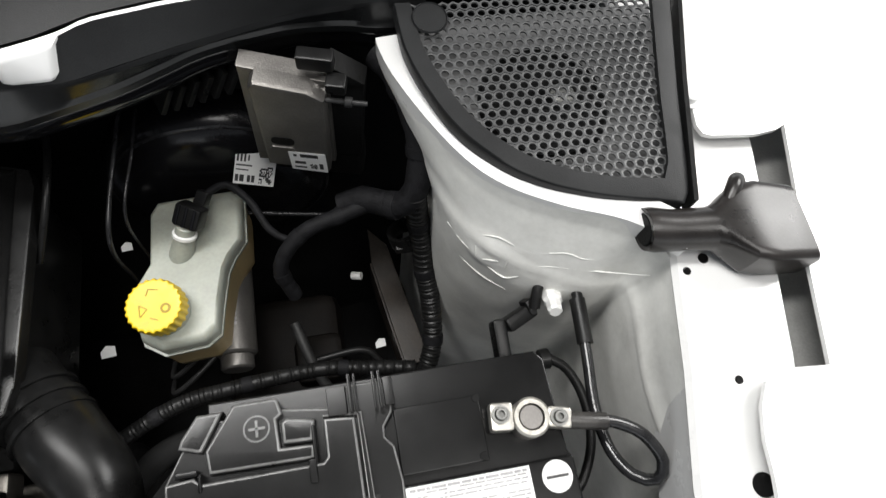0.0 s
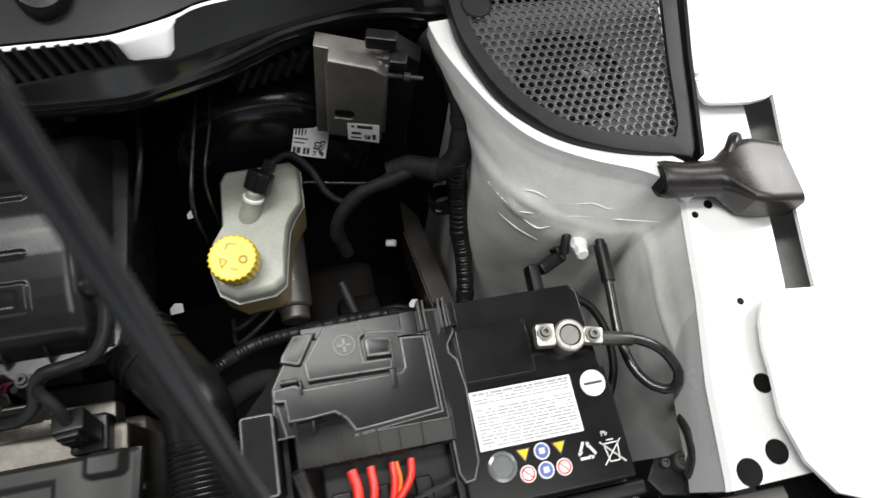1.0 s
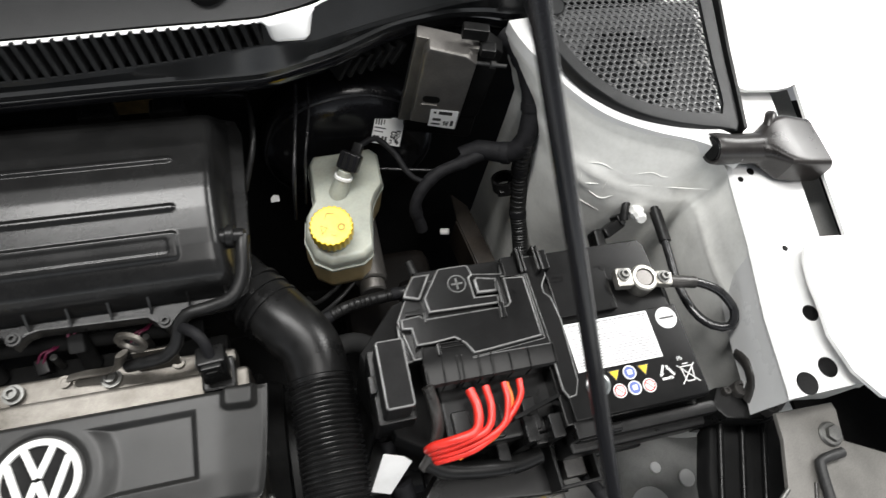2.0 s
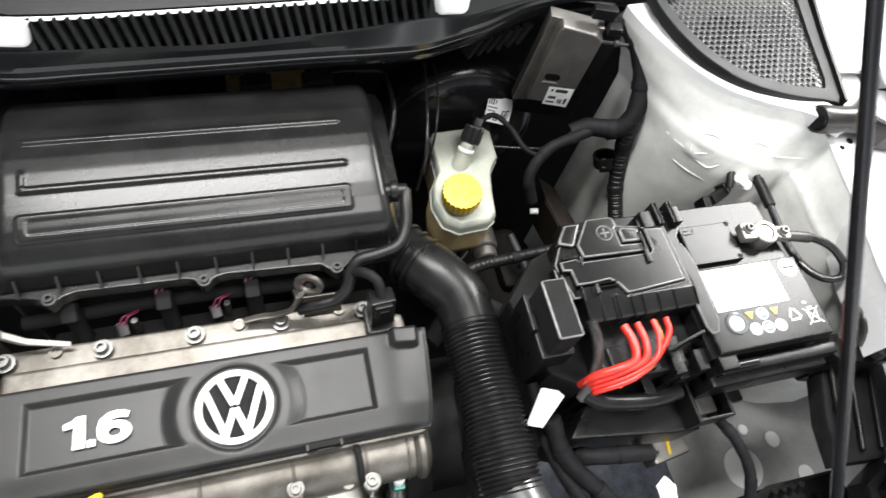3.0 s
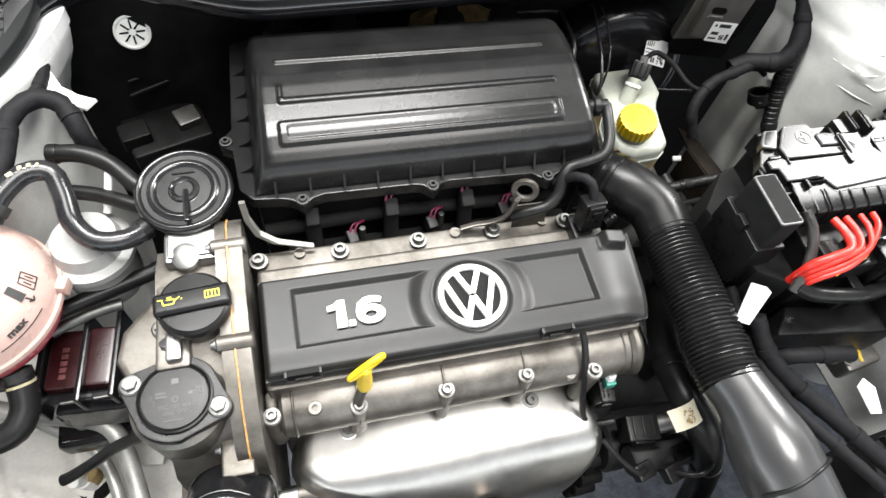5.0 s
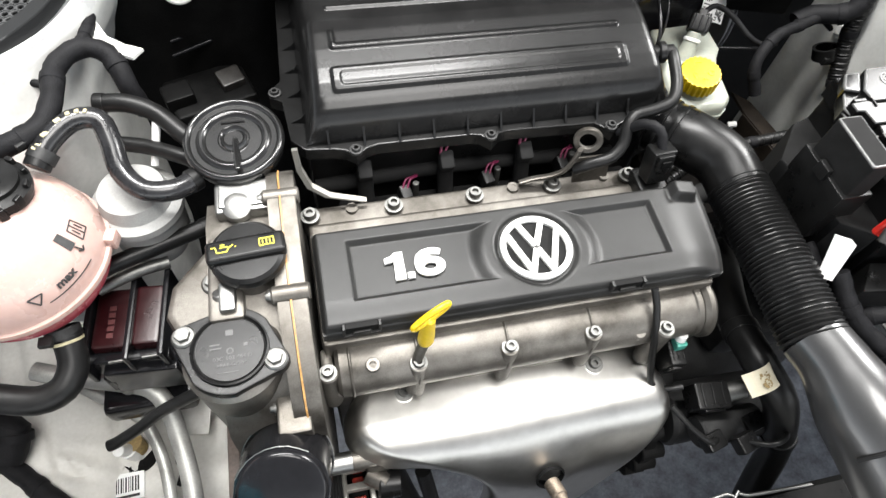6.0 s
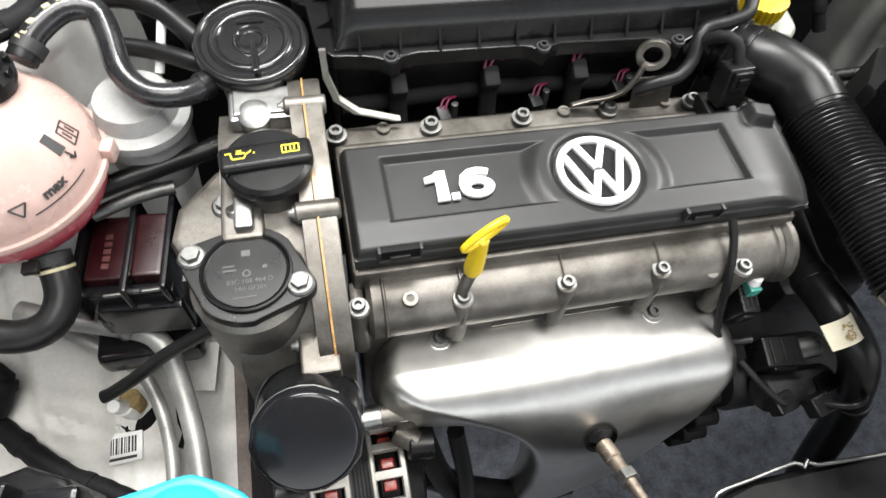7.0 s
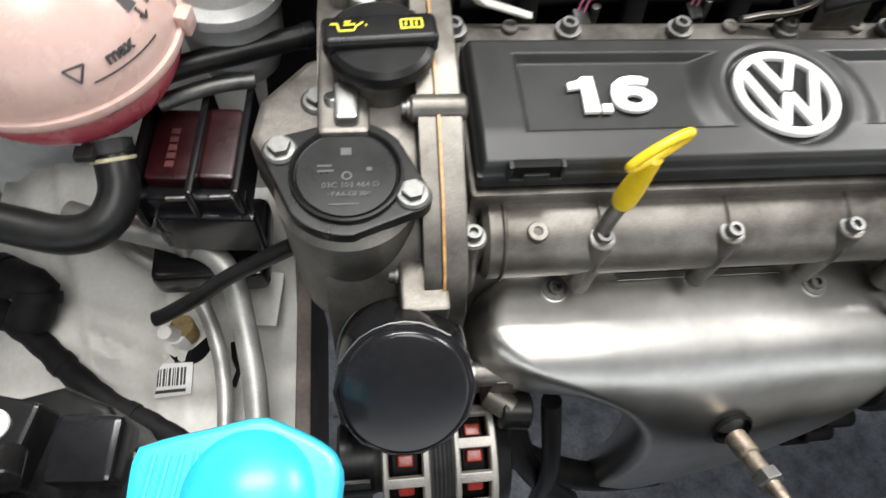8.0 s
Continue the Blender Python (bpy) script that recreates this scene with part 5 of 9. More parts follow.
rod(bm, (-0.760, -0.185, 0.555), (-0.720, -0.185, 0.555), 0.030, n=32)
pulley = part("pulley", bm, DARK_METAL, alt)
bm = bmesh.new()
for k in range(5):
    rod(bm, (-0.756 + k * 0.0055, -0.185, 0.555), (-0.7535 + k * 0.0055, -0.185, 0.555), 0.0315, n=32)
part("pulley_rib", bm, BLACK_PLASTIC, pulley)
bm = bmesh.new()
box(bm, (-0.745, -0.158, 0.60), (0.024, 0.004, 0.12), 0.001, pose(0, 0, 0, 14))
box(bm, (-0.745, -0.216, 0.50), (0.024, 0.004, 0.18), 0.001, pose(0, 0, 0, -4))
solo("drive_belt", bm, RUBBER, "black ribbed drive belt beside the alternator", "belt")

# round breather valve
valve = thing("breather_valve", "black round breather valve with hose stub", "valve", (-0.719, 0.122, 0.82))
vm = (-0.02, -0.10, 1)
bm = bmesh.new()
lathe(bm, (-0.719, 0.120, 0.852), vm, [(0.036, -0.022), (0.042, -0.018), (0.0455, -0.006), (0.0468, 0.0), (0.0465, 0.0030), (0.0450, 0.0052), (0.0430, 0.0060), (0.0410, 0.0050), (0.0395, 0.0028), (0.0350, 0.0026), (0.0335, 0.0045), (0.0315, 0.0058), (0.0290, 0.0058), (0.0270, 0.0045), (0.0255, 0.0026), (0.0150, 0.0026), (0.0138, 0.0055), (0.0118, 0.0075), (0.0098, 0.0065), (0.0085, 0.0040), (0, 0.004)], 64)
part("body", bm, VALVE_PLASTIC, valve, sharp=50)
bm = bmesh.new()
box(bm, (-0.717, 0.099, 0.857), (0.0055, 0.040, 0.004), 0.0015, pose(0, 0, 0, -4, 0, 2))
part("spine", bm, VALVE_PLASTIC, valve)
bm = bmesh.new()
bars(bm, [(-0.011, 0.011, 0.018, 0.0195)], pose(-0.719, 0.120, 0.8558, 5))
part("marks", bm, BOX_PLASTIC, valve)
bm = bmesh.new()
rod(bm, (-0.719, 0.120, 0.78), (-0.719, 0.120, 0.84), 0.03, 0.034, 30)
part("stem", bm, BLACK_PLASTIC, valve)

# lifting eyes and steel straps behind the head
eye = thing("lifting_eye", "zinc-plated steel lifting eye bracket on the head", "bracket", (-0.39, 0.055, 0.80))
bm = bmesh.new()
annulus(bm, (-0.374, 0.077, 0.846), (-0.35, -0.90, 0.22), 0.0085, 0.0148, 0.0042, 36)
tube(bm, [(-0.384, 0.068, 0.842), (-0.389, 0.065, 0.829), (-0.396, 0.064, 0.816), (-0.410, 0.065, 0.808), (-0.426, 0.067, 0.804), (-0.442, 0.067, 0.800)], 0.0068, 16, 0.003, flat=0.38)
box(bm, (-0.362, 0.070, 0.806), (0.040, 0.003, 0.030), 0.001, pose(0, 0, 0, -20))
part("plate", bm, CAST, eye)
eye2 = thing("lifting_bracket", "bent zinc-plated steel strap bracket", "bracket", (-0.64, 0.072, 0.80))
bm = bmesh.new()
loft(bm, [[(x - 0.0026, y0, z), (x + 0.0026, y0, z), (x + 0.0026, y1, z2), (x - 0.0026, y1, z2)] for x, y0, y1, z, z2 in ((-0.664, 0.082, 0.087, 0.872, 0.870), (-0.663, 0.080, 0.086, 0.845, 0.845), (-0.656, 0.076, 0.082, 0.822, 0.823), (-0.640, 0.072, 0.077, 0.809, 0.811), (-0.605, 0.067, 0.071, 0.801, 0.803))])
part("strap", bm, CAST_PALE, eye2)

# camshaft sensor by the cover's corner
cs = thing("camshaft_sensor", "black camshaft sensor plug with latch", "sensor", (-0.306, 0.050, 0.80))
bm = bmesh.new()
box(bm, (-0.306, 0.045, 0.835), (0.026, 0.020, 0.040), 0.003, pose(0, 0, 0, -12, 0, 4))
box(bm, (-0.306, 0.036, 0.846), (0.018, 0.006, 0.018), 0.0015, pose(0, 0, 0, -12, 0, 4))
part("plug", bm, BLACK_PLASTIC, cs)
bm = bmesh.new()
box(bm, (-0.306, 0.034, 0.846), (0.010, 0.006, 0.008), 0.001, pose(0, 0, 0, -12, 0, 4))
part("latch", bm, FIREWALL_BLACK, cs)
bm = bmesh.new()
span(bm, -0.322, -0.290, 0.026, 0.060, 0.79, 0.812, 0.004)
part("foot", bm, BLACK_PLASTIC, cs)
bm = bmesh.new()
tube(bm, [(-0.306, 0.048, 0.853), (-0.310, 0.060, 0.868), (-0.322, 0.072, 0.866), (-0.335, 0.085, 0.84)], 0.005, 10)
part("cable", bm, TAPE, cs)

MAGENTA = material("magenta_wire", (0.13, 0.012, 0.045), 0.4, var=0.3)
# injectors and ignition plugs in the gap under the air box
for i, x in enumerate((-0.600, -0.515, -0.430)):
    inj = thing("injector", "black injector plug with magenta cable under the air box", "injector", (x, 0.098, 0.77), "injector row")
    bm = bmesh.new()
    rod(bm, (x, 0.088, 0.77), (x, 0.100, 0.812), 0.009, 0.008, 16)
    box(bm, (x, 0.096, 0.814), (0.015, 0.020, 0.016), 0.003, pose(0, 0, 0, 25))
    part("plug", bm, MATTE_BLACK, inj)
    bm = bmesh.new()
    tube(bm, [(x - 0.006, 0.100, 0.822), (x - 0.002, 0.108, 0.832), (x + 0.006, 0.106, 0.834), (x + 0.010, 0.118, 0.83)], 0.0016, 8)
    tube(bm, [(x - 0.002, 0.100, 0.820), (x + 0.004, 0.106, 0.830), (x + 0.012, 0.104, 0.828)], 0.0014, 8)
    part("wires", bm, MAGENTA, inj)
rail_f = thing("fuel_rail", "black fuel rail behind the cylinder head", "fuel rail", (-0.47, 0.09, 0.74))
bm = bmesh.new()
span(bm, -0.63, -0.30, 0.078, 0.10, 0.74, 0.765, 0.004)
part("rail", bm, MATTE_BLACK, rail_f)
bm = bmesh.new()
tube(bm, [(-0.65, 0.105, 0.785), (-0.5, 0.108, 0.79), (-0.32, 0.105, 0.785)], 0.008, 12)
part("feed_pipe", bm, MATTE_BLACK, rail_f)
for x, y, z in ((-0.56, 0.084, 0.782), (-0.47, 0.088, 0.785), (-0.385, 0.092, 0.79)):
    plug_i = thing("coil_plug", "small black ignition plug with magenta wires", "plug", (x, y, z - 0.02), "ignition plugs")
    bm = bmesh.new()
    box(bm, (x, y, z), (0.012, 0.016, 0.018), 0.002, pose(0, 0, 0, 18, 0, 12))
    part("housing", bm, BLACK_PLASTIC, plug_i)
    bm = bmesh.new()
    rod(bm, (x + 0.012, y + 0.002, z - 0.012), (x + 0.012, y + 0.004, z + 0.012), 0.0035, n=14)
    part("pin", bm, STEEL, plug_i)
    for k in range(2):
        bm = bmesh.new()
        tube(bm, [(x - 0.003 + 0.005 * k, y, z + 0.008), (x + 0.002 + 0.005 * k, y + 0.008, z + 0.014), (x + 0.010 + 0.004 * k, y + 0.012, z + 0.012), (x + 0.016, y + 0.020, z + 0.006)], 0.0012, 14, 0.003)
        part("wire", bm, MAGENTA, plug_i)

# ---- air filter box
air = thing("air_filter_box", "black ribbed plastic air filter box over the engine", "air filter box", (-0.465, 0.21, 0.70))
flange = [(-0.668, 0.118), (-0.655, 0.104), (-0.628, 0.101), (-0.617, 0.098), (-0.607, 0.089), (-0.596, 0.098), (-0.585, 0.101), (-0.49, 0.100), (-0.482, 0.098), (-0.472, 0.088), (-0.462, 0.098), (-0.452, 0.100), (-0.36, 0.097), (-0.354, 0.092), (-0.344, 0.083), (-0.334, 0.092), (-0.325, 0.096), (-0.285, 0.098), (-0.268, 0.108), (-0.262, 0.13), (-0.257, 0.30), (-0.262, 0.318), (-0.30, 0.330), (-0.64, 0.345), (-0.668, 0.332), (-0.672, 0.20), (-0.684, 0.187), (-0.684, 0.177), (-0.672, 0.170)]
bm = bmesh.new()
prism(bm, flange, 0.832, 0.846, None, 0.002)
part("flange", bm, BOX_PLASTIC, air)
bm = bmesh.new()
span(bm, -0.655, -0.275, 0.112, 0.320, 0.70, 0.834, 0.010)
part("lower_tray", bm, BLACK_PLASTIC, air)


def lid_z(x, y):
    prof = [(0.108, 0.848), (0.113, 0.866), (0.120, 0.8775), (0.130, 0.8845), (0.145, 0.8905), (0.160, 0.8945), (0.180, 0.8990), (0.20, 0.9025), (0.215, 0.9040), (0.25, 0.9030), (0.28, 0.896), (0.300, 0.884), (0.312, 0.868), (0.318, 0.848)]
    ys, zs = [p[0] for p in prof], [p[1] for p in prof]
    z = float(np.interp(y, ys, zs))
    e = min(x + 0.653, -0.272 - x)
    z = 0.848 + (z - 0.848) * (1 - (1 - min(1.0, max(0.0, e) / 0.022)) ** 2.6)
    for ya, yb in ((0.232, 0.236), (0.180, 0.184)):
        d = in_rect(x, y, -0.617, -0.322, ya, yb, 0.002)
        z += 0.0022 * step(0.0028, -0.001, d)
    for xa, ya, yb in ((-0.617, 0.184, 0.200),):
        z += 0.0015 * step(0.0025, -0.001, in_rect(x, y, xa, xa + 0.003, ya, yb, 0.001))
    d = in_rect(x, y, -0.620, -0.322, 0.135, 0.158, 0.003)
    z += 0.0026 * step(0.0026, -0.0014, d)
    d = in_rect(x, y, -0.612, -0.330, 0.1405, 0.1525, 0.003)
    z -= 0.0008 * step(0.002, -0.001, d)
    return z


bm = bmesh.new()
relief_on(bm, stations(-0.653, -0.272, 0.004, (-0.653, -0.272, -0.617, -0.322, -0.620, -0.612, -0.330), 0.005, 0.0009), stations(0.108, 0.318, 0.0022, (0.232, 0.236, 0.180, 0.184, 0.135, 0.158, 0.1405, 0.1525, 0.108), 0.0036, 0.0007), lid_z, 0.846)
part("lid", bm, BOX_PLASTIC, air, sharp=60)
for i in range(11):
    x = -0.632 + i * 0.0345
    bm = bmesh.new()
    prism(bm, [(0.1005, 0.846), (0.1145, 0.846), (0.1165, 0.868), (0.112, 0.862)], x - 0.0011, x + 0.0011, across)
    part("fin", bm, BOX_PLASTIC, air)
for i in range(5):
    y = 0.14 + i * 0.035
    bm = bmesh.new()
    prism(bm, [(-0.667, 0.8455), (-0.648, 0.8455), (-0.648, 0.862), (-0.655, 0.852)], y - 0.0007, y + 0.0007, Matrix(((1, 0, 0, 0), (0, 0, 1, 0), (0, 1, 0, 0), (0, 0, 0, 1))))
    part("fin", bm, BOX_PLASTIC, air)
for x, y in ((-0.607, 0.0965), (-0.472, 0.0955), (-0.344, 0.0905), (-0.678, 0.182)):
    shared("screw", DARK_SOCKET, air, pose(x, y, 0.846))
for x in (-0.60, -0.53, -0.40, -0.33):
    bm = bmesh.new()
    span(bm, x - 0.018, x + 0.018, 0.322, 0.342, 0.842, 0.866, 0.003)
    span(bm, x - 0.013, x + 0.013, 0.326, 0.352, 0.860, 0.868, 0.002)
    part("rear_clip", bm, BLACK_PLASTIC, air)
bm = bmesh.new()
tube(bm, [(-0.262, 0.24, 0.82), (-0.246, 0.285, 0.848), (-0.246, 0.335, 0.852), (-0.256, 0.350, 0.852), (-0.32, 0.358, 0.845)], 0.0032, 12)
part("rear_channel", bm, BLACK_PLASTIC, air)
bm = bmesh.new()
rod(bm, (-0.300, 0.156, 0.878), (-0.262, 0.152, 0.882), 0.0085, 0.0075, 20)
rod(bm, (-0.279, 0.154, 0.880), (-0.271, 0.153, 0.881), 0.0115, n=20)
part("hose_stub", bm, BLACK_PLASTIC, air)
bm = bmesh.new()
tube(bm, [(-0.264, 0.152, 0.882), (-0.266, 0.140, 0.881), (-0.270, 0.114, 0.872), (-0.281, 0.097, 0.866), (-0.302, 0.092, 0.862), (-0.323, 0.089, 0.860), (-0.332, 0.080, 0.852), (-0.336, 0.070, 0.842), (-0.348, 0.062, 0.832), (-0.368, 0.061, 0.826), (-0.386, 0.064, 0.815)], 0.0062, 14)
solo("vacuum_hose", bm, RUBBER, "bent black vacuum hose from the air box", "hose")
bm = bmesh.new()
prism(bm, [(-0.06, -0.02), (0.05, -0.02), (0.06, 0.005), (0.03, 0.022), (-0.03, 0.024), (-0.058, 0.008)], 0, 0.016, Matrix.Translation((-0.377, 0.398, 0.812)) @ pose(0, 0, 0, 90), 0.004)
solo("foam_pad", bm, OCHRE, "ochre foam pad on the firewall behind the box", "foam pad")

# ---- intake duct with bellows
duct = thing("intake_duct", "black plastic intake duct with ribbed bellows", "intake duct", (-0.21, -0.05, 0.76))
bm = bmesh.new()
tube(bm, [(-0.285, 0.150, 0.800), (-0.262, 0.118, 0.806), (-0.236, 0.082, 0.812), (-0.216, 0.052, 0.812), (-0.211, 0.018, 0.806)], 0.0305, 30, swell=lambda s, w: 1.0 + 0.06 * math.exp(-((s - 0.5 * w) / 0.03) ** 2))
part("elbow", bm, BLACK_PLASTIC, duct)
bm = bmesh.new()
for k in range(3):
    p = Vector((-0.266, 0.122, 0.805)) + Vector((0.0085, -0.0118, 0.002)) * k
    lathe(bm, p, (0.58, -0.81, 0.14), [(0.0300, -0.002), (0.0345, -0.002), (0.0345, 0.002), (0.0300, 0.002)], 36)
part("clamp_ring", bm, BLACK_PLASTIC, duct)
bm = bmesh.new()
tube(bm, [(-0.211, 0.020, 0.806), (-0.2095, -0.07, 0.801), (-0.2095, -0.156, 0.795)], 0.0280, 34, 0.00068, swell=lambda s, w: 1.0 + 0.15 * (1 - abs(math.sin(math.pi * s / 0.0048)) ** 1.6))
part("bellows", bm, BELLOWS, duct, "black ribbed bellows")
bm = bmesh.new()
tube(bm, [(-0.2095, -0.150, 0.795), (-0.2035, -0.175, 0.795), (-0.197, -0.205, 0.790), (-0.186, -0.245, 0.777), (-0.172, -0.290, 0.758), (-0.160, -0.325, 0.742)], 0.0305, 40, swell=lambda s, w: 1.0 + 0.36 * step(0.015, 0.085, s))
part("snout", bm, SNOUT_PLASTIC, duct)
bm = bmesh.new()
tube(bm, [(-0.226, -0.262, 0.790), (-0.205, -0.262, 0.809), (-0.180, -0.254, 0.8165), (-0.155, -0.246, 0.806), (-0.142, -0.243, 0.788)], 0.0022, 8)
part("mould_seam", bm, BLACK_PLASTIC, duct)

# ---- battery and fuse carrier
bat = thing("car_battery", "black car battery with white label in its tray", "battery", (0.03, 0.0, 0.70))
bm = bmesh.new()
span(bm, -0.110, 0.136, -0.0825, 0.082, 0.705, 0.868, 0.004)
part("case", bm, BLACK_PLASTIC, bat)
bm = bmesh.new()
prism(bm, [(-0.006, -0.085), (0.138, -0.085), (0.138, 0.006), (0.136, 0.010), (0.134, 0.077), (0.128, 0.084), (-0.112, 0.084), (-0.112, -0.028), (-0.006, -0.028)], 0.866, 0.8905, None, 0.002)
span(bm, 0.000, 0.137, -0.084, 0.006, 0.8895, 0.8985, 0.002)
span(bm, 0.016, 0.078, 0.012, 0.058, 0.8895, 0.8975, 0.0012)
lid_b = part("lid", bm, FUSE_PLASTIC, bat)
bm = bmesh.new()
span(bm, 0.0165, 0.1035, -0.0425, 0.0040, 0.8985, 0.8990)
label = part("label", bm, PAPER, bat, "white printed warning label")
bm = bmesh.new()
rng = random.Random(4)
rowsb = []
for r in range(17):
    y1 = 0.0025 - 0.0026 * r
    x = 0.019
    while x < 0.100:
        w = rng.uniform(0.002, 0.011)
        if r in (4,) or rng.random() < 0.1:
            x += w + 0.001
            continue
        rowsb.append((x, min(x + w, 0.1015), y1 - (0.0013 if r else 0.0020), y1))
        x += w + 0.0009
bars(bm, [(a, b, c, d) for a, b, c, d in rowsb], pose(0, 0, 0.8990), 0.0002)
part("fine_print", bm, material("faded_print", (0.32, 0.32, 0.32), 0.5, var=0.2), label)
bm = bmesh.new()
lathe(bm, (0.122, -0.0065, 0.8985), (0, 0, 1), [(0, 0.0006), (0.0108, 0.0006), (0.0110, 0)], 32)
disc = part("minus_disc", bm, PAPER, bat, "white minus sign disc")
bm = bmesh.new()
bars(bm, [(-0.008, 0.008, -0.001, 0.001)], pose(0.122, -0.0065, 0.8991, 0, 0, 0))
part("minus_bar", bm, INK, disc)
bm = bmesh.new()
lathe(bm, (0.031, -0.0565, 0.8985), (0, 0, 1), [(0, 0.0012), (0.008, 0.0012), (0.009, 0.0024), (0.0115, 0.0018), (0.012, 0)], 32)
part("indicator_eye", bm, material("grey_lens", (0.12, 0.13, 0.13), 0.12, var=0.2, coat=0.5), bat, "grey round indicator window")
for k, x in enumerate((0.050, 0.080)):
    bm = bmesh.new()
    prism(bm, [(x - 0.0062, -0.0462), (x, -0.0568), (x + 0.0062, -0.0462)], 0.8985, 0.8989)
    t3 = part("warning_triangle", bm, INK, bat)
    bm = bmesh.new()
    prism(bm, [(x - 0.0047, -0.0470), (x, -0.0552), (x + 0.0047, -0.0470)], 0.8989, 0.8992)
    part("warning_field", bm, YELLOW, t3)
for x, y, mt, ring in ((0.065, -0.051, BLUE_PRINT, True), (0.050, -0.0655, PAPER, False), (0.065, -0.0655, BLUE_PRINT, True), (0.080, -0.066, PAPER, False)):
    bm = bmesh.new()
    lathe(bm, (x, y, 0.8985), (0, 0, 1), [(0, 0.0004), (0.0065, 0.0004), (0.0066, 0)], 26)
    c0 = part("sign_disc", bm, PAPER, bat)
    bm = bmesh.new()
    if ring:
        lathe(bm, (x, y, 0.8989), (0, 0, 1), [(0, 0.0002), (0.0054, 0.0002), (0.0055, 0)], 26)
        part("sign_field", bm, mt, c0)
        bm = bmesh.new()
        bars(bm, [(-0.0022, 0.0022, -0.002, 0.0024)], pose(x, y, 0.8991))
        part("sign_mark", bm, PAPER, c0)
    else:
        annulus(bm, (x, y, 0.8989), (0, 0, 1), 0.0044, 0.0056, 0.0003, 24)
        stroke(bm, (-0.0035, 0.0035), (0.0035, -0.0035), 0.001, 0, 0.0003, pose(x, y, 0.8989))
        part("sign_field", bm, RED_PRINT, c0)
bm = bmesh.new()
rm = pose(0.101, -0.0585, 0.8985)
for k in range(3):
    a, b = (Vector((0.0095 * math.cos(radians(90 + 120 * q)), 0.0095 * math.sin(radians(90 + 120 * q)))) for q in (k, k + 1))
    stroke(bm, a.lerp(b, 0.12), a.lerp(b, 0.62), 0.0021, 0, 0.0003, rm)
    stroke(bm, a.lerp(b, 0.64) * 1.22, a.lerp(b, 0.82), 0.0012, 0.0001, 0.0004, rm)
    stroke(bm, a.lerp(b, 0.64) * 0.70, a.lerp(b, 0.82), 0.0012, 0.0001, 0.0004, rm)
part("recycling_mark", bm, PALE_INK, bat)
bm = bmesh.new()
rm = pose(0.1225, -0.0615, 0.8985)
for a, b in (((-0.006, 0.006), (-0.004, -0.008)), ((0.006, 0.006), (0.004, -0.008)), ((-0.007, 0.006), (0.007, 0.006)), ((-0.004, -0.008), (0.004, -0.008)), ((-0.009, 0.008), (0.009, -0.010)), ((0.009, 0.008), (-0.009, -0.010)), ((-0.003, 0.0085), (0.003, 0.0085))):
    stroke(bm, a, b, 0.0009, 0, 0.0003, rm)
part("bin_mark", bm, PALE_INK, bat)
part("lead_mark", words("Pb", 0.0055, pose(0.119, -0.0475, 0.8987, 0, 0, 0), 0.0002), PALE_INK, bat)
for x, y in ((0.076, 0.0555), (0.074, 0.0155)):
    bm = bmesh.new()
    lathe(bm, (x, y, 0.8976), (0, 0, 1), [(0, 0.0003), (0.0028, 0.0003), (0.0030, 0)], 16)
    part("rivet_hole", bm, FIREWALL_BLACK, bat)
bm = bmesh.new()
for a, b in (((0.018, 0.049), (0.031, 0.049)), ((0.031, 0.049), (0.032, 0.054)), ((0.020, 0.053), (0.027, 0.0535))):
    stroke(bm, a, b, 0.0012, 0, 0.0012, pose(0, 0, 0.8974))
part("lid_rib", bm, FUSE_PLASTIC, bat)

clamp = thing("battery_clamp", "grey lead battery terminal clamp with bolts", "terminal clamp", (0.110, 0.036, 0.90))
bm = bmesh.new()
lathe(bm, (0.111, 0.035, 0.890), (0, 0, 1), [(0.0092, 0.0), (0.0140, 0.0), (0.0140, 0.017), (0.0125, 0.0185), (0.0095, 0.0185), (0.0092, 0.016)], 30)
box(bm, (0.090, 0.0385, 0.903), (0.017, 0.020, 0.012), 0.0025, pose(0, 0, 0, 0, 0, -6))
box(bm, (0.131, 0.0315, 0.903), (0.018, 0.015, 0.011), 0.0025, pose(0, 0, 0, 0, 0, -14))
part("band", bm, LEAD, clamp)
bm = bmesh.new()
lathe(bm, (0.111, 0.035, 0.890), (0, 0, 1), [(0.009, 0), (0.0086, 0.0165), (0.008, 0.0172), (0, 0.0174)], 28)
part("post", bm, material("grey_post", (0.2, 0.19, 0.18), 0.45, metal=0.6), clamp)
shared("bolt", SMALL_SOCKET, clamp, pose(0.089, 0.040, 0.909))
shared("bolt", SMALL_SOCKET, clamp, pose(0.130, 0.0315, 0.9085))

earth = thing("earth_cable", "thick black earth cable from the terminal", "cable", (0.17, 0.03, 0.87))
bm = bmesh.new()
tube(bm, [(0.137, 0.029, 0.902), (0.152, 0.026, 0.902), (0.172, 0.022, 0.900), (0.192, 0.010, 0.897), (0.2045, -0.010, 0.889), (0.200, -0.022, 0.880), (0.186, -0.016, 0.872), (0.176, 0.004, 0.866), (0.174, 0.036, 0.862), (0.178, 0.072, 0.862), (0.1805, 0.095, 0.862), (0.183, 0.120, 0.862)], 0.0046, 14)
part("core", bm, COATED_CABLE, earth)
bm = bmesh.new()
tube(bm, [(0.1385, 0.0288, 0.902), (0.152, 0.026, 0.902), (0.166, 0.0235, 0.9005)], 0.0062, 16)
part("crimp_sleeve", bm, RUBBER_GREY, earth)
bm = bmesh.new()
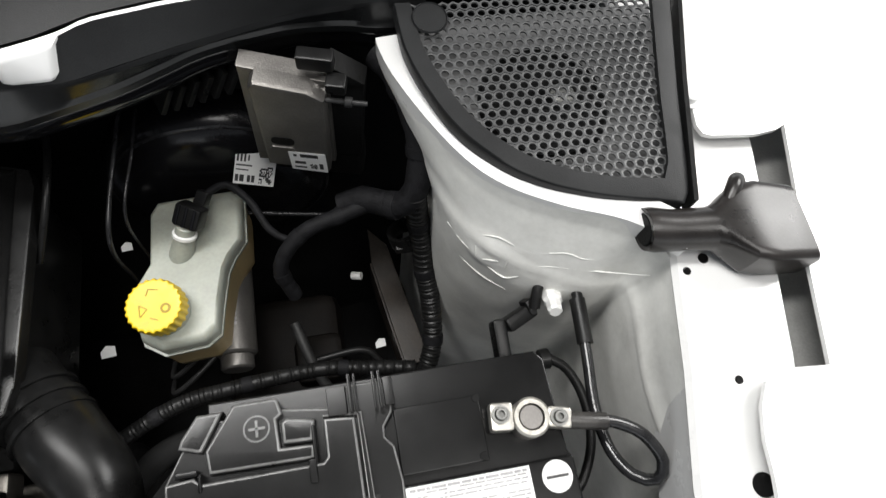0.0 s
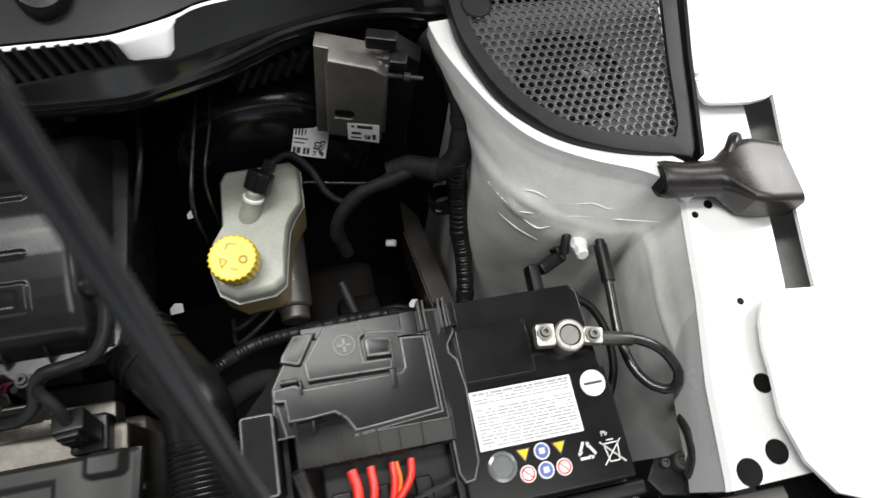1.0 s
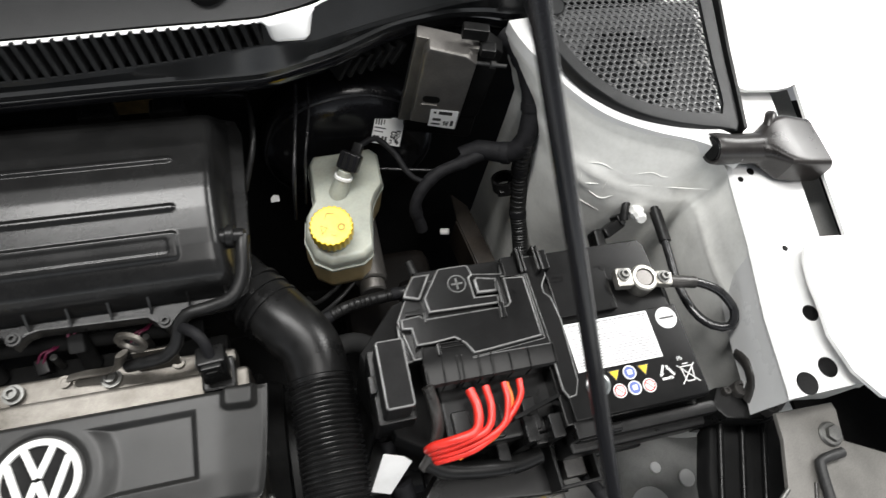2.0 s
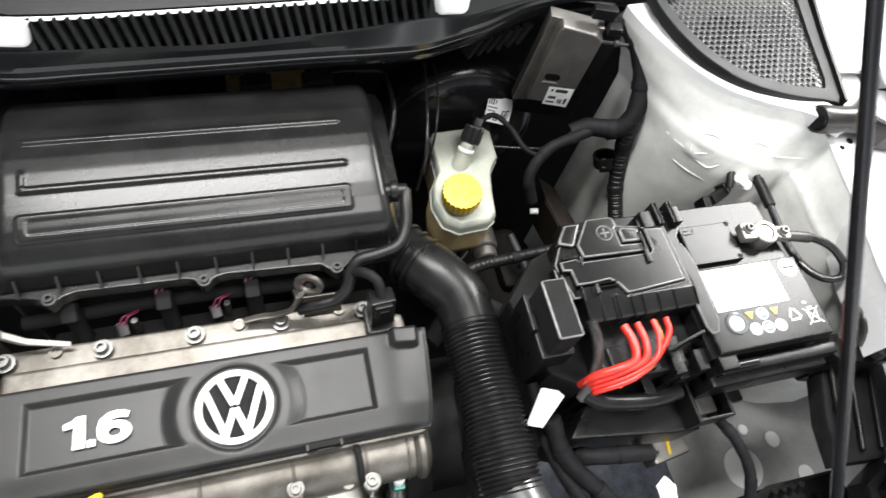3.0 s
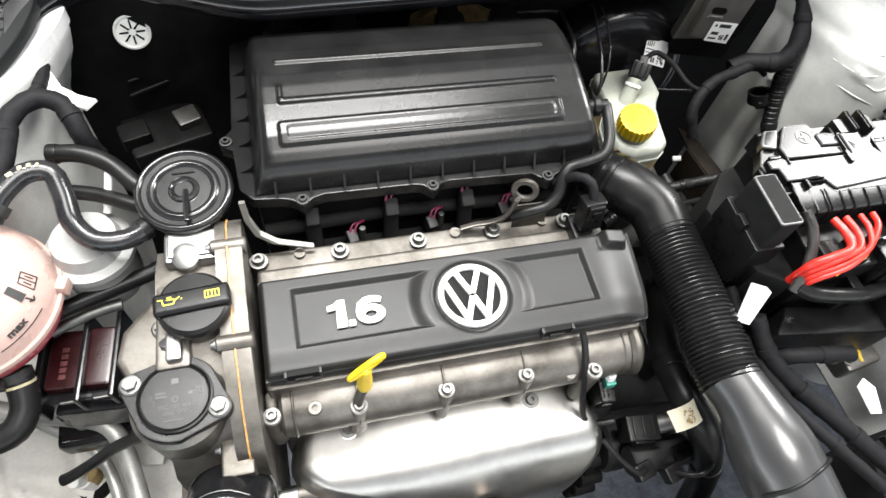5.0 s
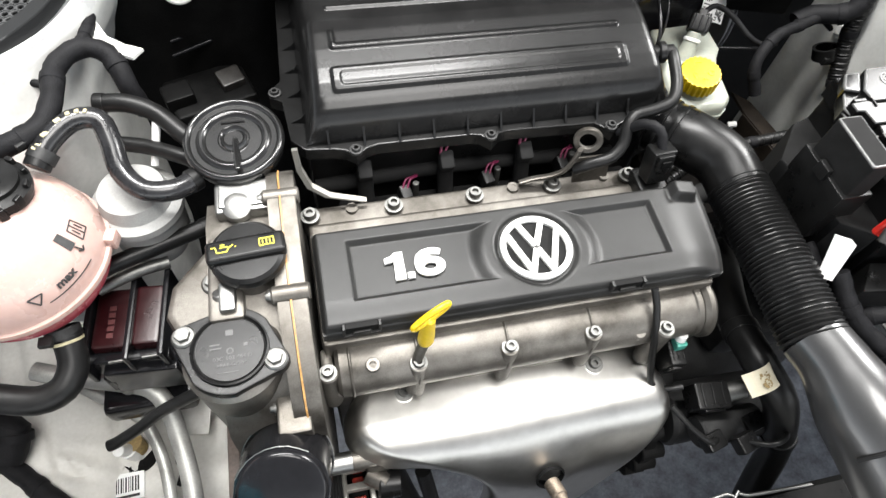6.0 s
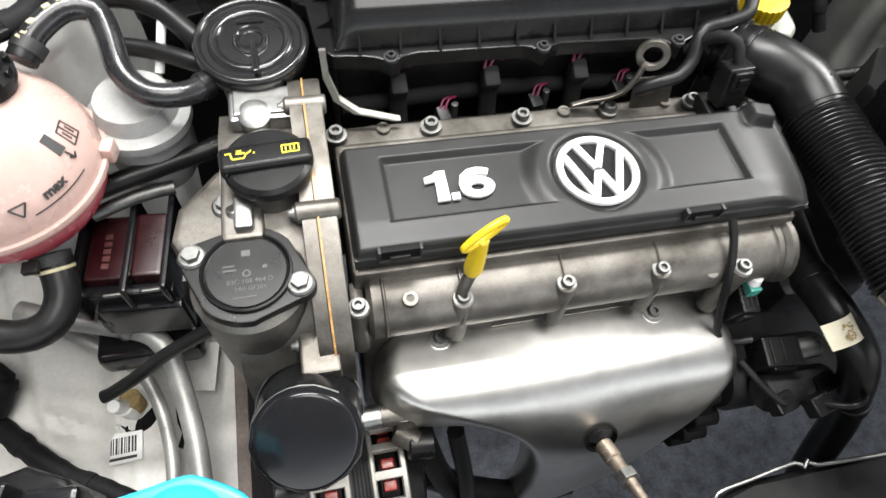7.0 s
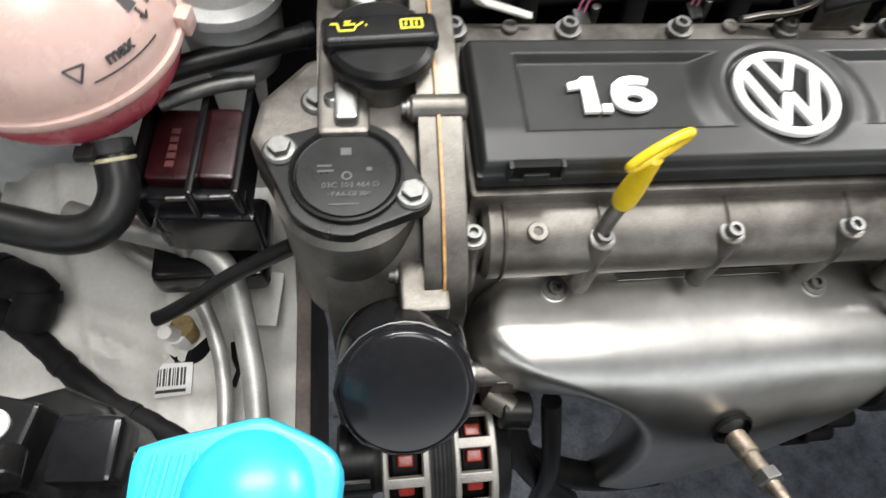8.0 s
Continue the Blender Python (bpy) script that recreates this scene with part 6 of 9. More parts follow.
tube(bm, [(0.180, 0.088, 0.862), (0.1815, 0.105, 0.862), (0.183, 0.126, 0.862)], 0.0066, 14)
part("heat_shrink", bm, RUBBER, earth)
bm = bmesh.new()
tube(bm, [(0.183, 0.118, 0.862), (0.184, 0.130, 0.862), (0.182, 0.142, 0.862), (0.173, 0.1485, 0.862), (0.161, 0.1475, 0.861), (0.153, 0.141, 0.858), (0.149, 0.127, 0.850)], 0.0046, 12)
part("eyelet_boot", bm, RUBBER, earth)
nut = thing("earth_nut", "white plastic earth stud cap on the wing", "stud cap", (0.154, 0.130, 0.85))
bm = bmesh.new()
lathe(bm, (0.1655, 0.139, 0.852), (-0.15, -0.75, 0.45), [(0.0115, -0.004), (0.0115, 0.002), (0.0085, 0.003), (0.0085, 0.012), (0.0065, 0.015), (0.0065, 0.024), (0.005, 0.026), (0, 0.026)], 8)
part("cap", bm, WHITE_PLASTIC, nut, sharp=20)

# connector and thin lead behind the battery
plug = thing("sensor_plug", "black cable connector clipped to the wing panel", "connector", (0.13, 0.11, 0.82))
bm = bmesh.new()
box(bm, (0.137, 0.124, 0.838), (0.030, 0.013, 0.016), 0.003, pose(0, 0, 0, 20, 0, 25))
box(bm, (0.118, 0.108, 0.830), (0.012, 0.036, 0.022), 0.003, pose(0, 0, 0, 10, 0, 0))
box(bm, (0.146, 0.132, 0.842), (0.008, 0.012, 0.016), 0.002, pose(0, 0, 0, 20, 0, 25))
part("housing", bm, BLACK_PLASTIC, plug)
bm = bmesh.new()
rod(bm, (0.112, 0.089, 0.820), (0.150, 0.088, 0.820), 0.0065, n=16)
rod(bm, (0.150, 0.088, 0.820), (0.160, 0.088, 0.820), 0.009, n=16)
part("round_plug", bm, BLACK_PLASTIC, plug)
bm = bmesh.new()
tube(bm, [(0.160, 0.088, 0.820), (0.174, 0.076, 0.818), (0.183, 0.050, 0.815), (0.182, 0.015, 0.81), (0.168, -0.015, 0.805), (0.150, -0.03, 0.80)], 0.0042, 12)
part("lead", bm, RUBBER, plug)
bm = bmesh.new()
rod(bm, (0.1475, 0.129, 0.843), (0.1475, 0.124, 0.850), 0.003, n=10)
part("pin", bm, DARK_METAL, plug)

# fuse carrier over the plus pole
fuse = thing("fuse_carrier", "black plastic fuse carrier cover over the battery", "fuse box", (-0.06, 0.02, 0.89))


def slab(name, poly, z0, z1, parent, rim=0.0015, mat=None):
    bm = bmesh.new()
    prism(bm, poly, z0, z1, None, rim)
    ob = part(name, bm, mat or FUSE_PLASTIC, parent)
    # rims in a paler grey: edge glints put into the colour
    ob.data.materials.append(GLINT_GREY)
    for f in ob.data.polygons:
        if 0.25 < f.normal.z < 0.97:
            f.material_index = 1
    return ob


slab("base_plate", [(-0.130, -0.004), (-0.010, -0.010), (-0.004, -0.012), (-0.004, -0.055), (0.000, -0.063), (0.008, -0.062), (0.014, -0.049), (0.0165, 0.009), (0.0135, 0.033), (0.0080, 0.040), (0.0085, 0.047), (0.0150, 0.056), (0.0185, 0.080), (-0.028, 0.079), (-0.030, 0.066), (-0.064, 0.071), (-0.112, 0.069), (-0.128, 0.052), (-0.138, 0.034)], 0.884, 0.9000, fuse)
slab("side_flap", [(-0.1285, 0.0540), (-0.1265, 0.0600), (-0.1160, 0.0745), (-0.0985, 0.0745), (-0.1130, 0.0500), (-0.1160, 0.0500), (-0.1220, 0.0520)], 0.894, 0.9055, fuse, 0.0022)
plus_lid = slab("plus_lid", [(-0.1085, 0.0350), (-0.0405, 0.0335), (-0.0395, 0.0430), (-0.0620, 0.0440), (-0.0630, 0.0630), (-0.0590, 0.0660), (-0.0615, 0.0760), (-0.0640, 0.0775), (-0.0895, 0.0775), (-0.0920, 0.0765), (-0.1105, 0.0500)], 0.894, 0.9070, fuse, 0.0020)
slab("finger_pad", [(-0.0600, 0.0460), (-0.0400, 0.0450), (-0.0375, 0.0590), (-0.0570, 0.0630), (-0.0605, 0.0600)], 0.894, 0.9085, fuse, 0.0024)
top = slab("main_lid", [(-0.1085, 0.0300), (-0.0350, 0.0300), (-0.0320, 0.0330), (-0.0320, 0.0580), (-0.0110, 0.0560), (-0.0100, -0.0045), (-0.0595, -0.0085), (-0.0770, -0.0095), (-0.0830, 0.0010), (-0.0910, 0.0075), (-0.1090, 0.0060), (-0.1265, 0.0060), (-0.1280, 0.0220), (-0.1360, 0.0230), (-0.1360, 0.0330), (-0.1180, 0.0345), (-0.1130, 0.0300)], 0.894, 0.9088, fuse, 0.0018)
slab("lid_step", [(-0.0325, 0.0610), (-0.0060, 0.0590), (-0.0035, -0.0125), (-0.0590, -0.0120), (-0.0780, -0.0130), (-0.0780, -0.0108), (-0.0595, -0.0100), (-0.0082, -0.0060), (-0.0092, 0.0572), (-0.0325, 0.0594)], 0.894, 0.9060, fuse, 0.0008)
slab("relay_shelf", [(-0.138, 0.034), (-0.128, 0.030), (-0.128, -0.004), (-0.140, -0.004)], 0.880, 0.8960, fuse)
# sloping cable hood with its ribs
bm = bmesh.new()
prism(bm, [(-0.0305, 0.880), (-0.0305, 0.8985), (-0.0285, 0.9012), (-0.0130, 0.9050), (0.004, 0.9055), (0.004, 0.886)], -0.123, -0.0005, across)
part("hood", bm, FUSE_PLASTIC, fuse)
for x, y0, w in ((-0.1215, 0.004, 0.0012), (-0.1065, -0.001, 0.0016), (-0.0930, -0.009, 0.0012), (-0.0890, -0.009, 0.0012), (-0.0735, -0.011, 0.0018), (-0.0615, -0.012, 0.0018), (-0.0445, -0.014, 0.0008), (-0.0265, -0.013, 0.0008), (-0.0020, -0.013, 0.0012)):
    bm = bmesh.new()
    prism(bm, [(-0.0312, 0.880), (-0.0312, 0.9000), (-0.0292, 0.9027), (y0 - 0.001, 0.9066), (y0 + 0.002, 0.9060), (y0 + 0.002, 0.890)], x - w / 2, x + w / 2, across, 0.0005)
    part("rib", bm, FUSE_PLASTIC, fuse)
bm = bmesh.new()
prism(bm, [(-0.054, -0.0680), (-0.008, -0.0560), (-0.006, -0.0590), (-0.052, -0.0710)], 0.880, 0.8990, None, 0.0006)
part("front_lip", bm, FUSE_PLASTIC, fuse)
# pressed plus sign, in the same glint grey
bm = bmesh.new()
annulus(bm, (-0.0765, 0.0590, 0.9069), (0, 0, 1), 0.0078, 0.0089, 0.0008, 28)
bars(bm, [(-0.0055, 0.0055, -0.0008, 0.0008), (-0.0008, 0.0008, -0.0055, 0.0055)], pose(-0.0765, 0.0590, 0.9069), 0.0008)
part("plus_sign", bm, GLINT_GREY, plus_lid, "raised plus sign in a ring")
for x0, x1, y0, y1, z1 in ((-0.0285, -0.0150, 0.0585, 0.0785, 0.9075), (-0.0135, -0.0110, 0.0585, 0.0850, 0.9125), (-0.0095, -0.0075, 0.0585, 0.0850, 0.9125), (0.0035, 0.0058, 0.0580, 0.0845, 0.9125), (0.0075, 0.0098, 0.0580, 0.0845, 0.9125), (0.0110, 0.0180, 0.0600, 0.0800, 0.9085), (-0.0440, -0.0390, 0.0180, 0.0330, 0.9120), (-0.0405, -0.0380, 0.0300, 0.0550, 0.9110), (-0.1300, -0.1160, 0.0355, 0.0395, 0.9070), (-0.1150, -0.1125, 0.0250, 0.0360, 0.9105), (-0.1060, -0.0840, -0.0005, 0.0010, 0.9105), (-0.1060, -0.0850, 0.0035, 0.0048, 0.9105), (-0.1090, -0.1060, -0.006, 0.0050, 0.9105)):
    bm = bmesh.new()
    span(bm, x0, x1, y0, y1, 0.896, z1, 0.0008)
    part("latch", bm, FUSE_PLASTIC, fuse)
bm = bmesh.new()
stroke(bm, (-0.028, 0.046), (-0.026, 0.036), 0.0007, 0, 0.0006, pose(0, 0, 0.9090))
stroke(bm, (-0.028, 0.046), (-0.0235, 0.040), 0.0007, 0, 0.0006, pose(0, 0, 0.9090))
part("moulded_arrow", bm, FUSE_PLASTIC, top)

relay = thing("relay_box", "black upright relay box beside the battery", "relay box", (-0.147, -0.01, 0.80))
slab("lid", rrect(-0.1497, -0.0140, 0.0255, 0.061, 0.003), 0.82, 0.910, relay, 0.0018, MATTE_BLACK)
bm = bmesh.new()
span(bm, -0.167, -0.132, -0.048, 0.022, 0.80, 0.868, 0.002)
span(bm, -0.170, -0.164, -0.02, -0.004, 0.86, 0.875, 0.001)
part("socket", bm, BLACK_PLASTIC, relay)
bm = bmesh.new()
prism(bm, [(-0.170, 0.030), (-0.150, -0.055), (-0.120, -0.075), (-0.100, -0.070), (-0.100, 0.085), (-0.13, 0.075)], 0.69, 0.835, None, 0.003)
solo("battery_tray_wall", bm, MATTE_BLACK, "black plastic side wall of the battery tray", "battery tray")

for x, w in ((-0.095, 0.016), (-0.062, 0.010), (-0.030, 0.014)):
    bm = bmesh.new()
    span(bm, x - w / 2, x + w / 2, -0.080, -0.050, 0.866, 0.876, 0.002)
    part("front_clip", bm, BLACK_PLASTIC, fuse)
loom = thing("battery_cables", "bundle of red battery cables below the fuse carrier", "cable bundle", (-0.09, -0.06, 0.87))
reds = [((-0.085, -0.036, 0.891), (-0.082, -0.054, 0.892), (-0.088, -0.072, 0.893), (-0.108, -0.076, 0.890), (-0.124, -0.076, 0.880), (-0.128, -0.076, 0.866), (-0.124, -0.073, 0.84)), ((-0.070, -0.036, 0.891), (-0.070, -0.056, 0.893), (-0.078, -0.073, 0.893), (-0.102, -0.079, 0.888), (-0.122, -0.080, 0.876), (-0.126, -0.079, 0.862), (-0.122, -0.076, 0.84)), ((-0.053, -0.036, 0.892), (-0.054, -0.054, 0.893), (-0.064, -0.073, 0.890), (-0.095, -0.083, 0.884), (-0.120, -0.084, 0.872), (-0.124, -0.083, 0.858), (-0.120, -0.080, 0.84)), ((-0.038, -0.036, 0.892), (-0.042, -0.052, 0.893), (-0.062, -0.072, 0.889), (-0.090, -0.086, 0.882), (-0.118, -0.088, 0.869), (-0.122, -0.086, 0.855), (-0.118, -0.083, 0.84))]
for k, pts in enumerate(reds):
    bm = bmesh.new()
    tube(bm, pts, (0.0042, 0.0034, 0.0028, 0.0030)[k], 12, 0.004)
    part("red_cable", bm, RED_CABLE, loom)
for pts in (((-0.050, -0.036, 0.890), (-0.050, -0.056, 0.889), (-0.070, -0.079, 0.886), (-0.105, -0.090, 0.876)),):
    bm = bmesh.new()
    tube(bm, pts, 0.0020, 10, 0.004)
    part("orange_wire", bm, ORANGE_CABLE, loom, "orange wire")
bm = bmesh.new()
tube(bm, [(-0.124, -0.030, 0.905), (-0.120, -0.046, 0.897), (-0.118, -0.062, 0.880), (-0.124, -0.078, 0.862), (-0.132, -0.088, 0.846)], 0.0052, 12, 0.004)
solo("grey_conduit", bm, RUBBER_GREY, "dark grey cable sleeve along the fuse carrier", "cable")
bm = bmesh.new()
tube(bm, [(-0.142, -0.016, 0.826), (-0.156, -0.017, 0.828), (-0.164, -0.021, 0.826), (-0.158, -0.024, 0.824), (-0.142, -0.022, 0.820)], 0.0013, 14, 0.003)
tube(bm, [(-0.142, -0.020, 0.822), (-0.158, -0.022, 0.823), (-0.142, -0.026, 0.818)], 0.0010, 14, 0.003)
solo("orange_lead", bm, ORANGE_CABLE, "short orange wire loop below the relay box", "wire")
bm = bmesh.new()
prism(bm, [(-0.016, -0.022), (0.003, -0.026), (0.018, 0.012), (0.010, 0.018), (-0.010, 0.022)], 0, 0.0012, Matrix.Translation((-0.1595, -0.0825, 0.819)) @ pose(0, 0, 0, 50, 8, -8))
solo("paper_tag", bm, PAPER, "plain white paper tag on the cable sleeve", "tag")

# battery tray front: ledge, clips and open bracket
tray = thing("battery_tray", "black plastic battery tray with clip frame", "battery tray", (0.03, -0.10, 0.70))
bm = bmesh.new()
span(bm, -0.115, 0.150, -0.104, 0.090, 0.690, 0.706, 0.003)
span(bm, 0.000, 0.142, -0.108, -0.084, 0.82, 0.866, 0.004)
span(bm, 0.006, 0.150, -0.100, -0.088, 0.860, 0.880, 0.003)
part("shell", bm, BLACK_PLASTIC, tray)
bm = bmesh.new()
rod(bm, (0.004, -0.094, 0.884), (0.046, -0.094, 0.884), 0.0045, n=14)
part("lock_bar", bm, BOX_PLASTIC, tray)
bm = bmesh.new()
prism(bm, [(-0.136, -0.117), (-0.109, -0.087), (-0.047, -0.098), (0.0, -0.090), (0.012, -0.135), (-0.02, -0.133)], 0.735, 0.800, None, 0.003)
part("apron", bm, BLACK_PLASTIC, tray)
for x0, x1, y0, y1, z0, z1 in ((-0.040, -0.028, -0.090, -0.066, 0.80, 0.878), (-0.018, -0.006, -0.092, -0.070, 0.82, 0.884), (-0.028, -0.010, -0.092, -0.082, 0.835, 0.862), (-0.062, -0.050, -0.100, -0.080, 0.80, 0.846), (0.000, 0.020, -0.098, -0.080, 0.850, 0.892)):
    bm = bmesh.new()
    span(bm, x0, x1, y0, y1, z0, z1, 0.0015)
    part("clip", bm, BLACK_PLASTIC, tray)
bm = bmesh.new()
for x0, x1, y0, y1 in ((-0.006, 0.036, -0.133, -0.1295), (-0.006, 0.036, -0.093, -0.0895), (-0.007, -0.0035, -0.133, -0.0895), (0.0335, 0.037, -0.133, -0.0895)):
    span(bm, x0, x1, y0, y1, 0.800, 0.832, 0.001)
frame_p = part("socket_frame", bm, BLACK_PLASTIC, tray)
bm = bmesh.new()
span(bm, 0.008, 0.030, -0.124, -0.104, 0.79, 0.815, 0.002)
part("grey_insert", bm, RUBBER_GREY, frame_p)
bm = bmesh.new()
tube(bm, [(-0.128, -0.084, 0.850), (-0.112, -0.094, 0.846), (-0.080, -0.100, 0.842), (-0.048, -0.102, 0.838), (-0.020, -0.098, 0.835)], 0.0085, 14)
part("cable_channel", bm, BLACK_PLASTIC, tray)

# clutter under the tray: actuator, plugs, gearbox
gear = thing("gearbox", "dark cast gearbox housing below the battery", "gearbox", (-0.08, -0.05, 0.40))
bm = bmesh.new()
lathe(bm, (-0.27, -0.02, 0.48), (1, 0, 0), [(0.09, 0.0), (0.115, 0.004), (0.115, 0.02), (0.105, 0.03), (0.105, 0.10), (0.085, 0.17), (0.07, 0.25), (0, 0.26)], 36)
part("casing", bm, DARK_METAL, gear)
bm = bmesh.new()
lathe(bm, (-0.305, -0.035, 0.50), (1, 0, 0), [(0, 0.0), (0.150, 0.0), (0.156, 0.004), (0.156, 0.016), (0.148, 0.020), (0.135, 0.045), (0, 0.05)], 40)
part("bell_housing", bm, MATTE_BLACK, gear)
for k in range(7):
    a = radians(150 + 14 * k)
    bm = bmesh.new()
    rod(bm, (-0.306, -0.035 + 0.150 * math.cos(a), 0.50 + 0.150 * math.sin(a)), (-0.276, -0.035 + 0.150 * math.cos(a), 0.50 + 0.150 * math.sin(a)), 0.012, n=16)
    part("housing_lug", bm, MATTE_BLACK, gear)
starter = thing("starter_motor", "dark cylindrical starter motor beside the gearbox", "starter motor", (-0.25, -0.15, 0.55))
bm = bmesh.new()
rod(bm, (-0.285, -0.150, 0.585), (-0.150, -0.150, 0.575), 0.036, n=30)
rod(bm, (-0.270, -0.185, 0.628), (-0.190, -0.183, 0.622), 0.019, n=24)
part("body", bm, DARK_METAL, starter)
bm = bmesh.new()
for dx, dy, dz in ((0.0, 0.0, 0.0), (0.030, -0.010, 0.010), (0.055, 0.012, -0.004)):
    box(bm, (-0.262 + dx, -0.200 + dy, 0.640 + dz), (0.024, 0.020, 0.018), 0.003, pose(0, 0, 0, 12, 0, 14))
part("terminal_cover", bm, BLACK_PLASTIC, starter)
for k, pts in enumerate(([(-0.262, -0.200, 0.650), (-0.280, -0.205, 0.668), (-0.300, -0.190, 0.680), (-0.318, -0.165, 0.690)], [(-0.232, -0.210, 0.655), (-0.215, -0.220, 0.668), (-0.190, -0.215, 0.66), (-0.170, -0.20, 0.64)])):
    bm = bmesh.new()
    tube(bm, pts, 0.0032, 10)
    part("lead", bm, RUBBER, starter)
bm = bmesh.new()
box(bm, (-0.13, -0.03, 0.60), (0.12, 0.12, 0.06), 0.02)
part("selector_cover", bm, DARK_METAL, gear)
act = thing("actuator", "grey metal actuator block with yellow paint mark", "actuator", (0.01, -0.13, 0.69))
ACT = Vector((0.033, 0.024, -0.046))
bm = bmesh.new()
box(bm, ACT + Vector((-0.030, -0.160, 0.770)), (0.052, 0.036, 0.030), 0.005, pose(0, 0, 0, 0, 0, 8))
rod(bm, ACT + Vector((-0.052, -0.158, 0.775)), ACT + Vector((-0.062, -0.156, 0.775)), 0.010, n=18)
part("block", bm, MODULE_ALU, act)
bm = bmesh.new()
stroke(bm, (-0.006, -0.012), (0.002, 0.012), 0.004, 0, 0.0006, Matrix.Translation(ACT) @ pose(-0.028, -0.160, 0.7852, 0, 0, 8))
stroke(bm, (-0.008, 0.004), (0.010, 0.008), 0.003, 0, 0.0008, Matrix.Translation(ACT) @ pose(-0.028, -0.160, 0.7852, 0, 0, 8))
part("paint_mark", bm, YELLOW, act)
for x, y in ((-0.050, -0.168), (-0.010, -0.150)):
    shared("bolt", SMALL_SOCKET, act, Matrix.Translation(ACT) @ pose(x, y, 0.785))
bm = bmesh.new()
annulus(bm, (-0.045, -0.126, 0.730), (0, 0, 1), 0.002, 0.0055, 0.003, 14)
for k in range(4):
    a = radians(45 + 90 * k)
    box(bm, (-0.045 + 0.007 * math.cos(a), -0.126 + 0.007 * math.sin(a), 0.731), (0.006, 0.002, 0.002), 0.0005, pose(0, 0, 0, 0, 0, 45 + 90 * k))
solo("yellow_clip", bm, YELLOW, "small yellow star-shaped cable clip", "clip")
for pts, r, nm in (([(-0.150, -0.092, 0.80), (-0.138, -0.130, 0.775), (-0.105, -0.165, 0.752), (-0.060, -0.215, 0.735), (-0.020, -0.262, 0.72)], 0.010, "harness"), ([(-0.155, -0.05, 0.79), (-0.150, -0.12, 0.77), (-0.118, -0.180, 0.745), (-0.075, -0.235, 0.73), (-0.04, -0.28, 0.72)], 0.007, "harness"), ([(0.024, -0.112, 0.80), (0.045, -0.150, 0.80), (0.060, -0.19, 0.78), (0.062, -0.235, 0.74), (0.082, -0.285, 0.70)], 0.006, "harness"), ([(-0.140, -0.115, 0.72), (-0.112, -0.134, 0.772), (-0.075, -0.140, 0.775), (-0.040, -0.145, 0.775)], 0.009, "harness")):
    bm = bmesh.new()
    tube(bm, pts, r, 12, 0.008, swell=lambda s, w: 1 + 0.05 * math.sin(s * 240))
    har = solo("wiring_harness", bm, TAPE, "cloth-taped black wiring harness under the tray", "wiring harness", group="harness branches")
    bands(har, pts, r, (0.18, 0.47, 0.78), TAPE)
bm = bmesh.new()
prism(bm, [(-0.012, -0.020), (0.008, -0.026), (0.024, 0.006), (0.012, 0.024), (-0.008, 0.018)], 0, 0.0012, Matrix.Translation((-0.030, -0.190, 0.752)) @ pose(0, 0, 0, 10, 8, 12) @ Matrix.Diagonal((0.75, 0.8, 1, 1)))
solo("paper_tag", bm, PAPER, "crumpled white paper tag on the harness", "tag")
bm = bmesh.new()
prism(bm, [(-0.024, -0.016), (0.016, -0.026), (0.022, 0.004), (0.004, 0.012), (-0.020, 0.018)], 0, 0.0015, Matrix.Translation((-0.125, -0.190, 0.728)) @ pose(0, 0, 0, 12, 6, -14) @ Matrix.Diagonal((0.75, 0.8, 1, 1)))
solo("paper_tag", bm, PAPER, "grey-white paper tag near the gearbox", "tag")

# lower right panel with holes, lamp bracket and black post
bm = bmesh.new()
rows = [[(x, y, z) for x in np.linspace(0.085, 0.43, 24)] for y, z in ((0.0, 0.56), (-0.10, 0.575), (-0.20, 0.58), (-0.34, 0.575), (-0.60, 0.56))]
sheet(bm, rows, 0.003)
mem = solo("side_member", bm, GREY_SHADE_PAINT, "grey painted side member below the battery", "body panel", "structure")
for x, y, r in ((0.197, -0.178, 0.027), (0.262, -0.150, 0.009), (0.222, -0.128, 0.005), (0.29, -0.205, 0.010), (0.245, -0.235, 0.008)):
    bm = bmesh.new()
    lathe(bm, (x, y, 0.5795), (0, 0, 1), [(0, 0.0014), (r, 0.0014), (r + 0.002, 0.002), (r + 0.003, 0.0)], 26)
    part("white_disc", bm, WHITE_PAINT, mem, "round white disc")
post = thing("latch_post", "black plastic lamp bracket post by the rail", "bracket", (0.19, -0.11, 0.70))
bm = bmesh.new()
prism(bm, [(0.170, -0.111), (0.191, -0.096), (0.244, -0.095), (0.261, -0.113), (0.243, -0.173), (0.191, -0.209), (0.139, -0.204), (0.148, -0.159)], 0.795, 0.82, None, 0.006)
part("bracket_body", bm, MATTE_BLACK, post)
bm = bmesh.new()
prism(bm, [(0.162, -0.091), (0.174, -0.075), (0.211, -0.077), (0.221, -0.090), (0.235, -0.102), (0.229, -0.117), (0.204, -0.114), (0.172, -0.106)], 0.78, 0.855, None, 0.003)
part("upper_block", bm, BLACK_PLASTIC, post)
for c, r in (((0.196, -0.082, 0.860), 0.0085), ((0.217, -0.105, 0.865), 0.0080), ((0.181, -0.081, 0.858), 0.0045)):
    bm = bmesh.new()
    lathe(bm, c, (0, 0.1, 1), [(r, -0.012), (r, 0.001), (r * 0.85, 0.003), (r * 0.5, 0.003), (r * 0.4, 0.001), (0, 0.001)], 20)
    part("round_plug", bm, RUBBER_GREY, post, "grey round plug")
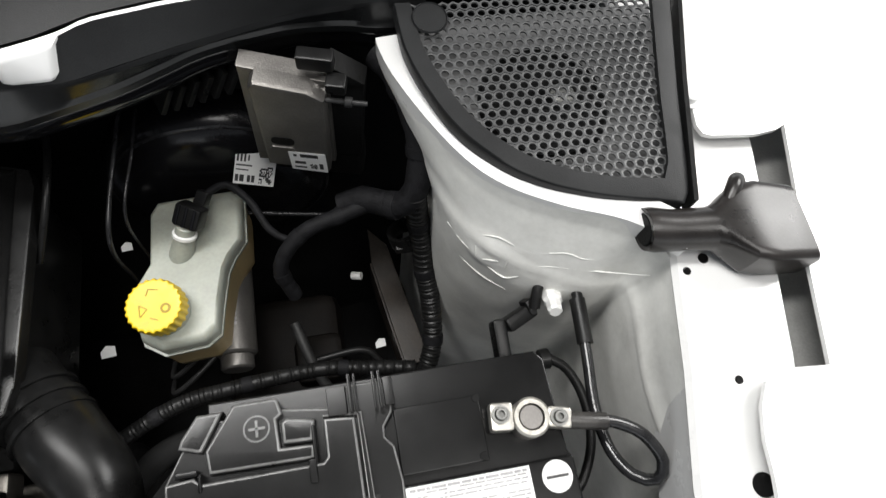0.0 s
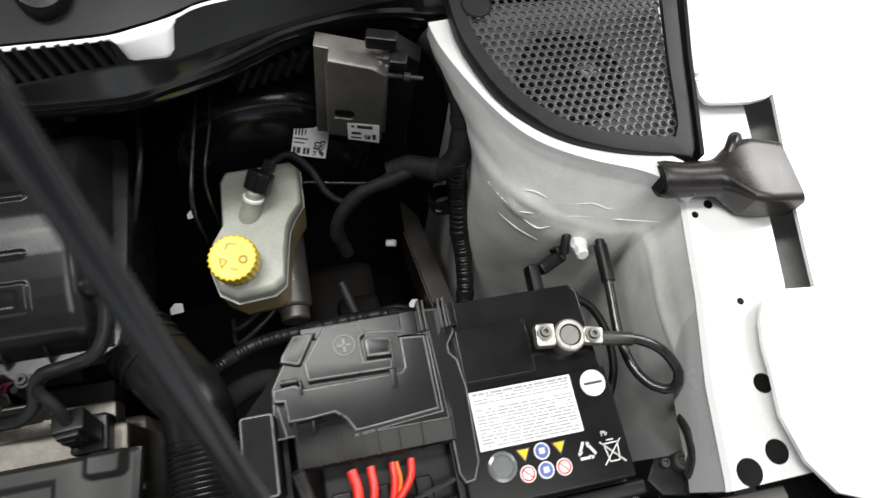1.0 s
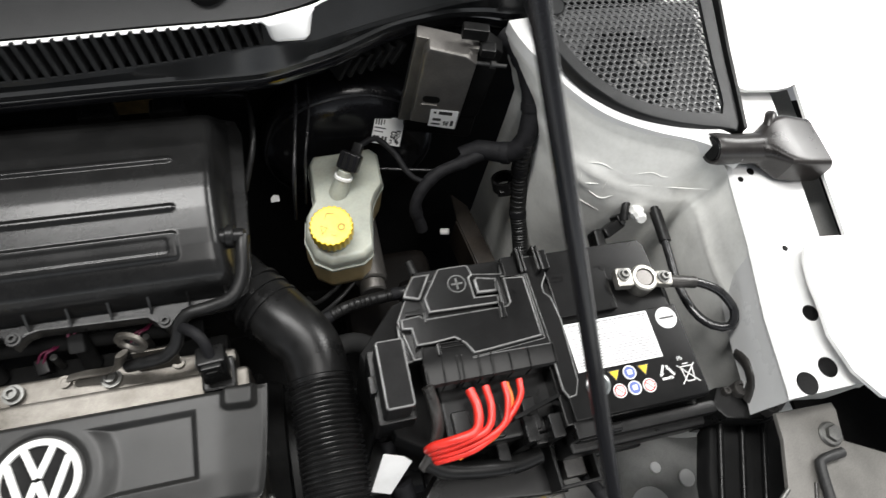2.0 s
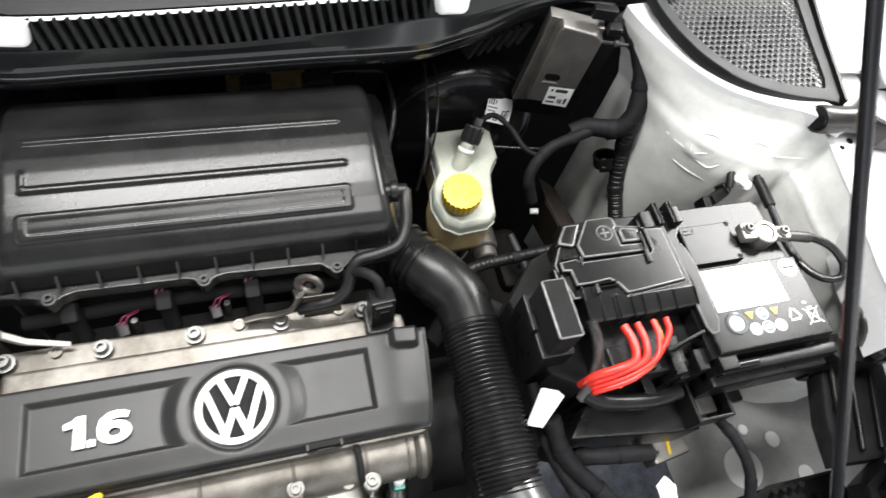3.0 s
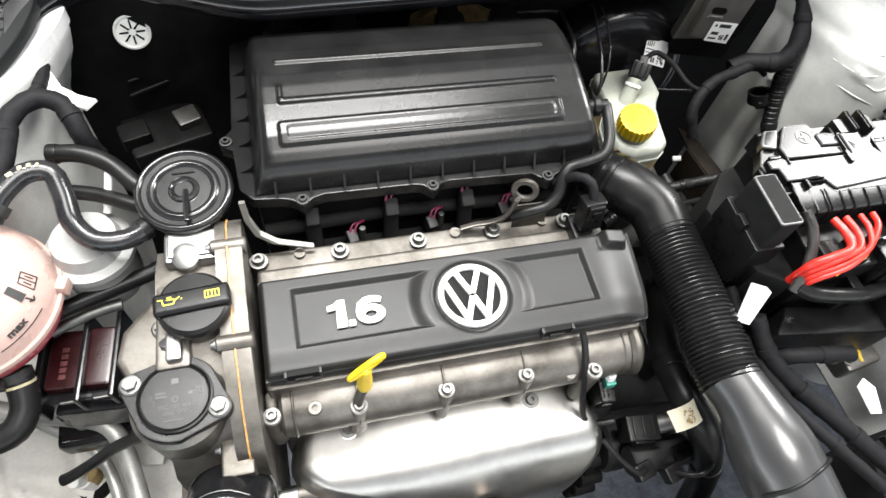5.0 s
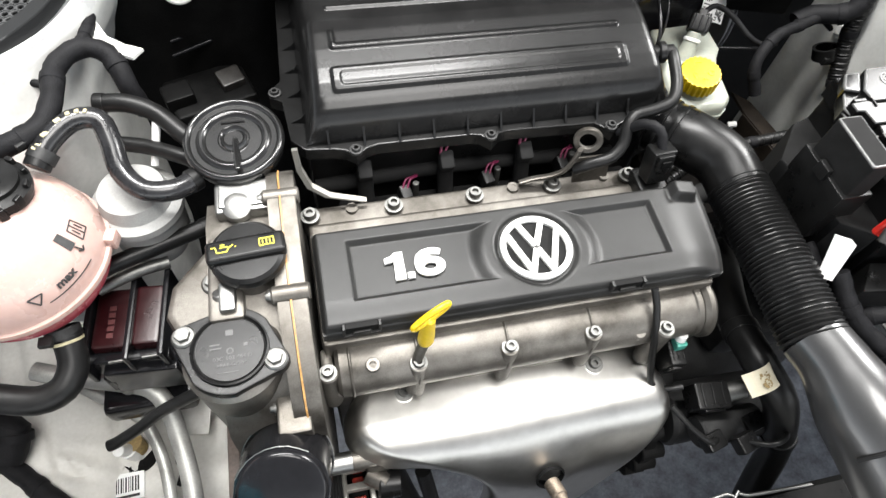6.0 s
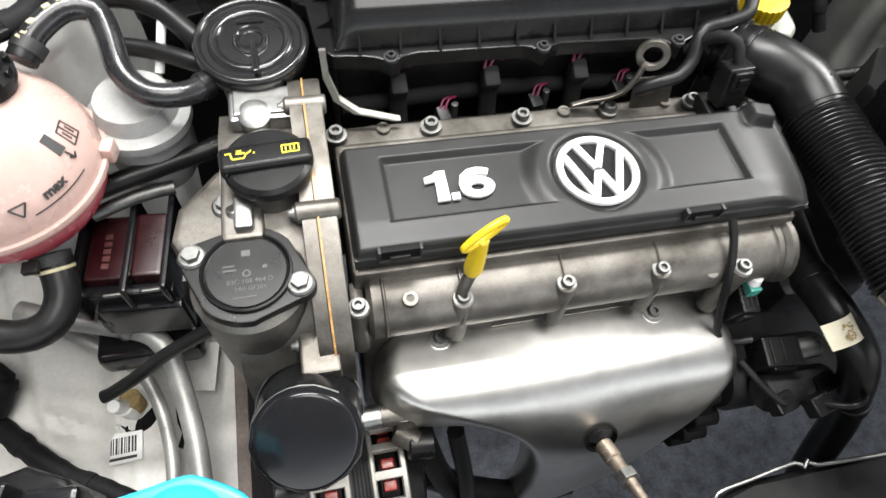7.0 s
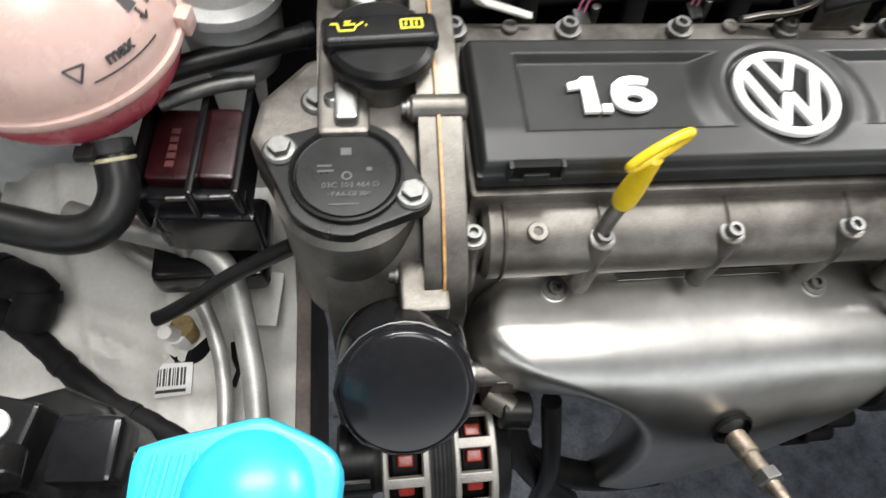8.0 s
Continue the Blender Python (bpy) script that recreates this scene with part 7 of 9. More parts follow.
for k in range(3):
    bm = bmesh.new()
    p, q = Vector((0.184, -0.100, 0.826)).lerp(Vector((0.236, -0.101, 0.826)), k / 2), Vector((0.144, -0.193, 0.826)).lerp(Vector((0.192, -0.198, 0.826)), k / 2)
    rod(bm, p, q, 0.003, n=14)
    part("rib", bm, BLACK_PLASTIC, post)
bm = bmesh.new()
g0, g1 = Vector((0.203, -0.085, 0.868)), Vector((0.227, -0.097, 0.868))
for k in range(4):
    p = g0.lerp(g1, k / 3)
    tube(bm, [p + Vector((0, -0.006, -0.010)), p + Vector((0.002, 0.004, 0.004 + 0.002 * (k % 2))), p + Vector((0.004, 0.022 - 0.003 * k, 0.006)), p + Vector((0.008, 0.034 - 0.006 * k, -0.006))], 0.011, 16, flat=0.7)
part("crumpled_sleeve", bm, RUBBER_GREY, post, "grey crumpled rubber sleeve")

plate_b = thing("lamp_bracket_plate", "grey-brown pressed steel lamp bracket plate with screw", "bracket", (0.30, -0.16, 0.89))
bm = bmesh.new()
prism(bm, [(0.195, -0.114), (0.258, -0.116), (0.259, -0.124), (0.252, -0.151), (0.322, -0.187), (0.218, -0.268), (0.122, -0.210), (0.175, -0.178), (0.191, -0.138)], 0.890, 0.895, None, 0.0015)
part("plate", bm, material("grey_primer", (0.13, 0.125, 0.115), 0.45, var=0.2, scale=20, bump=0.15), plate_b)
bm = bmesh.new()
tube(bm, [(0.174, -0.178, 0.896), (0.147, -0.194, 0.896), (0.121, -0.210, 0.896)], 0.0022, 14)
part("rolled_edge", bm, STEEL, plate_b, "bright rolled edge")
bm = bmesh.new()
tube(bm, [(0.204, -0.179, 0.895), (0.193, -0.198, 0.895), (0.168, -0.218, 0.895)], 0.002, 14)
part("pressed_bead", bm, RUBBER_GREY, plate_b)
bm = bmesh.new()
lathe(bm, (0.176, -0.192, 0.894), (0, 0, 1), [(0, 0.0008), (0.005, 0.0008), (0.006, 0.0)], 20)
part("hole", bm, FIREWALL_BLACK, plate_b)
shared("screw", HEX, plate_b, pose(*(0.240, -0.143, 0.895), 0, 0, 12))
bm = bmesh.new()
tube(bm, [(0.240, -0.160, 0.900), (0.217, -0.162, 0.900), (0.212, -0.168, 0.900), (0.206, -0.202, 0.900), (0.203, -0.226, 0.900)], 0.0045, 14)
part("strap", bm, DARK_METAL, plate_b)

lamp = thing("headlamp_housing", "grey plastic headlamp rear housing with screws", "headlamp", (0.20, -0.27, 0.76))
bm = bmesh.new()
prism(bm, [(0.150, -0.225), (0.250, -0.185), (0.300, -0.20), (0.300, -0.42), (0.125, -0.42), (0.118, -0.33)], 0.80, 0.830, None, 0.008)
prism(bm, [(0.158, -0.235), (0.225, -0.205), (0.240, -0.30), (0.150, -0.35)], 0.828, 0.842, None, 0.004)
part("shell", bm, BLACK_PLASTIC, lamp)
for x, y in ((0.176, -0.256), (0.205, -0.232)):
    shared("screw", HEX, lamp, pose(x, y, 0.842, 0, 0, 12))
bm = bmesh.new()
box(bm, (0.112, -0.235, 0.725), (0.060, 0.045, 0.050), 0.006, pose(0, 0, 0, 0, 0, 20))
box(bm, (0.118, -0.262, 0.745), (0.036, 0.012, 0.030), 0.003, pose(0, 0, 0, 0, 0, 20))
for k in range(4):
    rod(bm, (0.095 + 0.012 * k, -0.222, 0.742), (0.092 + 0.012 * k, -0.212, 0.764), 0.0035, n=10)
solo("lamp_connector", bm, BLACK_PLASTIC, "black multi-pin lamp connector", "connector")

shroud = thing("fan_shroud", "black plastic fan shroud behind the front panel", "fan shroud", (0.12, -0.26, 0.55))
bm = bmesh.new()
prism(bm, [(-0.03, -0.33), (-0.005, -0.232), (0.055, -0.218), (0.085, -0.240), (0.13, -0.214), (0.245, -0.208), (0.27, -0.33)], 0.56, 0.690, None, 0.006)
part("shell", bm, MATTE_BLACK, shroud)
for k in range(5):
    bm = bmesh.new()
    box(bm, (0.02 + 0.045 * k, -0.262, 0.694), (0.005, 0.07, 0.012), 0.0015, pose(0, 0, 0, 0, 0, 8))
    part("stiffening_rib", bm, BLACK_PLASTIC, shroud)

# ---- brake fluid reservoir on its master cylinder
res = thing("brake_reservoir", "milky plastic brake fluid reservoir on the master cylinder", "fluid reservoir", (-0.15, 0.25, 0.70))


def blob(z, dx, dy, grow):
    base = [(-0.180, 0.312), (-0.108, 0.316), (-0.099, 0.306), (-0.100, 0.262), (-0.112, 0.245), (-0.118, 0.232), (-0.124, 0.200), (-0.128, 0.172), (-0.140, 0.163), (-0.178, 0.160), (-0.196, 0.172), (-0.204, 0.200), (-0.200, 0.225), (-0.188, 0.245), (-0.187, 0.300)]
    cx = sum(p[0] for p in base) / len(base)
    cy = sum(p[1] for p in base) / len(base)
    return [(cx + (x - cx) * grow + dx, cy + (y - cy) * grow + dy, z) for x, y in base]


bm = bmesh.new()
loft(bm, [blob(0.757, 0, 0, 1.0), blob(0.765, 0, 0, 1.0), blob(0.770, 0, 0, 0.985), blob(0.774, 0, 0, 0.95), blob(0.7765, 0, 0, 0.89)])
part("upper_shell", bm, TANK_MILK, res, sharp=50)
bm = bmesh.new()
loft(bm, [blob(0.7535, 0, 0, 1.03), blob(0.7575, 0, 0, 1.03)])
part("seam", bm, TANK_MILK, res)
bm = bmesh.new()
loft(bm, [blob(0.694, 0, 0, 0.86), blob(0.702, 0, 0, 0.97), blob(0.715, 0, 0, 0.995), blob(0.7540, 0, 0, 1.005)])
part("lower_shell", bm, TANK_FLUID, res, "amber fluid-filled lower half", sharp=50)
bm = bmesh.new()
rod(bm, (-0.172, 0.195, 0.77), (-0.172, 0.193, 0.795), 0.022, n=30)
part("neck", bm, TANK_MILK, res)
bm = bmesh.new()
ribs = [(0.0238 + (0.0012 if i % 4 in (1, 2) else 0.0), i) for i in range(96)]
prism(bm, [(r * math.cos(2 * math.pi * i / 96), r * math.sin(2 * math.pi * i / 96)) for r, i in ribs], 0.0, 0.0185, Matrix.Translation((-0.173, 0.194, 0.788)) @ toward((-0.08, -0.10, 1)), 0.0022)
cap_y = part("cap", bm, YELLOW, res, "yellow ribbed screw cap")
bm = bmesh.new()
cm = Matrix.Translation((-0.1745, 0.192, 0.8066)) @ toward((-0.08, -0.10, 1))
annulus(bm, cm @ Vector((0.011, 0.004, 0)), (-0.08, -0.10, 1), 0.0025, 0.0045, 0.0004, 18)
for a, b in (((-0.012, 0.010), (-0.004, 0.014)), ((-0.012, 0.010), (-0.010, 0.004)), ((-0.010, -0.006), (-0.003, -0.014)), ((-0.003, -0.014), (-0.002, -0.005)), ((-0.002, -0.005), (-0.010, -0.006)), ((0.005, -0.010), (0.012, -0.008))):
    stroke(bm, a, b, 0.0008, 0, 0.0003, cm)
part("cap_marks", bm, material("ochre_print", (0.36, 0.24, 0.01), 0.5), cap_y)
bm = bmesh.new()
rod(bm, (-0.160, 0.248, 0.765), (-0.146, 0.268, 0.800), 0.013, 0.0085, 20)
part("sensor_tower", bm, TANK_MILK, res, "clear sensor tower")
bm = bmesh.new()
box(bm, (-0.140, 0.275, 0.806), (0.026, 0.022, 0.018), 0.003, pose(0, 0, 0, 40, 0, -32))
box(bm, (-0.128, 0.292, 0.806), (0.012, 0.014, 0.012), 0.002, pose(0, 0, 0, 30, 0, -32))
sp = part("sensor_plug", bm, BLACK_PLASTIC, res)
turn = pose(0, 0, 0, 40, 0, -32)
for k in range(3):
    bm = bmesh.new()
    box(bm, Vector((-0.140, 0.275, 0.806)) + turn @ Vector((-0.008 + 0.008 * k, 0, 0.0092)), (0.003, 0.020, 0.0022), 0.0008, turn)
    part("plug_rib", bm, GLOSS_BLACK, sp)
bm = bmesh.new()
lathe(bm, (-0.150, 0.262, 0.790), (0.014, 0.020, 0.035), [(0.0085, 0.0), (0.0112, 0.001), (0.0112, 0.004), (0.0085, 0.005)], 22)
part("collar", bm, WHITE_PLASTIC, res, "clear plastic collar")
bm = bmesh.new()
tube(bm, [(-0.126, 0.294, 0.808), (-0.105, 0.300, 0.812), (-0.085, 0.282, 0.805), (-0.070, 0.255, 0.795), (-0.050, 0.245, 0.79), (-0.020, 0.252, 0.80), (0.005, 0.268, 0.808), (0.035, 0.270, 0.805), (0.060, 0.262, 0.79)], 0.0036, 10)
solo("sensor_lead", bm, TAPE, "thin black sensor lead beside the reservoir", "cable")
bm = bmesh.new()
tube(bm, [(-0.125, 0.305, 0.738), (-0.095, 0.303, 0.740), (-0.052, 0.296, 0.740), (-0.010, 0.291, 0.740), (0.030, 0.300, 0.735)], 0.0024, 14, 0.0014, swell=ribbed(0.0042, 0.22))
solo("spring_sleeve", bm, COATED_CABLE, "thin black spring-sleeved line behind the reservoir", "cable")
mc = thing("master_cylinder", "grey alloy brake master cylinder under the reservoir", "master cylinder", (-0.14, 0.25, 0.66))
bm = bmesh.new()
rod(bm, (-0.128, 0.165, 0.690), (-0.128, 0.36, 0.69), 0.021, n=26)
rod(bm, (-0.128, 0.150, 0.690), (-0.128, 0.166, 0.69), 0.017, n=26)
part("barrel", bm, MODULE_ALU, mc)
bm = bmesh.new()
bars(bm, [(-0.012 + 0.005 * k, -0.009 + 0.005 * k, -0.004, 0.004) for k in range(6)], Matrix.Translation((-0.1265, 0.205, 0.7112)) @ pose(0, 0, 0, 0, 0, 90), 0.0006)
part("cast_marks", bm, MACHINED, mc)
for y in (0.168, 0.185):
    bm = bmesh.new()
    tube(bm, [(-0.150, y, 0.69), (-0.175, y - 0.02, 0.685), (-0.20, y - 0.025, 0.66), (-0.21, y, 0.62)], 0.0028, 8)
    part("brake_pipe", bm, DARK_METAL, mc)
boost = thing("brake_booster", "black brake booster drum on the firewall", "brake booster", (-0.13, 0.36, 0.70))
bm = bmesh.new()
lathe(bm, (-0.125, 0.402, 0.715), (0, -1, 0.02), [(0.118, 0.0), (0.122, 0.020), (0.120, 0.036), (0.112, 0.051), (0.092, 0.062), (0.05, 0.068), (0.0, 0.070)], 56)
part("drum", bm, GLOSS_BLACK, boost)
bm = bmesh.new()
lathe(bm, (-0.125, 0.353, 0.715), (0, -1, 0.02), [(0.108, -0.003), (0.1130, -0.0022), (0.1150, 0.0), (0.1130, 0.0022), (0.108, 0.003)], 64)
part("crimp_ring", bm, COATED_CABLE, boost, sharp=60)
bm = bmesh.new()
lx = Vector((0.0385, -0.0033, -0.0125)).normalized()
ly = Vector((0.0148, 0.0233, 0.0228))
ly = (ly - lx * ly.dot(lx)).normalized()
lz = lx.cross(ly)
tm = Matrix(((lx.x, ly.x, lz.x, -0.0815), (lx.y, ly.y, lz.y, 0.3315), (lx.z, ly.z, lz.z, 0.7826), (0, 0, 0, 1))) @ Matrix.Diagonal((0.77, 1.32, 1, 1))
prism(bm, [(-0.026, -0.0135), (0.026, -0.0135), (0.026, 0.0135), (-0.026, 0.0135)], 0, 0.0008, tm)
tag = solo("part_label", bm, PAPER, "white printed label with code square on the booster", "label")
bm = bmesh.new()
rng = random.Random(8)
bars(bm, [(0.006 + 0.0014 * i, 0.0074 + 0.0014 * i, -0.012 + 0.0014 * j, -0.0106 + 0.0014 * j) for i in range(12) for j in range(10) if rng.random() < 0.45] + [(-0.024, -0.0215, 0.0045, 0.011), (-0.0195, -0.017, 0.0045, 0.011), (-0.015, -0.0125, 0.0045, 0.011), (-0.010, -0.008, 0.0055, 0.010), (-0.024, -0.004, 0.001, 0.0022), (-0.024, -0.008, -0.0025, -0.0015), (-0.024, -0.020, -0.0115, -0.006), (-0.0185, -0.013, -0.0115, -0.006), (-0.009, -0.005, -0.0115, -0.006), (-0.0035, 0.0005, -0.0115, -0.006)], tm @ pose(0, 0, 0.0008), 0.0002)
part("print_blocks", bm, INK, tag)
# black cable guides on the bulkhead
for low, top, r in (((-0.2071, 0.2556, 0.8154), (-0.1935, 0.3390, 0.8420), 0.0022), ((-0.1920, 0.2740, 0.8200), (-0.1800, 0.3270, 0.8400), 0.0016)):
    bm = bmesh.new()
    tube(bm, [(low[0] - 0.004, low[1] - 0.010, low[2] - 0.08), low, top, (top[0] + 0.004, 0.372, top[2] + 0.002)], r, 10)
    solo("bulkhead_pipe", bm, COATED_CABLE, "slim black pipe before the bulkhead", "pipe", group="bulkhead pipes")

# ---- control unit: grey finned aluminium box leaning on the bulkhead
ecu = thing("control_unit", "grey aluminium control unit with paper label", "control unit", (-0.02, 0.31, 0.80))
o = Vector((-0.0655, 0.3175, 0.826))
ux = Vector((0.069, -0.017, 0.0)).normalized()
uy = Vector((0.027, -0.010, 0.150))
uy = (uy - ux * uy.dot(ux)).normalized()
uz = ux.cross(uy)
em = Matrix(((ux.x, uy.x, uz.x, o.x), (ux.y, uy.y, uz.y, o.y), (ux.z, uy.z, uz.z, o.z), (0, 0, 0, 1))) @ Matrix.Diagonal((1, 0.94, 1, 1))
bm = bmesh.new()
prism(bm, [(-0.008, -0.014), (0.066, -0.004), (0.068, 0.130), (0.000, 0.139)], -0.020, -0.004, em, 0.002)
part("back_shell", bm, MODULE_ALU, ecu)
bm = bmesh.new()
prism(bm, [(0.006, 0.005), (0.063, 0.000), (0.067, 0.122), (0.054, 0.132), (0.014, 0.138), (0.009, 0.130)], -0.006, 0.010, em, 0.004)
part("face", bm, MODULE_ALU, ecu)
bm = bmesh.new()
prism(bm, rrect(0.026, 0.054, 0.020, 0.011, 0.005), 0.0102, 0.0112, em)
part("vent_recess", bm, FIREWALL_BLACK, ecu)
bm = bmesh.new()
prism(bm, [(0.016, 0.046), (0.034, 0.046), (0.036, 0.042), (0.014, 0.042)], 0.0095, 0.0125, em, 0.001)
part("drip_lip", bm, MODULE_ALU, ecu)
bm = bmesh.new()
prism(bm, [(0.028, 0.002), (0.061, 0.000), (0.061, 0.036), (0.028, 0.036)], 0.0102, 0.0106, em)
lb = part("label", bm, PAPER, ecu, "white code label")
bm = bmesh.new()
rng = random.Random(5)
bars(bm, [(0.045 + 0.001 * i, 0.046 + 0.001 * i, 0.005 + 0.001 * j, 0.006 + 0.001 * j) for i in range(7) for j in range(10) if rng.random() < 0.55] + [(0.031, 0.042, 0.006, 0.009), (0.032, 0.035, 0.028, 0.032), (0.038, 0.054, 0.027, 0.033), (0.032, 0.042, 0.014, 0.019), (0.054, 0.0575, 0.006, 0.0165)], em @ pose(0, 0, 0.0106), 0.0002)
part("print_blocks", bm, INK, lb)
bm = bmesh.new()
box(bm, em @ Vector((0.060, 0.150, -0.010)), (0.028, 0.016, 0.012), 0.002, em.to_3x3().to_4x4())
box(bm, em @ Vector((0.076, 0.136, 0.0)), (0.016, 0.012, 0.014), 0.002, em.to_3x3().to_4x4())
part("connector", bm, BLACK_PLASTIC, ecu)
bm = bmesh.new()
rod(bm, em @ Vector((0.066, 0.118, 0.004)), em @ Vector((0.100, 0.118, 0.004)), 0.0022, n=10)
rod(bm, em @ Vector((0.082, 0.118, 0.004)), em @ Vector((0.088, 0.118, 0.004)), 0.0042, n=10)
part("stud", bm, DARK_METAL, ecu)
bm = bmesh.new()
prism(bm, [(0.064, -0.004), (0.090, 0.0), (0.096, 0.12), (0.068, 0.14)], -0.030, -0.012, em, 0.002)
box(bm, em @ Vector((0.045, -0.030, -0.03)), (0.09, 0.05, 0.03), 0.006, em.to_3x3().to_4x4())
part("carrier", bm, FIREWALL_BLACK, ecu)
for k in range(6):
    bm = bmesh.new()
    box(bm, (-0.085 - 0.012 * k, 0.372, 0.905 - 0.004 * k), (0.005, 0.06, 0.03), 0.001, pose(0, 0, 0, 0, 30, 20))
    part("vent_fin", bm, BLACK_PLASTIC, ecu)

# harness from the control unit down the strut tower
for nm, pts, r, rib in (("main", [(0.045, 0.345, 0.925), (0.058, 0.325, 0.922), (0.069, 0.300, 0.905), (0.074, 0.276, 0.878), (0.068, 0.254, 0.848), (0.052, 0.250, 0.826), (0.020, 0.268, 0.812), (0.000, 0.268, 0.802)], 0.0125, 0.0), ("ribbed", [(0.066, 0.250, 0.846), (0.070, 0.242, 0.800), (0.074, 0.230, 0.766), (0.076, 0.214, 0.735), (0.080, 0.190, 0.705), (0.078, 0.15, 0.67), (0.06, 0.11, 0.65)], 0.0105, 0.0042), ("loop", [(-0.058, 0.205, 0.74), (-0.066, 0.225, 0.775), (-0.040, 0.246, 0.800), (0.0, 0.256, 0.808), (0.030, 0.262, 0.815)], 0.0075, 0.0), ("conduit", [(-0.24, 0.085, 0.735), (-0.175, 0.113, 0.745), (-0.121, 0.121, 0.745), (-0.045, 0.126, 0.745), (-0.002, 0.121, 0.745), (0.049, 0.113, 0.745)], 0.0072, 0.0040)):
    bm = bmesh.new()
    tube(bm, pts, r, 14, 0.0016 if rib else 0.008, swell=ribbed(rib, 0.16) if rib else (lambda s, w: 1 + 0.04 * math.sin(s * 230)))
    har = solo("wiring_harness", bm, RUBBER if rib else TAPE, "ribbed black cable conduit" if rib else "thick cloth-taped black wiring harness", "wiring harness", group="harness branches")
    bands(har, pts, r, (0.18, 0.47, 0.78), TAPE)
hc = thing("harness_clamp", "black plastic harness clamp on the tower", "clamp", (0.071, 0.258, 0.740))
bm = bmesh.new()
lathe(bm, (0.056, 0.248, 0.772), (0.25, -0.40, -0.9), [(0.0125, 0.0), (0.0165, 0.0), (0.0165, 0.016), (0.0125, 0.016)], 24)
box(bm, (0.074, 0.246, 0.762), (0.014, 0.014, 0.020), 0.002)
box(bm, (0.056, 0.232, 0.762), (0.018, 0.008, 0.012), 0.002)
part("collar", bm, BLACK_PLASTIC, hc)

# hand-smeared joint sealant and crease lines on the tower
smear = thing("sealant_smear", "off-white smeared joint sealant on the strut tower", "sealant", (0.12, 0.17, 0.87))
for r, pts in ((0.0016, [(0.109, 0.183, 0.891), (0.120, 0.177, 0.896), (0.131, 0.169, 0.895)]), (0.0015, [(0.104, 0.180, 0.877), (0.104, 0.175, 0.867)]), (0.0018, [(0.109, 0.171, 0.868), (0.121, 0.165, 0.873)]), (0.0016, [(0.128, 0.163, 0.882), (0.126, 0.160, 0.869)]), (0.0017, [(0.114, 0.167, 0.859), (0.127, 0.156, 0.856), (0.137, 0.152, 0.865)]), (0.0014, [(0.132, 0.168, 0.893), (0.147, 0.160, 0.895), (0.169, 0.153, 0.904), (0.182, 0.147, 0.902), (0.203, 0.143, 0.906)]), (0.0014, [(0.132, 0.158, 0.874), (0.161, 0.149, 0.887), (0.193, 0.139, 0.891), (0.234, 0.127, 0.897)]), (0.0020, [(0.087, 0.210, 0.865), (0.095, 0.192, 0.866), (0.101, 0.181, 0.867)]), (0.0014, [(0.088, 0.207, 0.840), (0.098, 0.184, 0.841), (0.112, 0.166, 0.839), (0.131, 0.151, 0.836)])):
    bm = bmesh.new()
    tube(bm, pts, r * 0.5, 12, 0.003, swell=lambda s, w: (0.35 + 0.65 * math.sin(math.pi * min(1.0, max(0.0, s / w)))) * (1 + 0.3 * math.sin(s * 900)))
    part("bead", bm, BAY_PAINT, smear)

# steering column side bracket, dull pipes and glints deep behind the battery
br = thing("steel_bracket", "brown-grey folded steel bracket deep in the bay", "bracket", (0.01, 0.17, 0.55))
bm = bmesh.new()
prism(bm, [(0.026, 0.274), (0.027, 0.321), (0.048, 0.296), (0.076, 0.152), (0.072, 0.140), (0.048, 0.144)], 0.616, 0.621, None, 0.0015)
sheet(bm, [[(0.026, 0.274, z), (0.038, 0.20, z), (0.048, 0.144, z)] for z in (0.6185, 0.58, 0.55)], 0.002)
part("channel", bm, BRACKET_BROWN, br)
bm = bmesh.new()
rod(bm, (0.000, 0.266, 0.606), (0.012, 0.262, 0.610), 0.005, n=14)
part("white_clip", bm, WHITE_PLASTIC, br)
for pts, r, mt, lab in (([(-0.235, 0.045, 0.70), (-0.20, 0.075, 0.705), (-0.165, 0.085, 0.70), (-0.13, 0.07, 0.69)], 0.013, MATTE_BLACK, "black coolant hose below the reservoir"), ([(-0.07, 0.20, 0.66), (-0.05, 0.14, 0.64), (-0.02, 0.10, 0.62)], 0.006, DARK_METAL, "dark steel pipe deep in the bay"), ([(-0.06, 0.16, 0.63), (0.0, 0.165, 0.63), (0.02, 0.15, 0.62)], 0.004, RUBBER, "thin black hose deep in the bay")):
    bm = bmesh.new()
    tube(bm, pts, r, 12)
    solo("coolant_hose", bm, mt, lab, "hose", group="lower hoses")
for x, y, z, s in ((-0.267, 0.198, 0.66, 0.008), (-0.234, 0.300, 0.70, 0.006), (0.024, 0.181, 0.58, 0.007)):
    bm = bmesh.new()
    prism(bm, [(-s, -s * 0.6), (s * 0.8, -s * 0.8), (s, s * 0.5), (0, s * 0.9), (-s * 0.9, s * 0.3)], 0, 0.001, Matrix.Translation((x, y, z)) @ pose(0, 0, 0, 20, 5, 15))
    solo("paper_tag", bm, PAPER, "small torn white tag deep in the bay", "tag")
bm = bmesh.new()
box(bm, (-0.09, 0.19, 0.56), (0.14, 0.14, 0.05), 0.02)
box(bm, (-0.05, 0.17, 0.59), (0.06, 0.06, 0.03), 0.012)
solo("gear_linkage", bm, DEEP_BROWN, "dark brown gear linkage block deep in the bay", "gear linkage")

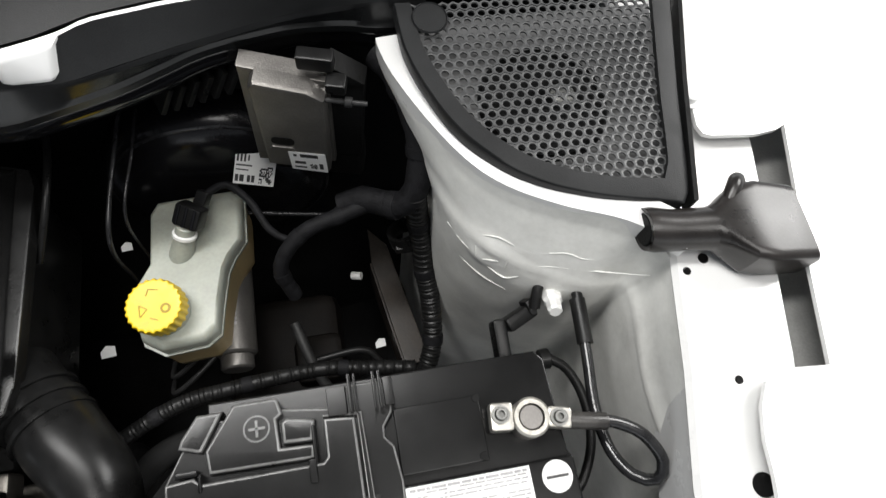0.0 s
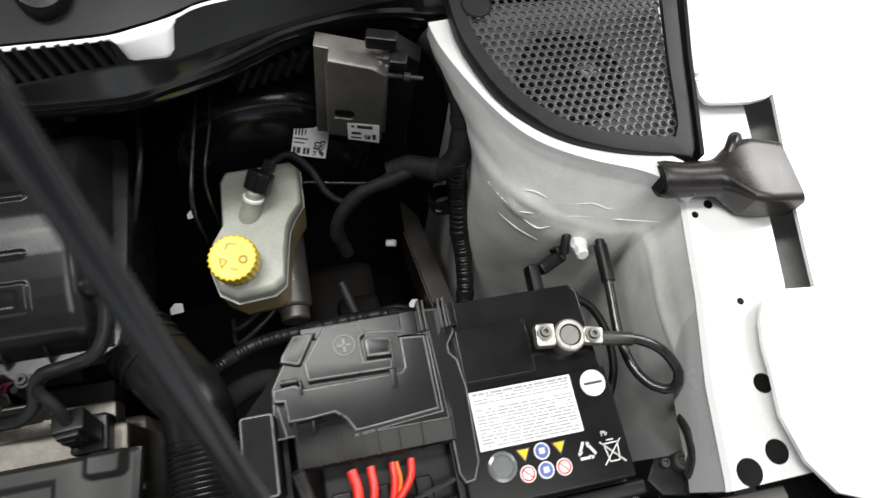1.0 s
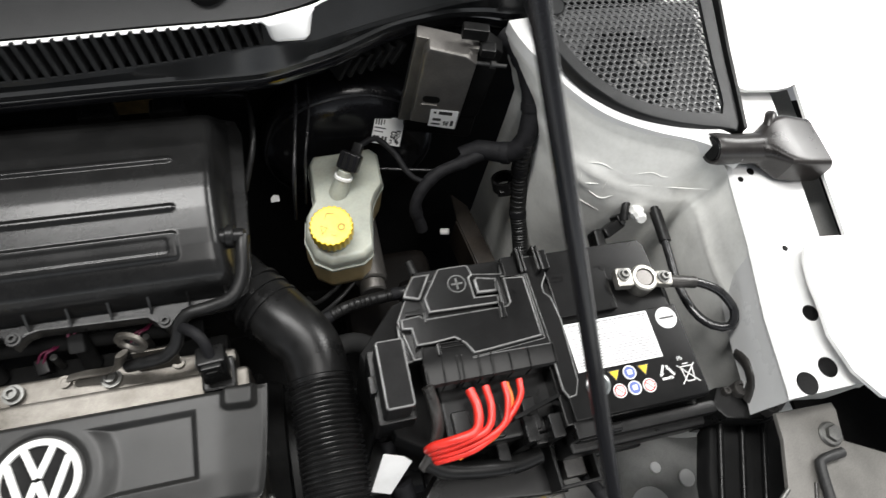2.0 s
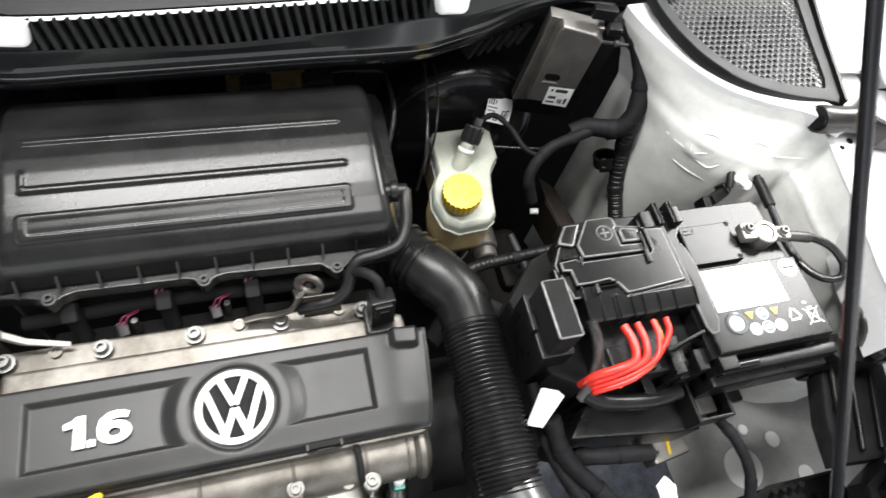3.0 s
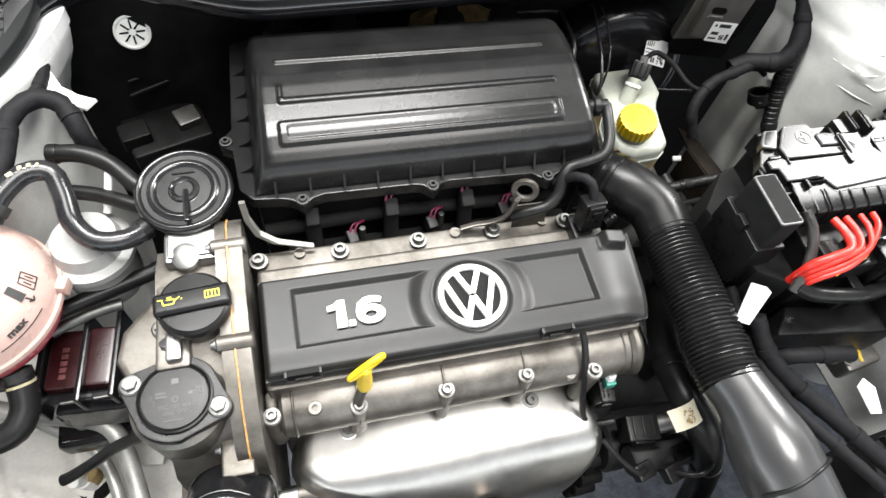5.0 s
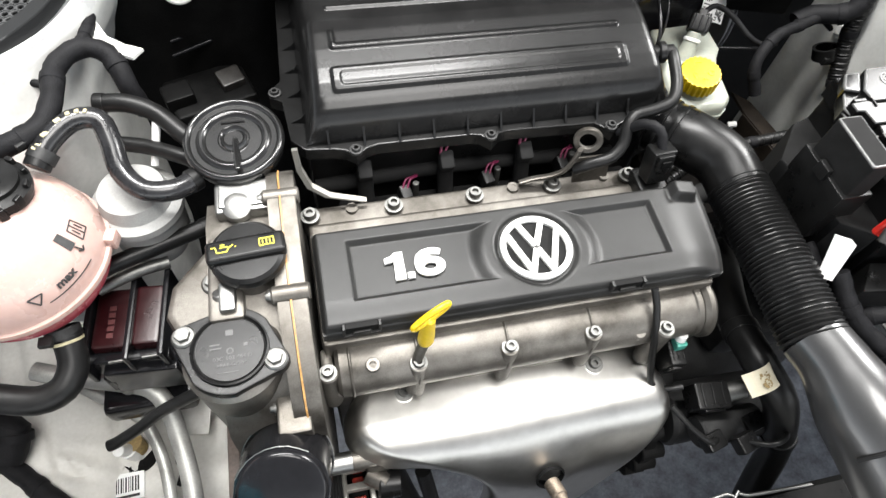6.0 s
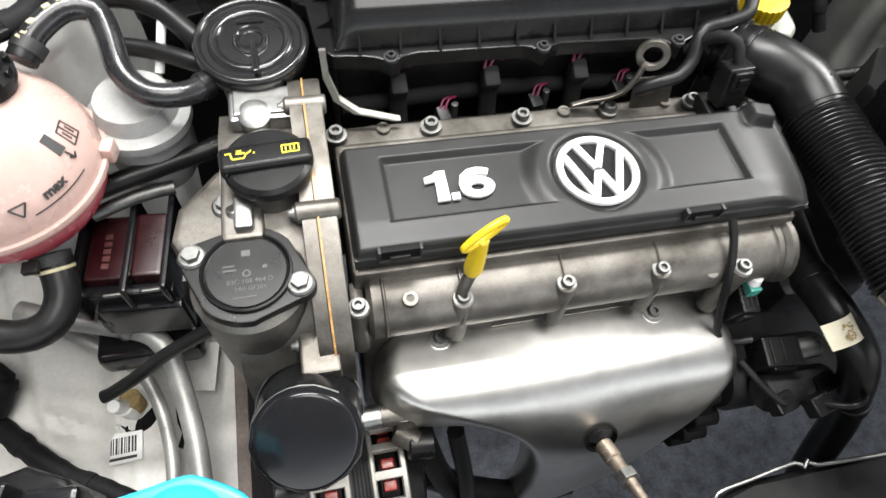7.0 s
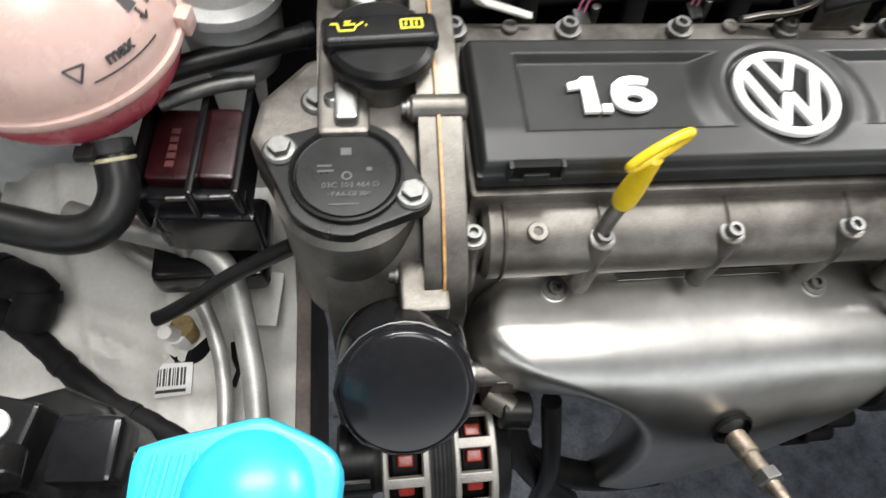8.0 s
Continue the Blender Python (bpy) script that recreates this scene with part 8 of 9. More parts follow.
# plugs beside the heat shield and bellows
for x, y, z, mt, lab, s in ((-0.312, -0.117, 0.711, BLACK_PLASTIC, "black cable connector beside the heat shield", (0.018, 0.030, 0.050)), (-0.256, -0.155, 0.655, BLACK_PLASTIC, "black square connector below the bellows", (0.040, 0.030, 0.034))):
    cn = thing("connector", lab, "connector", (x, y, z - 0.02))
    bm = bmesh.new()
    box(bm, (x, y, z), s, 0.003, pose(0, 0, 0, 10, 0, -6))
    box(bm, (x, y - s[1] * 0.5, z), (s[0] * 0.6, 0.006, s[2] * 0.5), 0.0015, pose(0, 0, 0, 10, 0, -6))
    part("housing", bm, mt, cn)
    bm = bmesh.new()
    for k in range(3):
        box(bm, (x + (k - 1) * s[0] * 0.3, y - 0.002, z + s[2] * 0.5), (s[0] * 0.08, s[1] * 0.8, 0.003), 0.0006, pose(0, 0, 0, 10, 0, -6))
    part("ribs", bm, mt, cn)
    if s[0] < 0.02:
        bm = bmesh.new()
        box(bm, (x + 0.002, y + 0.002, z + 0.028), (0.012, 0.013, 0.014), 0.002)
        part("green_lock", bm, GREEN_PLASTIC, cn, "dark green locking collar")
        bm = bmesh.new()
        rod(bm, (x + 0.002, y + 0.004, z + 0.034), (x + 0.002, y + 0.006, z + 0.043), 0.0058, n=16)
        part("white_collar", bm, WHITE_PLASTIC, cn)
    else:
        bm = bmesh.new()
        rod(bm, (x + 0.020, y, z), (x + 0.046, y, z + 0.004), 0.011, n=18)
        part("steel_sleeve", bm, STEEL, cn)
bm = bmesh.new()
tube(bm, [(-0.352, -0.082, 0.812), (-0.350, -0.094, 0.800), (-0.349, -0.112, 0.776), (-0.344, -0.128, 0.735), (-0.335, -0.140, 0.700), (-0.318, -0.146, 0.692), (-0.300, -0.148, 0.694)], 0.0036, 10)
solo("knock_lead", bm, RUBBER, "thin black lead running over the head", "cable")
bm = bmesh.new()
RAD_HOSE = [(-0.140, 0.032, 0.640), (-0.171, -0.016, 0.665), (-0.203, -0.082, 0.690), (-0.210, -0.148, 0.705), (-0.189, -0.184, 0.675), (-0.156, -0.213, 0.580), (-0.153, -0.242, 0.500), (-0.162, -0.282, 0.420)]
tube(bm, RAD_HOSE, 0.0185, 22)
hose = solo("radiator_hose", bm, RUBBER, "thick black radiator hose under the bellows", "hose")
bands(hose, RAD_HOSE, 0.0185, (0.30, 0.62), RUBBER, "sleeve", 0.014)
bm = bmesh.new()
CREAM_PAPER = material("cream_paper", (0.6, 0.55, 0.42), 0.5, var=0.1)
mt_ = Matrix.Translation((-0.2250, -0.1640, 0.7245)) @ pose(0, 0, 0, 18, 0, 14)
sheet(bm, [[mt_ @ Vector((x, y + 0.12 * x * x * 10, -0.018 * (1 - math.cos(x / 0.019)) + 0.001)) for x in np.linspace(-0.020, 0.018, 12)] for y in (-0.013, 0.012)], 0.0006)
tg = solo("part_label", bm, CREAM_PAPER, "cream paper code label on the hose", "label")
bm = bmesh.new()
rng = random.Random(2)
bars(bm, [(-0.008 + 0.0016 * i, -0.0064 + 0.0016 * i, -0.009 + 0.0016 * j, -0.0074 + 0.0016 * j) for i in range(8) for j in range(10) if rng.random() < 0.5], mt_ @ pose(0, 0, 0.0012), 0.0003)
part("print_blocks", bm, OCHRE, tg)

# ---- coolant expansion tank
tank = thing("expansion_tank", "translucent pink coolant expansion tank with black cap", "expansion tank", (-0.925, 0.055, 0.74))
TC, TR = Vector((-0.921, 0.050, 0.812)), 0.0785
prof_up, prof_lo = [], []
for i in range(13):
    a = radians(7 * i + 2)
    prof_up.append((TR * math.cos(a), TR * 0.92 * math.sin(a)))
bm = bmesh.new()
lathe(bm, TC, (0, 0, 1), [(TR * 0.998, 0.0), (TR * 0.998, 0.004)] + [p for p in prof_up if p[1] > 0.006] + [(0, TR * 0.92)], 56)
part("upper_shell", bm, TANK_PINK, tank, "pale pink upper shell", sharp=50)
bm = bmesh.new()
lathe(bm, TC, (0, 0, 1), [(TR + 0.003, 0.0), (TR + 0.0035, -0.003), (TR + 0.003, -0.006), (TR - 0.001, -0.006), (TR - 0.001, 0.0), (TR + 0.003, 0.0)], 56)
part("seam", bm, TANK_PINK, tank)
bm = bmesh.new()
lathe(bm, TC, (0, 0, 1), [(TR * 0.998, 0.0)] + [(TR * math.cos(radians(7 * i + 5)), -TR * 0.9 * math.sin(radians(7 * i + 5))) for i in range(12)] + [(0, -TR * 0.9)], 56)
part("lower_shell", bm, COOLANT, tank, "pink coolant-filled lower shell", sharp=50)
bm = bmesh.new()
lathe(bm, TC + Vector((0.012, 0.016, 0.060)), (0.12, 0.12, 1), [(0.030, -0.01), (0.030, 0.008), (0.032, 0.010), (0.032, 0.016), (0.024, 0.018), (0.024, 0.022), (0.018, 0.024), (0, 0.024)], 40)
capk = part("cap", bm, BLACK_PLASTIC, tank, "black ribbed screw cap")
bm = bmesh.new()
for i in range(12):
    a = 2 * math.pi * i / 12
    p = TC + Vector((0.012 + 0.031 * math.cos(a), 0.016 + 0.031 * math.sin(a), 0.072))
    box(bm, p, (0.004, 0.007, 0.012), 0.001, pose(0, 0, 0, 0, 0, math.degrees(a)))
part("cap_ribs", bm, BLACK_PLASTIC, capk)
bm = bmesh.new()
box(bm, TC + Vector((TR + 0.004, 0.004, 0.0)), (0.010, 0.014, 0.016), 0.002, pose(0, 0, 0, 0, 0, -12))
part("clip", bm, TANK_PINK, tank)


def wrap(bm, az, el):
    """Lays a flat drawing round the tank's skin."""
    for v in bm.verts:
        x, y, z = v.co
        e = radians(el) + y / TR
        a = radians(az) + x / (TR * math.cos(radians(el)))
        k = TR + 0.0004 + z
        v.co = TC + Vector((k * math.cos(e) * math.cos(a), k * math.cos(e) * math.sin(a), k * 0.92 * math.sin(e)))
    return bm


flat = Matrix()
part("max_mark", wrap(words("max", 0.0112, flat, 0.0005, 0.0003), -39, 19), INK, tank, "black max marking")
part("min_mark", wrap(words("min", 0.0100, flat, 0.0005, 0.0003), -36, -3), INK, tank, "black min marking")
bm = bmesh.new()
for k in range(12):
    stroke(bm, (-0.022 + 0.004 * k, 0), (-0.018 + 0.004 * k, 0), 0.0009, 0, 0.0005, flat)
part("level_line", wrap(bm, -39, 12.5), INK, tank)
bm = bmesh.new()
for a, b in (((-0.006, 0.004), (0.006, 0.004)), ((-0.006, 0.004), (0, -0.006)), ((0.006, 0.004), (0, -0.006))):
    stroke(bm, a, b, 0.0012, 0, 0.0005, flat)
part("arrow", wrap(bm, -60, 19), INK, tank)
bm = bmesh.new()
for a, b in (((-0.005, -0.004), (0.005, -0.004)), ((-0.005, -0.004), (0, 0.005)), ((0.005, -0.004), (0, 0.005))):
    stroke(bm, a, b, 0.0012, 0, 0.0005, flat)
part("arrow", wrap(bm, -52, -4), INK, tank)
bm = bmesh.new()
bars(bm, [(-0.004, 0.004, -0.004, 0.013)], flat, 0.0005)
stroke(bm, (0.001, -0.005), (0.003, -0.014), 0.0014, 0, 0.0005, flat)
stroke(bm, (0.000, -0.010), (0.003, -0.014), 0.0014, 0, 0.0005, flat)
stroke(bm, (0.006, -0.011), (0.003, -0.014), 0.0014, 0, 0.0005, flat)
part("thermometer", wrap(bm, -20, 31), INK, tank)
bm = bmesh.new()
for a, b in (((-0.006, -0.008), (-0.006, 0.008)), ((-0.006, 0.008), (0.006, 0.008)), ((0.006, 0.008), (0.006, -0.008)), ((0.006, -0.008), (-0.006, -0.008)), ((0.0, -0.008), (0.0, 0.008)), ((-0.003, -0.004), (-0.003, 0.004)), ((0.003, -0.004), (0.003, 0.004))):
    stroke(bm, a, b, 0.0010, 0, 0.0005, flat)
part("book", wrap(bm, -6, 30), INK, tank)

# hoses to and from the tank
AGED_TAPE = material("aged_yellow_paint", (0.45, 0.41, 0.26), 0.5, var=0.3, scale=90)
for nm, pts, r, mt, lab in (
    ("vent_hose", [(-0.882, 0.098, 0.868), (-0.872, 0.118, 0.876), (-0.852, 0.138, 0.880), (-0.832, 0.140, 0.876), (-0.824, 0.122, 0.866), (-0.818, 0.096, 0.854), (-0.800, 0.078, 0.846), (-0.774, 0.078, 0.842), (-0.756, 0.092, 0.838)], 0.0098, COATED_CABLE, "shiny black vent hose looping to the valve"),
    ("tank_hose", [(-0.897, -0.004, 0.760), (-0.893, -0.016, 0.752), (-0.892, -0.034, 0.742), (-0.902, -0.052, 0.735), (-0.925, -0.058, 0.732), (-0.960, -0.050, 0.735), (-1.00, -0.04, 0.74)], 0.0135, RUBBER, "thick black rubber hose below the tank"),
    ("upper_hose", [(-0.842, 0.175, 0.862), (-0.815, 0.172, 0.862), (-0.790, 0.162, 0.856), (-0.768, 0.140, 0.848), (-0.755, 0.128, 0.842)], 0.0088, RUBBER, "black rubber hose behind the valve"),
    ("middle_hose", [(-0.840, 0.150, 0.835), (-0.805, 0.140, 0.835), (-0.775, 0.125, 0.835), (-0.755, 0.115, 0.832)], 0.0075, RUBBER, "black rubber hose under the valve"),
    ("lower_hose", [(-0.91, 0.020, 0.768), (-0.860, 0.046, 0.774), (-0.811, 0.064, 0.774), (-0.76, 0.084, 0.772)], 0.0085, RUBBER, "black coolant hose beside the chain cover")):
    bm = bmesh.new()
    tube(bm, pts, r, 18)
    h = solo(nm, bm, mt, lab, "hose")
    for k, p in enumerate((pts[0], pts[-1])):
        q = Vector(pts[1] if k == 0 else pts[-2])
        bm = bmesh.new()
        lathe(bm, p, q - Vector(p), [(r * 0.9, 0.0), (r * 1.10, 0.0), (r * 1.13, 0.001), (r * 1.13, 0.008), (r * 1.10, 0.009), (r * 0.9, 0.009)], 22)
        part("end_sleeve", bm, RUBBER, h)
    if nm == "vent_hose":
        for x, y, z, w, a in ((-0.8765, 0.1095, 0.8830, 0.009, 50), (-0.8700, 0.1195, 0.8860, 0.007, 45), (-0.8600, 0.1310, 0.8890, 0.006, 38), (-0.8520, 0.1372, 0.8897, 0.004, 20), (-0.8450, 0.1395, 0.8893, 0.004, 5), (-0.8385, 0.1400, 0.8883, 0.003, -8)):
            bm = bmesh.new()
            box(bm, (x, y, z), (w, 0.0045, 0.0016), 0.0006, pose(0, 0, 0, 0, 0, a))
            part("paint_mark", bm, AGED_TAPE, h, "pale yellow paint mark")
bm = bmesh.new()
lathe(bm, (-0.897, -0.003, 0.762), (0.1, -0.6, -0.5), [(0.0135, 0.0), (0.0155, 0.0), (0.0155, 0.009), (0.0135, 0.009)], 26)
box(bm, (-0.905, -0.020, 0.770), (0.012, 0.010, 0.006), 0.001)
tc_ = solo("hose_clamp", bm, DARK_METAL, "dark spring hose clamp under the tank", "hose clamp", group="hose clamps")
bm = bmesh.new()
lathe(bm, (-0.895, -0.012, 0.755), (0.1, -0.6, -0.5), [(0.0138, 0.0), (0.0150, 0.0004), (0.0150, 0.0026), (0.0138, 0.003)], 26)
part("paint_band", bm, AGED_TAPE, tc_, "pale yellow paint band")
bm = bmesh.new()
lathe(bm, (-0.879, 0.104, 0.870), (0.5, 0.8, 0.3), [(0.0098, 0.0), (0.0122, 0.0), (0.0122, 0.010), (0.0098, 0.010)], 24)
box(bm, (-0.888, 0.116, 0.882), (0.016, 0.008, 0.006), 0.001, pose(0, 0, 0, 0, 0, 40))
solo("hose_clamp", bm, DARK_METAL, "dark spring hose clamp on the vent hose", "hose clamp", group="hose clamps")

# white canister below the loop
can = thing("washer_neck", "grey-white plastic filler pot behind the tank", "canister", (-0.83, 0.09, 0.74))
bm = bmesh.new()
lathe(bm, (-0.820, 0.098, 0.735), (0, 0, 1), [(0.030, 0.0), (0.036, 0.02), (0.038, 0.062), (0.042, 0.064), (0.042, 0.072), (0.034, 0.076), (0.030, 0.090), (0, 0.092)], 40)
part("pot", bm, material("grey_pot", (0.34, 0.34, 0.33), 0.4, var=0.15, scale=30), can)
bm = bmesh.new()
tube(bm, [(-0.800, 0.128, 0.82), (-0.792, 0.150, 0.845), (-0.788, 0.165, 0.86)], 0.004, 10)
part("pale_strap", bm, WHITE_PLASTIC, can)

# dark red box with fins and its black frame
redbox = thing("resonator_box", "dark red plastic box with raised bars in a black frame", "plastic box", (-0.83, 0.0, 0.70))
bm = bmesh.new()
box(bm, (-0.862, 0.012, 0.724), (0.034, 0.064, 0.03), 0.004, pose(0, 0, 0, 0, 0, -4))
part("red_body", bm, RED_DARK, redbox)
bm = bmesh.new()
box(bm, (-0.829, 0.010, 0.726), (0.026, 0.064, 0.03), 0.004, pose(0, 0, 0, 0, 0, -4))
part("red_side", bm, RED_DARK, redbox)
bm = bmesh.new()
for x in (-0.8825, -0.8435, -0.8125):
    box(bm, (x, 0.010, 0.724), (0.006, 0.095, 0.045), 0.002, pose(0, 0, 0, 0, 0, -4))
box(bm, (-0.848, -0.026, 0.715), (0.075, 0.012, 0.03), 0.003, pose(0, 0, 0, 0, 0, -4))
box(bm, (-0.862, -0.004, 0.612), (0.096, 0.080, 0.035), 0.008)
box(bm, (-0.842, -0.034, 0.690), (0.070, 0.010, 0.05), 0.003, pose(0, 0, 0, 0, 0, -4))
part("black_frame", bm, GLOSS_BLACK, redbox)
RED_RELIEF = material("red_relief", (0.09, 0.03, 0.03), 0.4, var=0.2)
for k in range(5):
    bm = bmesh.new()
    bars(bm, [(-0.003, 0.003, -0.020 + 0.0072 * k, -0.015 + 0.0072 * k)], Matrix.Translation((-0.862, 0.010, 0.7392)) @ pose(0, 0, 0, 0, 0, -4), 0.0008)
    part("moulded_bar", bm, RED_RELIEF, redbox)
for x in (-0.858, -0.828):
    bm = bmesh.new()
    box(bm, (x, -0.0325, 0.733), (0.014, 0.002, 0.004), 0.0006)
    part("steel_tab", bm, STEEL, redbox)
bm = bmesh.new()
tube(bm, [(-0.872, 0.038, 0.750), (-0.852, 0.046, 0.752), (-0.830, 0.054, 0.752), (-0.806, 0.060, 0.750)], 0.0062, 16)
solo("steel_bar", bm, STEEL, "bright steel bar behind the red box", "bar")

# side member with seams, pipes, wire and label
bm = bmesh.new()
rows = []
for y in np.linspace(0.10, -0.62, 96):
    row = []
    for x in np.linspace(-1.08, -0.802, 64):
        z = 0.520 + 0.030 * step(-0.90, -1.05, x) + 0.025 * step(-0.04, 0.03, y)
        z += 0.010 * math.exp(-((x + 0.93) ** 2 + (y + 0.02) ** 2) / 0.003) + 0.028 * max(0.0, 1 - ((x + 0.995) / 0.07) ** 2) ** 0.7 + 0.0022 * math.exp(-((x + 0.905 + 0.1 * (y + 0.1)) / 0.004) ** 2) * step(-0.20, -0.10, y)
        # pressed step, a raised seam and the buckled metal round the stud
        z -= 0.006 * step(-0.983, -0.990, x + 0.25 * (y + 0.05)) * step(-0.14, -0.10, y)
        z += 0.003 * math.exp(-((x + 1.018 + 0.2 * (y + 0.04)) / 0.004) ** 2)
        near = math.exp(-((x + 0.958) / 0.030) ** 2 - ((y + 0.078) / 0.028) ** 2)
        z += near * (0.005 * math.sin((y + 0.35 * x) * 260) + 0.003 * noise.noise((x * 70, y * 70, 0.3)))
        row.append((x, y, z))
    rows.append(row)
sheet(bm, rows, 0.003)
lm = solo("side_member_far", bm, DULL_BAY_PAINT, "grey painted side member with label and pipes", "body panel", "structure", sharp=60)
bm = bmesh.new()
sheet(bm, [[(-0.802, y, z) for y in np.linspace(0.10, -0.62, 12)] for z in (0.520, 0.40, 0.30)], 0.003)
part("inner_side", bm, DULL_BAY_PAINT, lm)
bm = bmesh.new()
box(bm, (-0.8285, -0.035, 0.560), (0.034, 0.052, 0.004), 0.0012, pose(0, 0, 0, 8, 0, -8))
box(bm, (-0.8285, -0.008, 0.550), (0.034, 0.004, 0.026), 0.0012, pose(0, 0, 0, 8, 0, -8))
part("pipe_tab", bm, DULL_BAY_PAINT, lm)
bm = bmesh.new()
prism(bm, [(-0.861, -0.106), (-0.857, -0.092), (-0.862, -0.080), (-0.864, -0.064), (-0.860, -0.063), (-0.857, -0.080), (-0.853, -0.092), (-0.857, -0.108)], 0.5195, 0.5246)
part("drain_slot", bm, FIREWALL_BLACK, lm)
bm = bmesh.new()
span(bm, -0.800, -0.786, -0.50, 0.02, 0.33, 0.535, 0.002)
solo("undertray_edge", bm, BROWN_STRIP, "brown weathered steel edge beside the member", "edge strip", "structure")
bm = bmesh.new()
tube(bm, [(-1.02, 0.02, 0.549), (-0.99, -0.05, 0.548), (-0.985, -0.10, 0.542), (-1.0, -0.20, 0.54)], 0.003, 8)
tube(bm, [(-0.965, -0.055, 0.527), (-0.94, -0.07, 0.524), (-0.92, -0.075, 0.523)], 0.004, 8)
tube(bm, [(-0.975, -0.085, 0.527), (-0.95, -0.088, 0.524), (-0.925, -0.085, 0.523)], 0.004, 8)
part("seam_bead", bm, DULL_BAY_PAINT, lm)
bm = bmesh.new()
lathe(bm, (-0.903, -0.062, 0.520), (0, 0, 1), [(0, 0.0035), (0.017, 0.0035), (0.020, 0.005), (0.022, 0.0)], 28)
part("dark_hole", bm, FIREWALL_BLACK, lm)
bm = bmesh.new()
rod(bm, (-0.905, -0.060, 0.520), (-0.909, -0.062, 0.550), 0.0095, n=18)
rod(bm, (-0.909, -0.062, 0.550), (-0.911, -0.068, 0.572), 0.0075, 0.0065, 18)
part("stud", bm, WHITE_PLASTIC, lm, "pale plastic stud")
bm = bmesh.new()
rod(bm, (-0.903, -0.056, 0.528), (-0.903, -0.054, 0.552), 0.011, n=18)
part("brass_bush", bm, OCHRE, lm)
bm = bmesh.new()
lm_m = Matrix.Translation((-0.918, -0.098, 0.5265)) @ pose(0, 0, 0, 0, 0, 2)
prism(bm, [(-0.022, -0.017), (0.022, -0.015), (0.022, 0.015), (-0.020, 0.017)], 0, 0.0008, lm_m)
bl = solo("barcode_label", bm, PAPER, "white barcode label stuck on the side member", "label")
bm = bmesh.new()
rng = random.Random(3)
x, rb = -0.017, []
while x < 0.015:
    w = rng.choice((0.0008, 0.0012, 0.002))
    rb.append((x, x + w, -0.006, 0.011))
    x += w + rng.choice((0.0009, 0.0014))
bars(bm, rb + [(-0.019, 0.017, -0.0125, -0.0095)], lm_m @ pose(0, 0, 0.0008), 0.0002)
part("print_bars", bm, INK, bl)
bm = bmesh.new()
lathe(bm, (-0.918, -0.078, 0.520), (0, 0, 1), [(0, 0.0040), (0.020, 0.0040), (0.022, 0.0)], 24)
part("dark_patch", bm, FIREWALL_BLACK, lm)

for nm, pts, r in (("a", [(-0.965, 0.004, 0.662), (-0.937, -0.006, 0.660), (-0.888, -0.018, 0.650), (-0.856, -0.028, 0.640), (-0.840, -0.050, 0.630), (-0.834, -0.078, 0.612), (-0.828, -0.109, 0.600), (-0.824, -0.143, 0.590), (-0.820, -0.20, 0.58)], 0.0100), ("b", [(-0.955, 0.012, 0.605), (-0.934, -0.003, 0.600), (-0.906, -0.022, 0.590), (-0.882, -0.041, 0.580), (-0.866, -0.077, 0.570), (-0.857, -0.125, 0.560), (-0.855, -0.19, 0.555)], 0.0068)):
    bm = bmesh.new()
    tube(bm, pts, r, 18)
    pipe = solo("coolant_pipe", bm, PIPE_ALU, "bare aluminium refrigerant pipe along the member", "pipe", group="refrigerant pipes")
cap2 = thing("service_cap", "black ribbed service valve cap on the pipe", "valve cap", (-0.868, -0.030, 0.645))
bm = bmesh.new()
prism(bm, [((0.0095 + 0.001 * (i % 2)) * math.cos(2 * math.pi * i / 20), (0.0095 + 0.001 * (i % 2)) * math.sin(2 * math.pi * i / 20)) for i in range(20)], 0.0, 0.026, Matrix.Translation((-0.8755, -0.026, 0.670)) @ toward((0.05, -0.05, 1)), 0.002)
part("cap", bm, BLACK_PLASTIC, cap2)
bm = bmesh.new()
rod(bm, (-0.8755, -0.024, 0.645), (-0.8755, -0.026, 0.672), 0.009, n=16)
part("stem", bm, MACHINED, cap2)
bm = bmesh.new()
tube(bm, [(-0.899, -0.079, 0.630), (-0.890, -0.078, 0.634), (-0.860, -0.074, 0.656), (-0.833, -0.070, 0.680), (-0.800, -0.074, 0.715), (-0.775, -0.078, 0.742)], 0.0062, 14)
solo("sensor_wire", bm, RUBBER, "black sleeved wire crossing the pipes", "cable")
for pts, r in (([(-1.07, -0.02, 0.575), (-1.045, -0.046, 0.572), (-1.015, -0.070, 0.570), (-0.980, -0.103, 0.568), (-0.945, -0.131, 0.566), (-0.914, -0.148, 0.565), (-0.88, -0.17, 0.56)], 0.0105), ([(-1.08, 0.0, 0.60), (-1.04, -0.02, 0.605), (-1.01, -0.035, 0.60), (-1.02, -0.06, 0.585)], 0.017), ([(-0.945, -0.135, 0.57), (-0.94, -0.17, 0.565), (-0.935, -0.21, 0.56)], 0.007)):
    bm = bmesh.new()
    tube(bm, pts, r, 14, 0.008, swell=lambda s, w: 1 + 0.05 * math.sin(s * 260))
    har = solo("wiring_harness", bm, TAPE, "cloth-taped black wiring harness on the member", "wiring harness", group="harness branches")
    bands(har, pts, r, (0.18, 0.47, 0.78), TAPE)

# washer bottle cap
blue = thing("washer_bottle", "bright blue ribbed cap on a black washer bottle neck", "washer bottle", (-0.79, -0.25, 0.79))


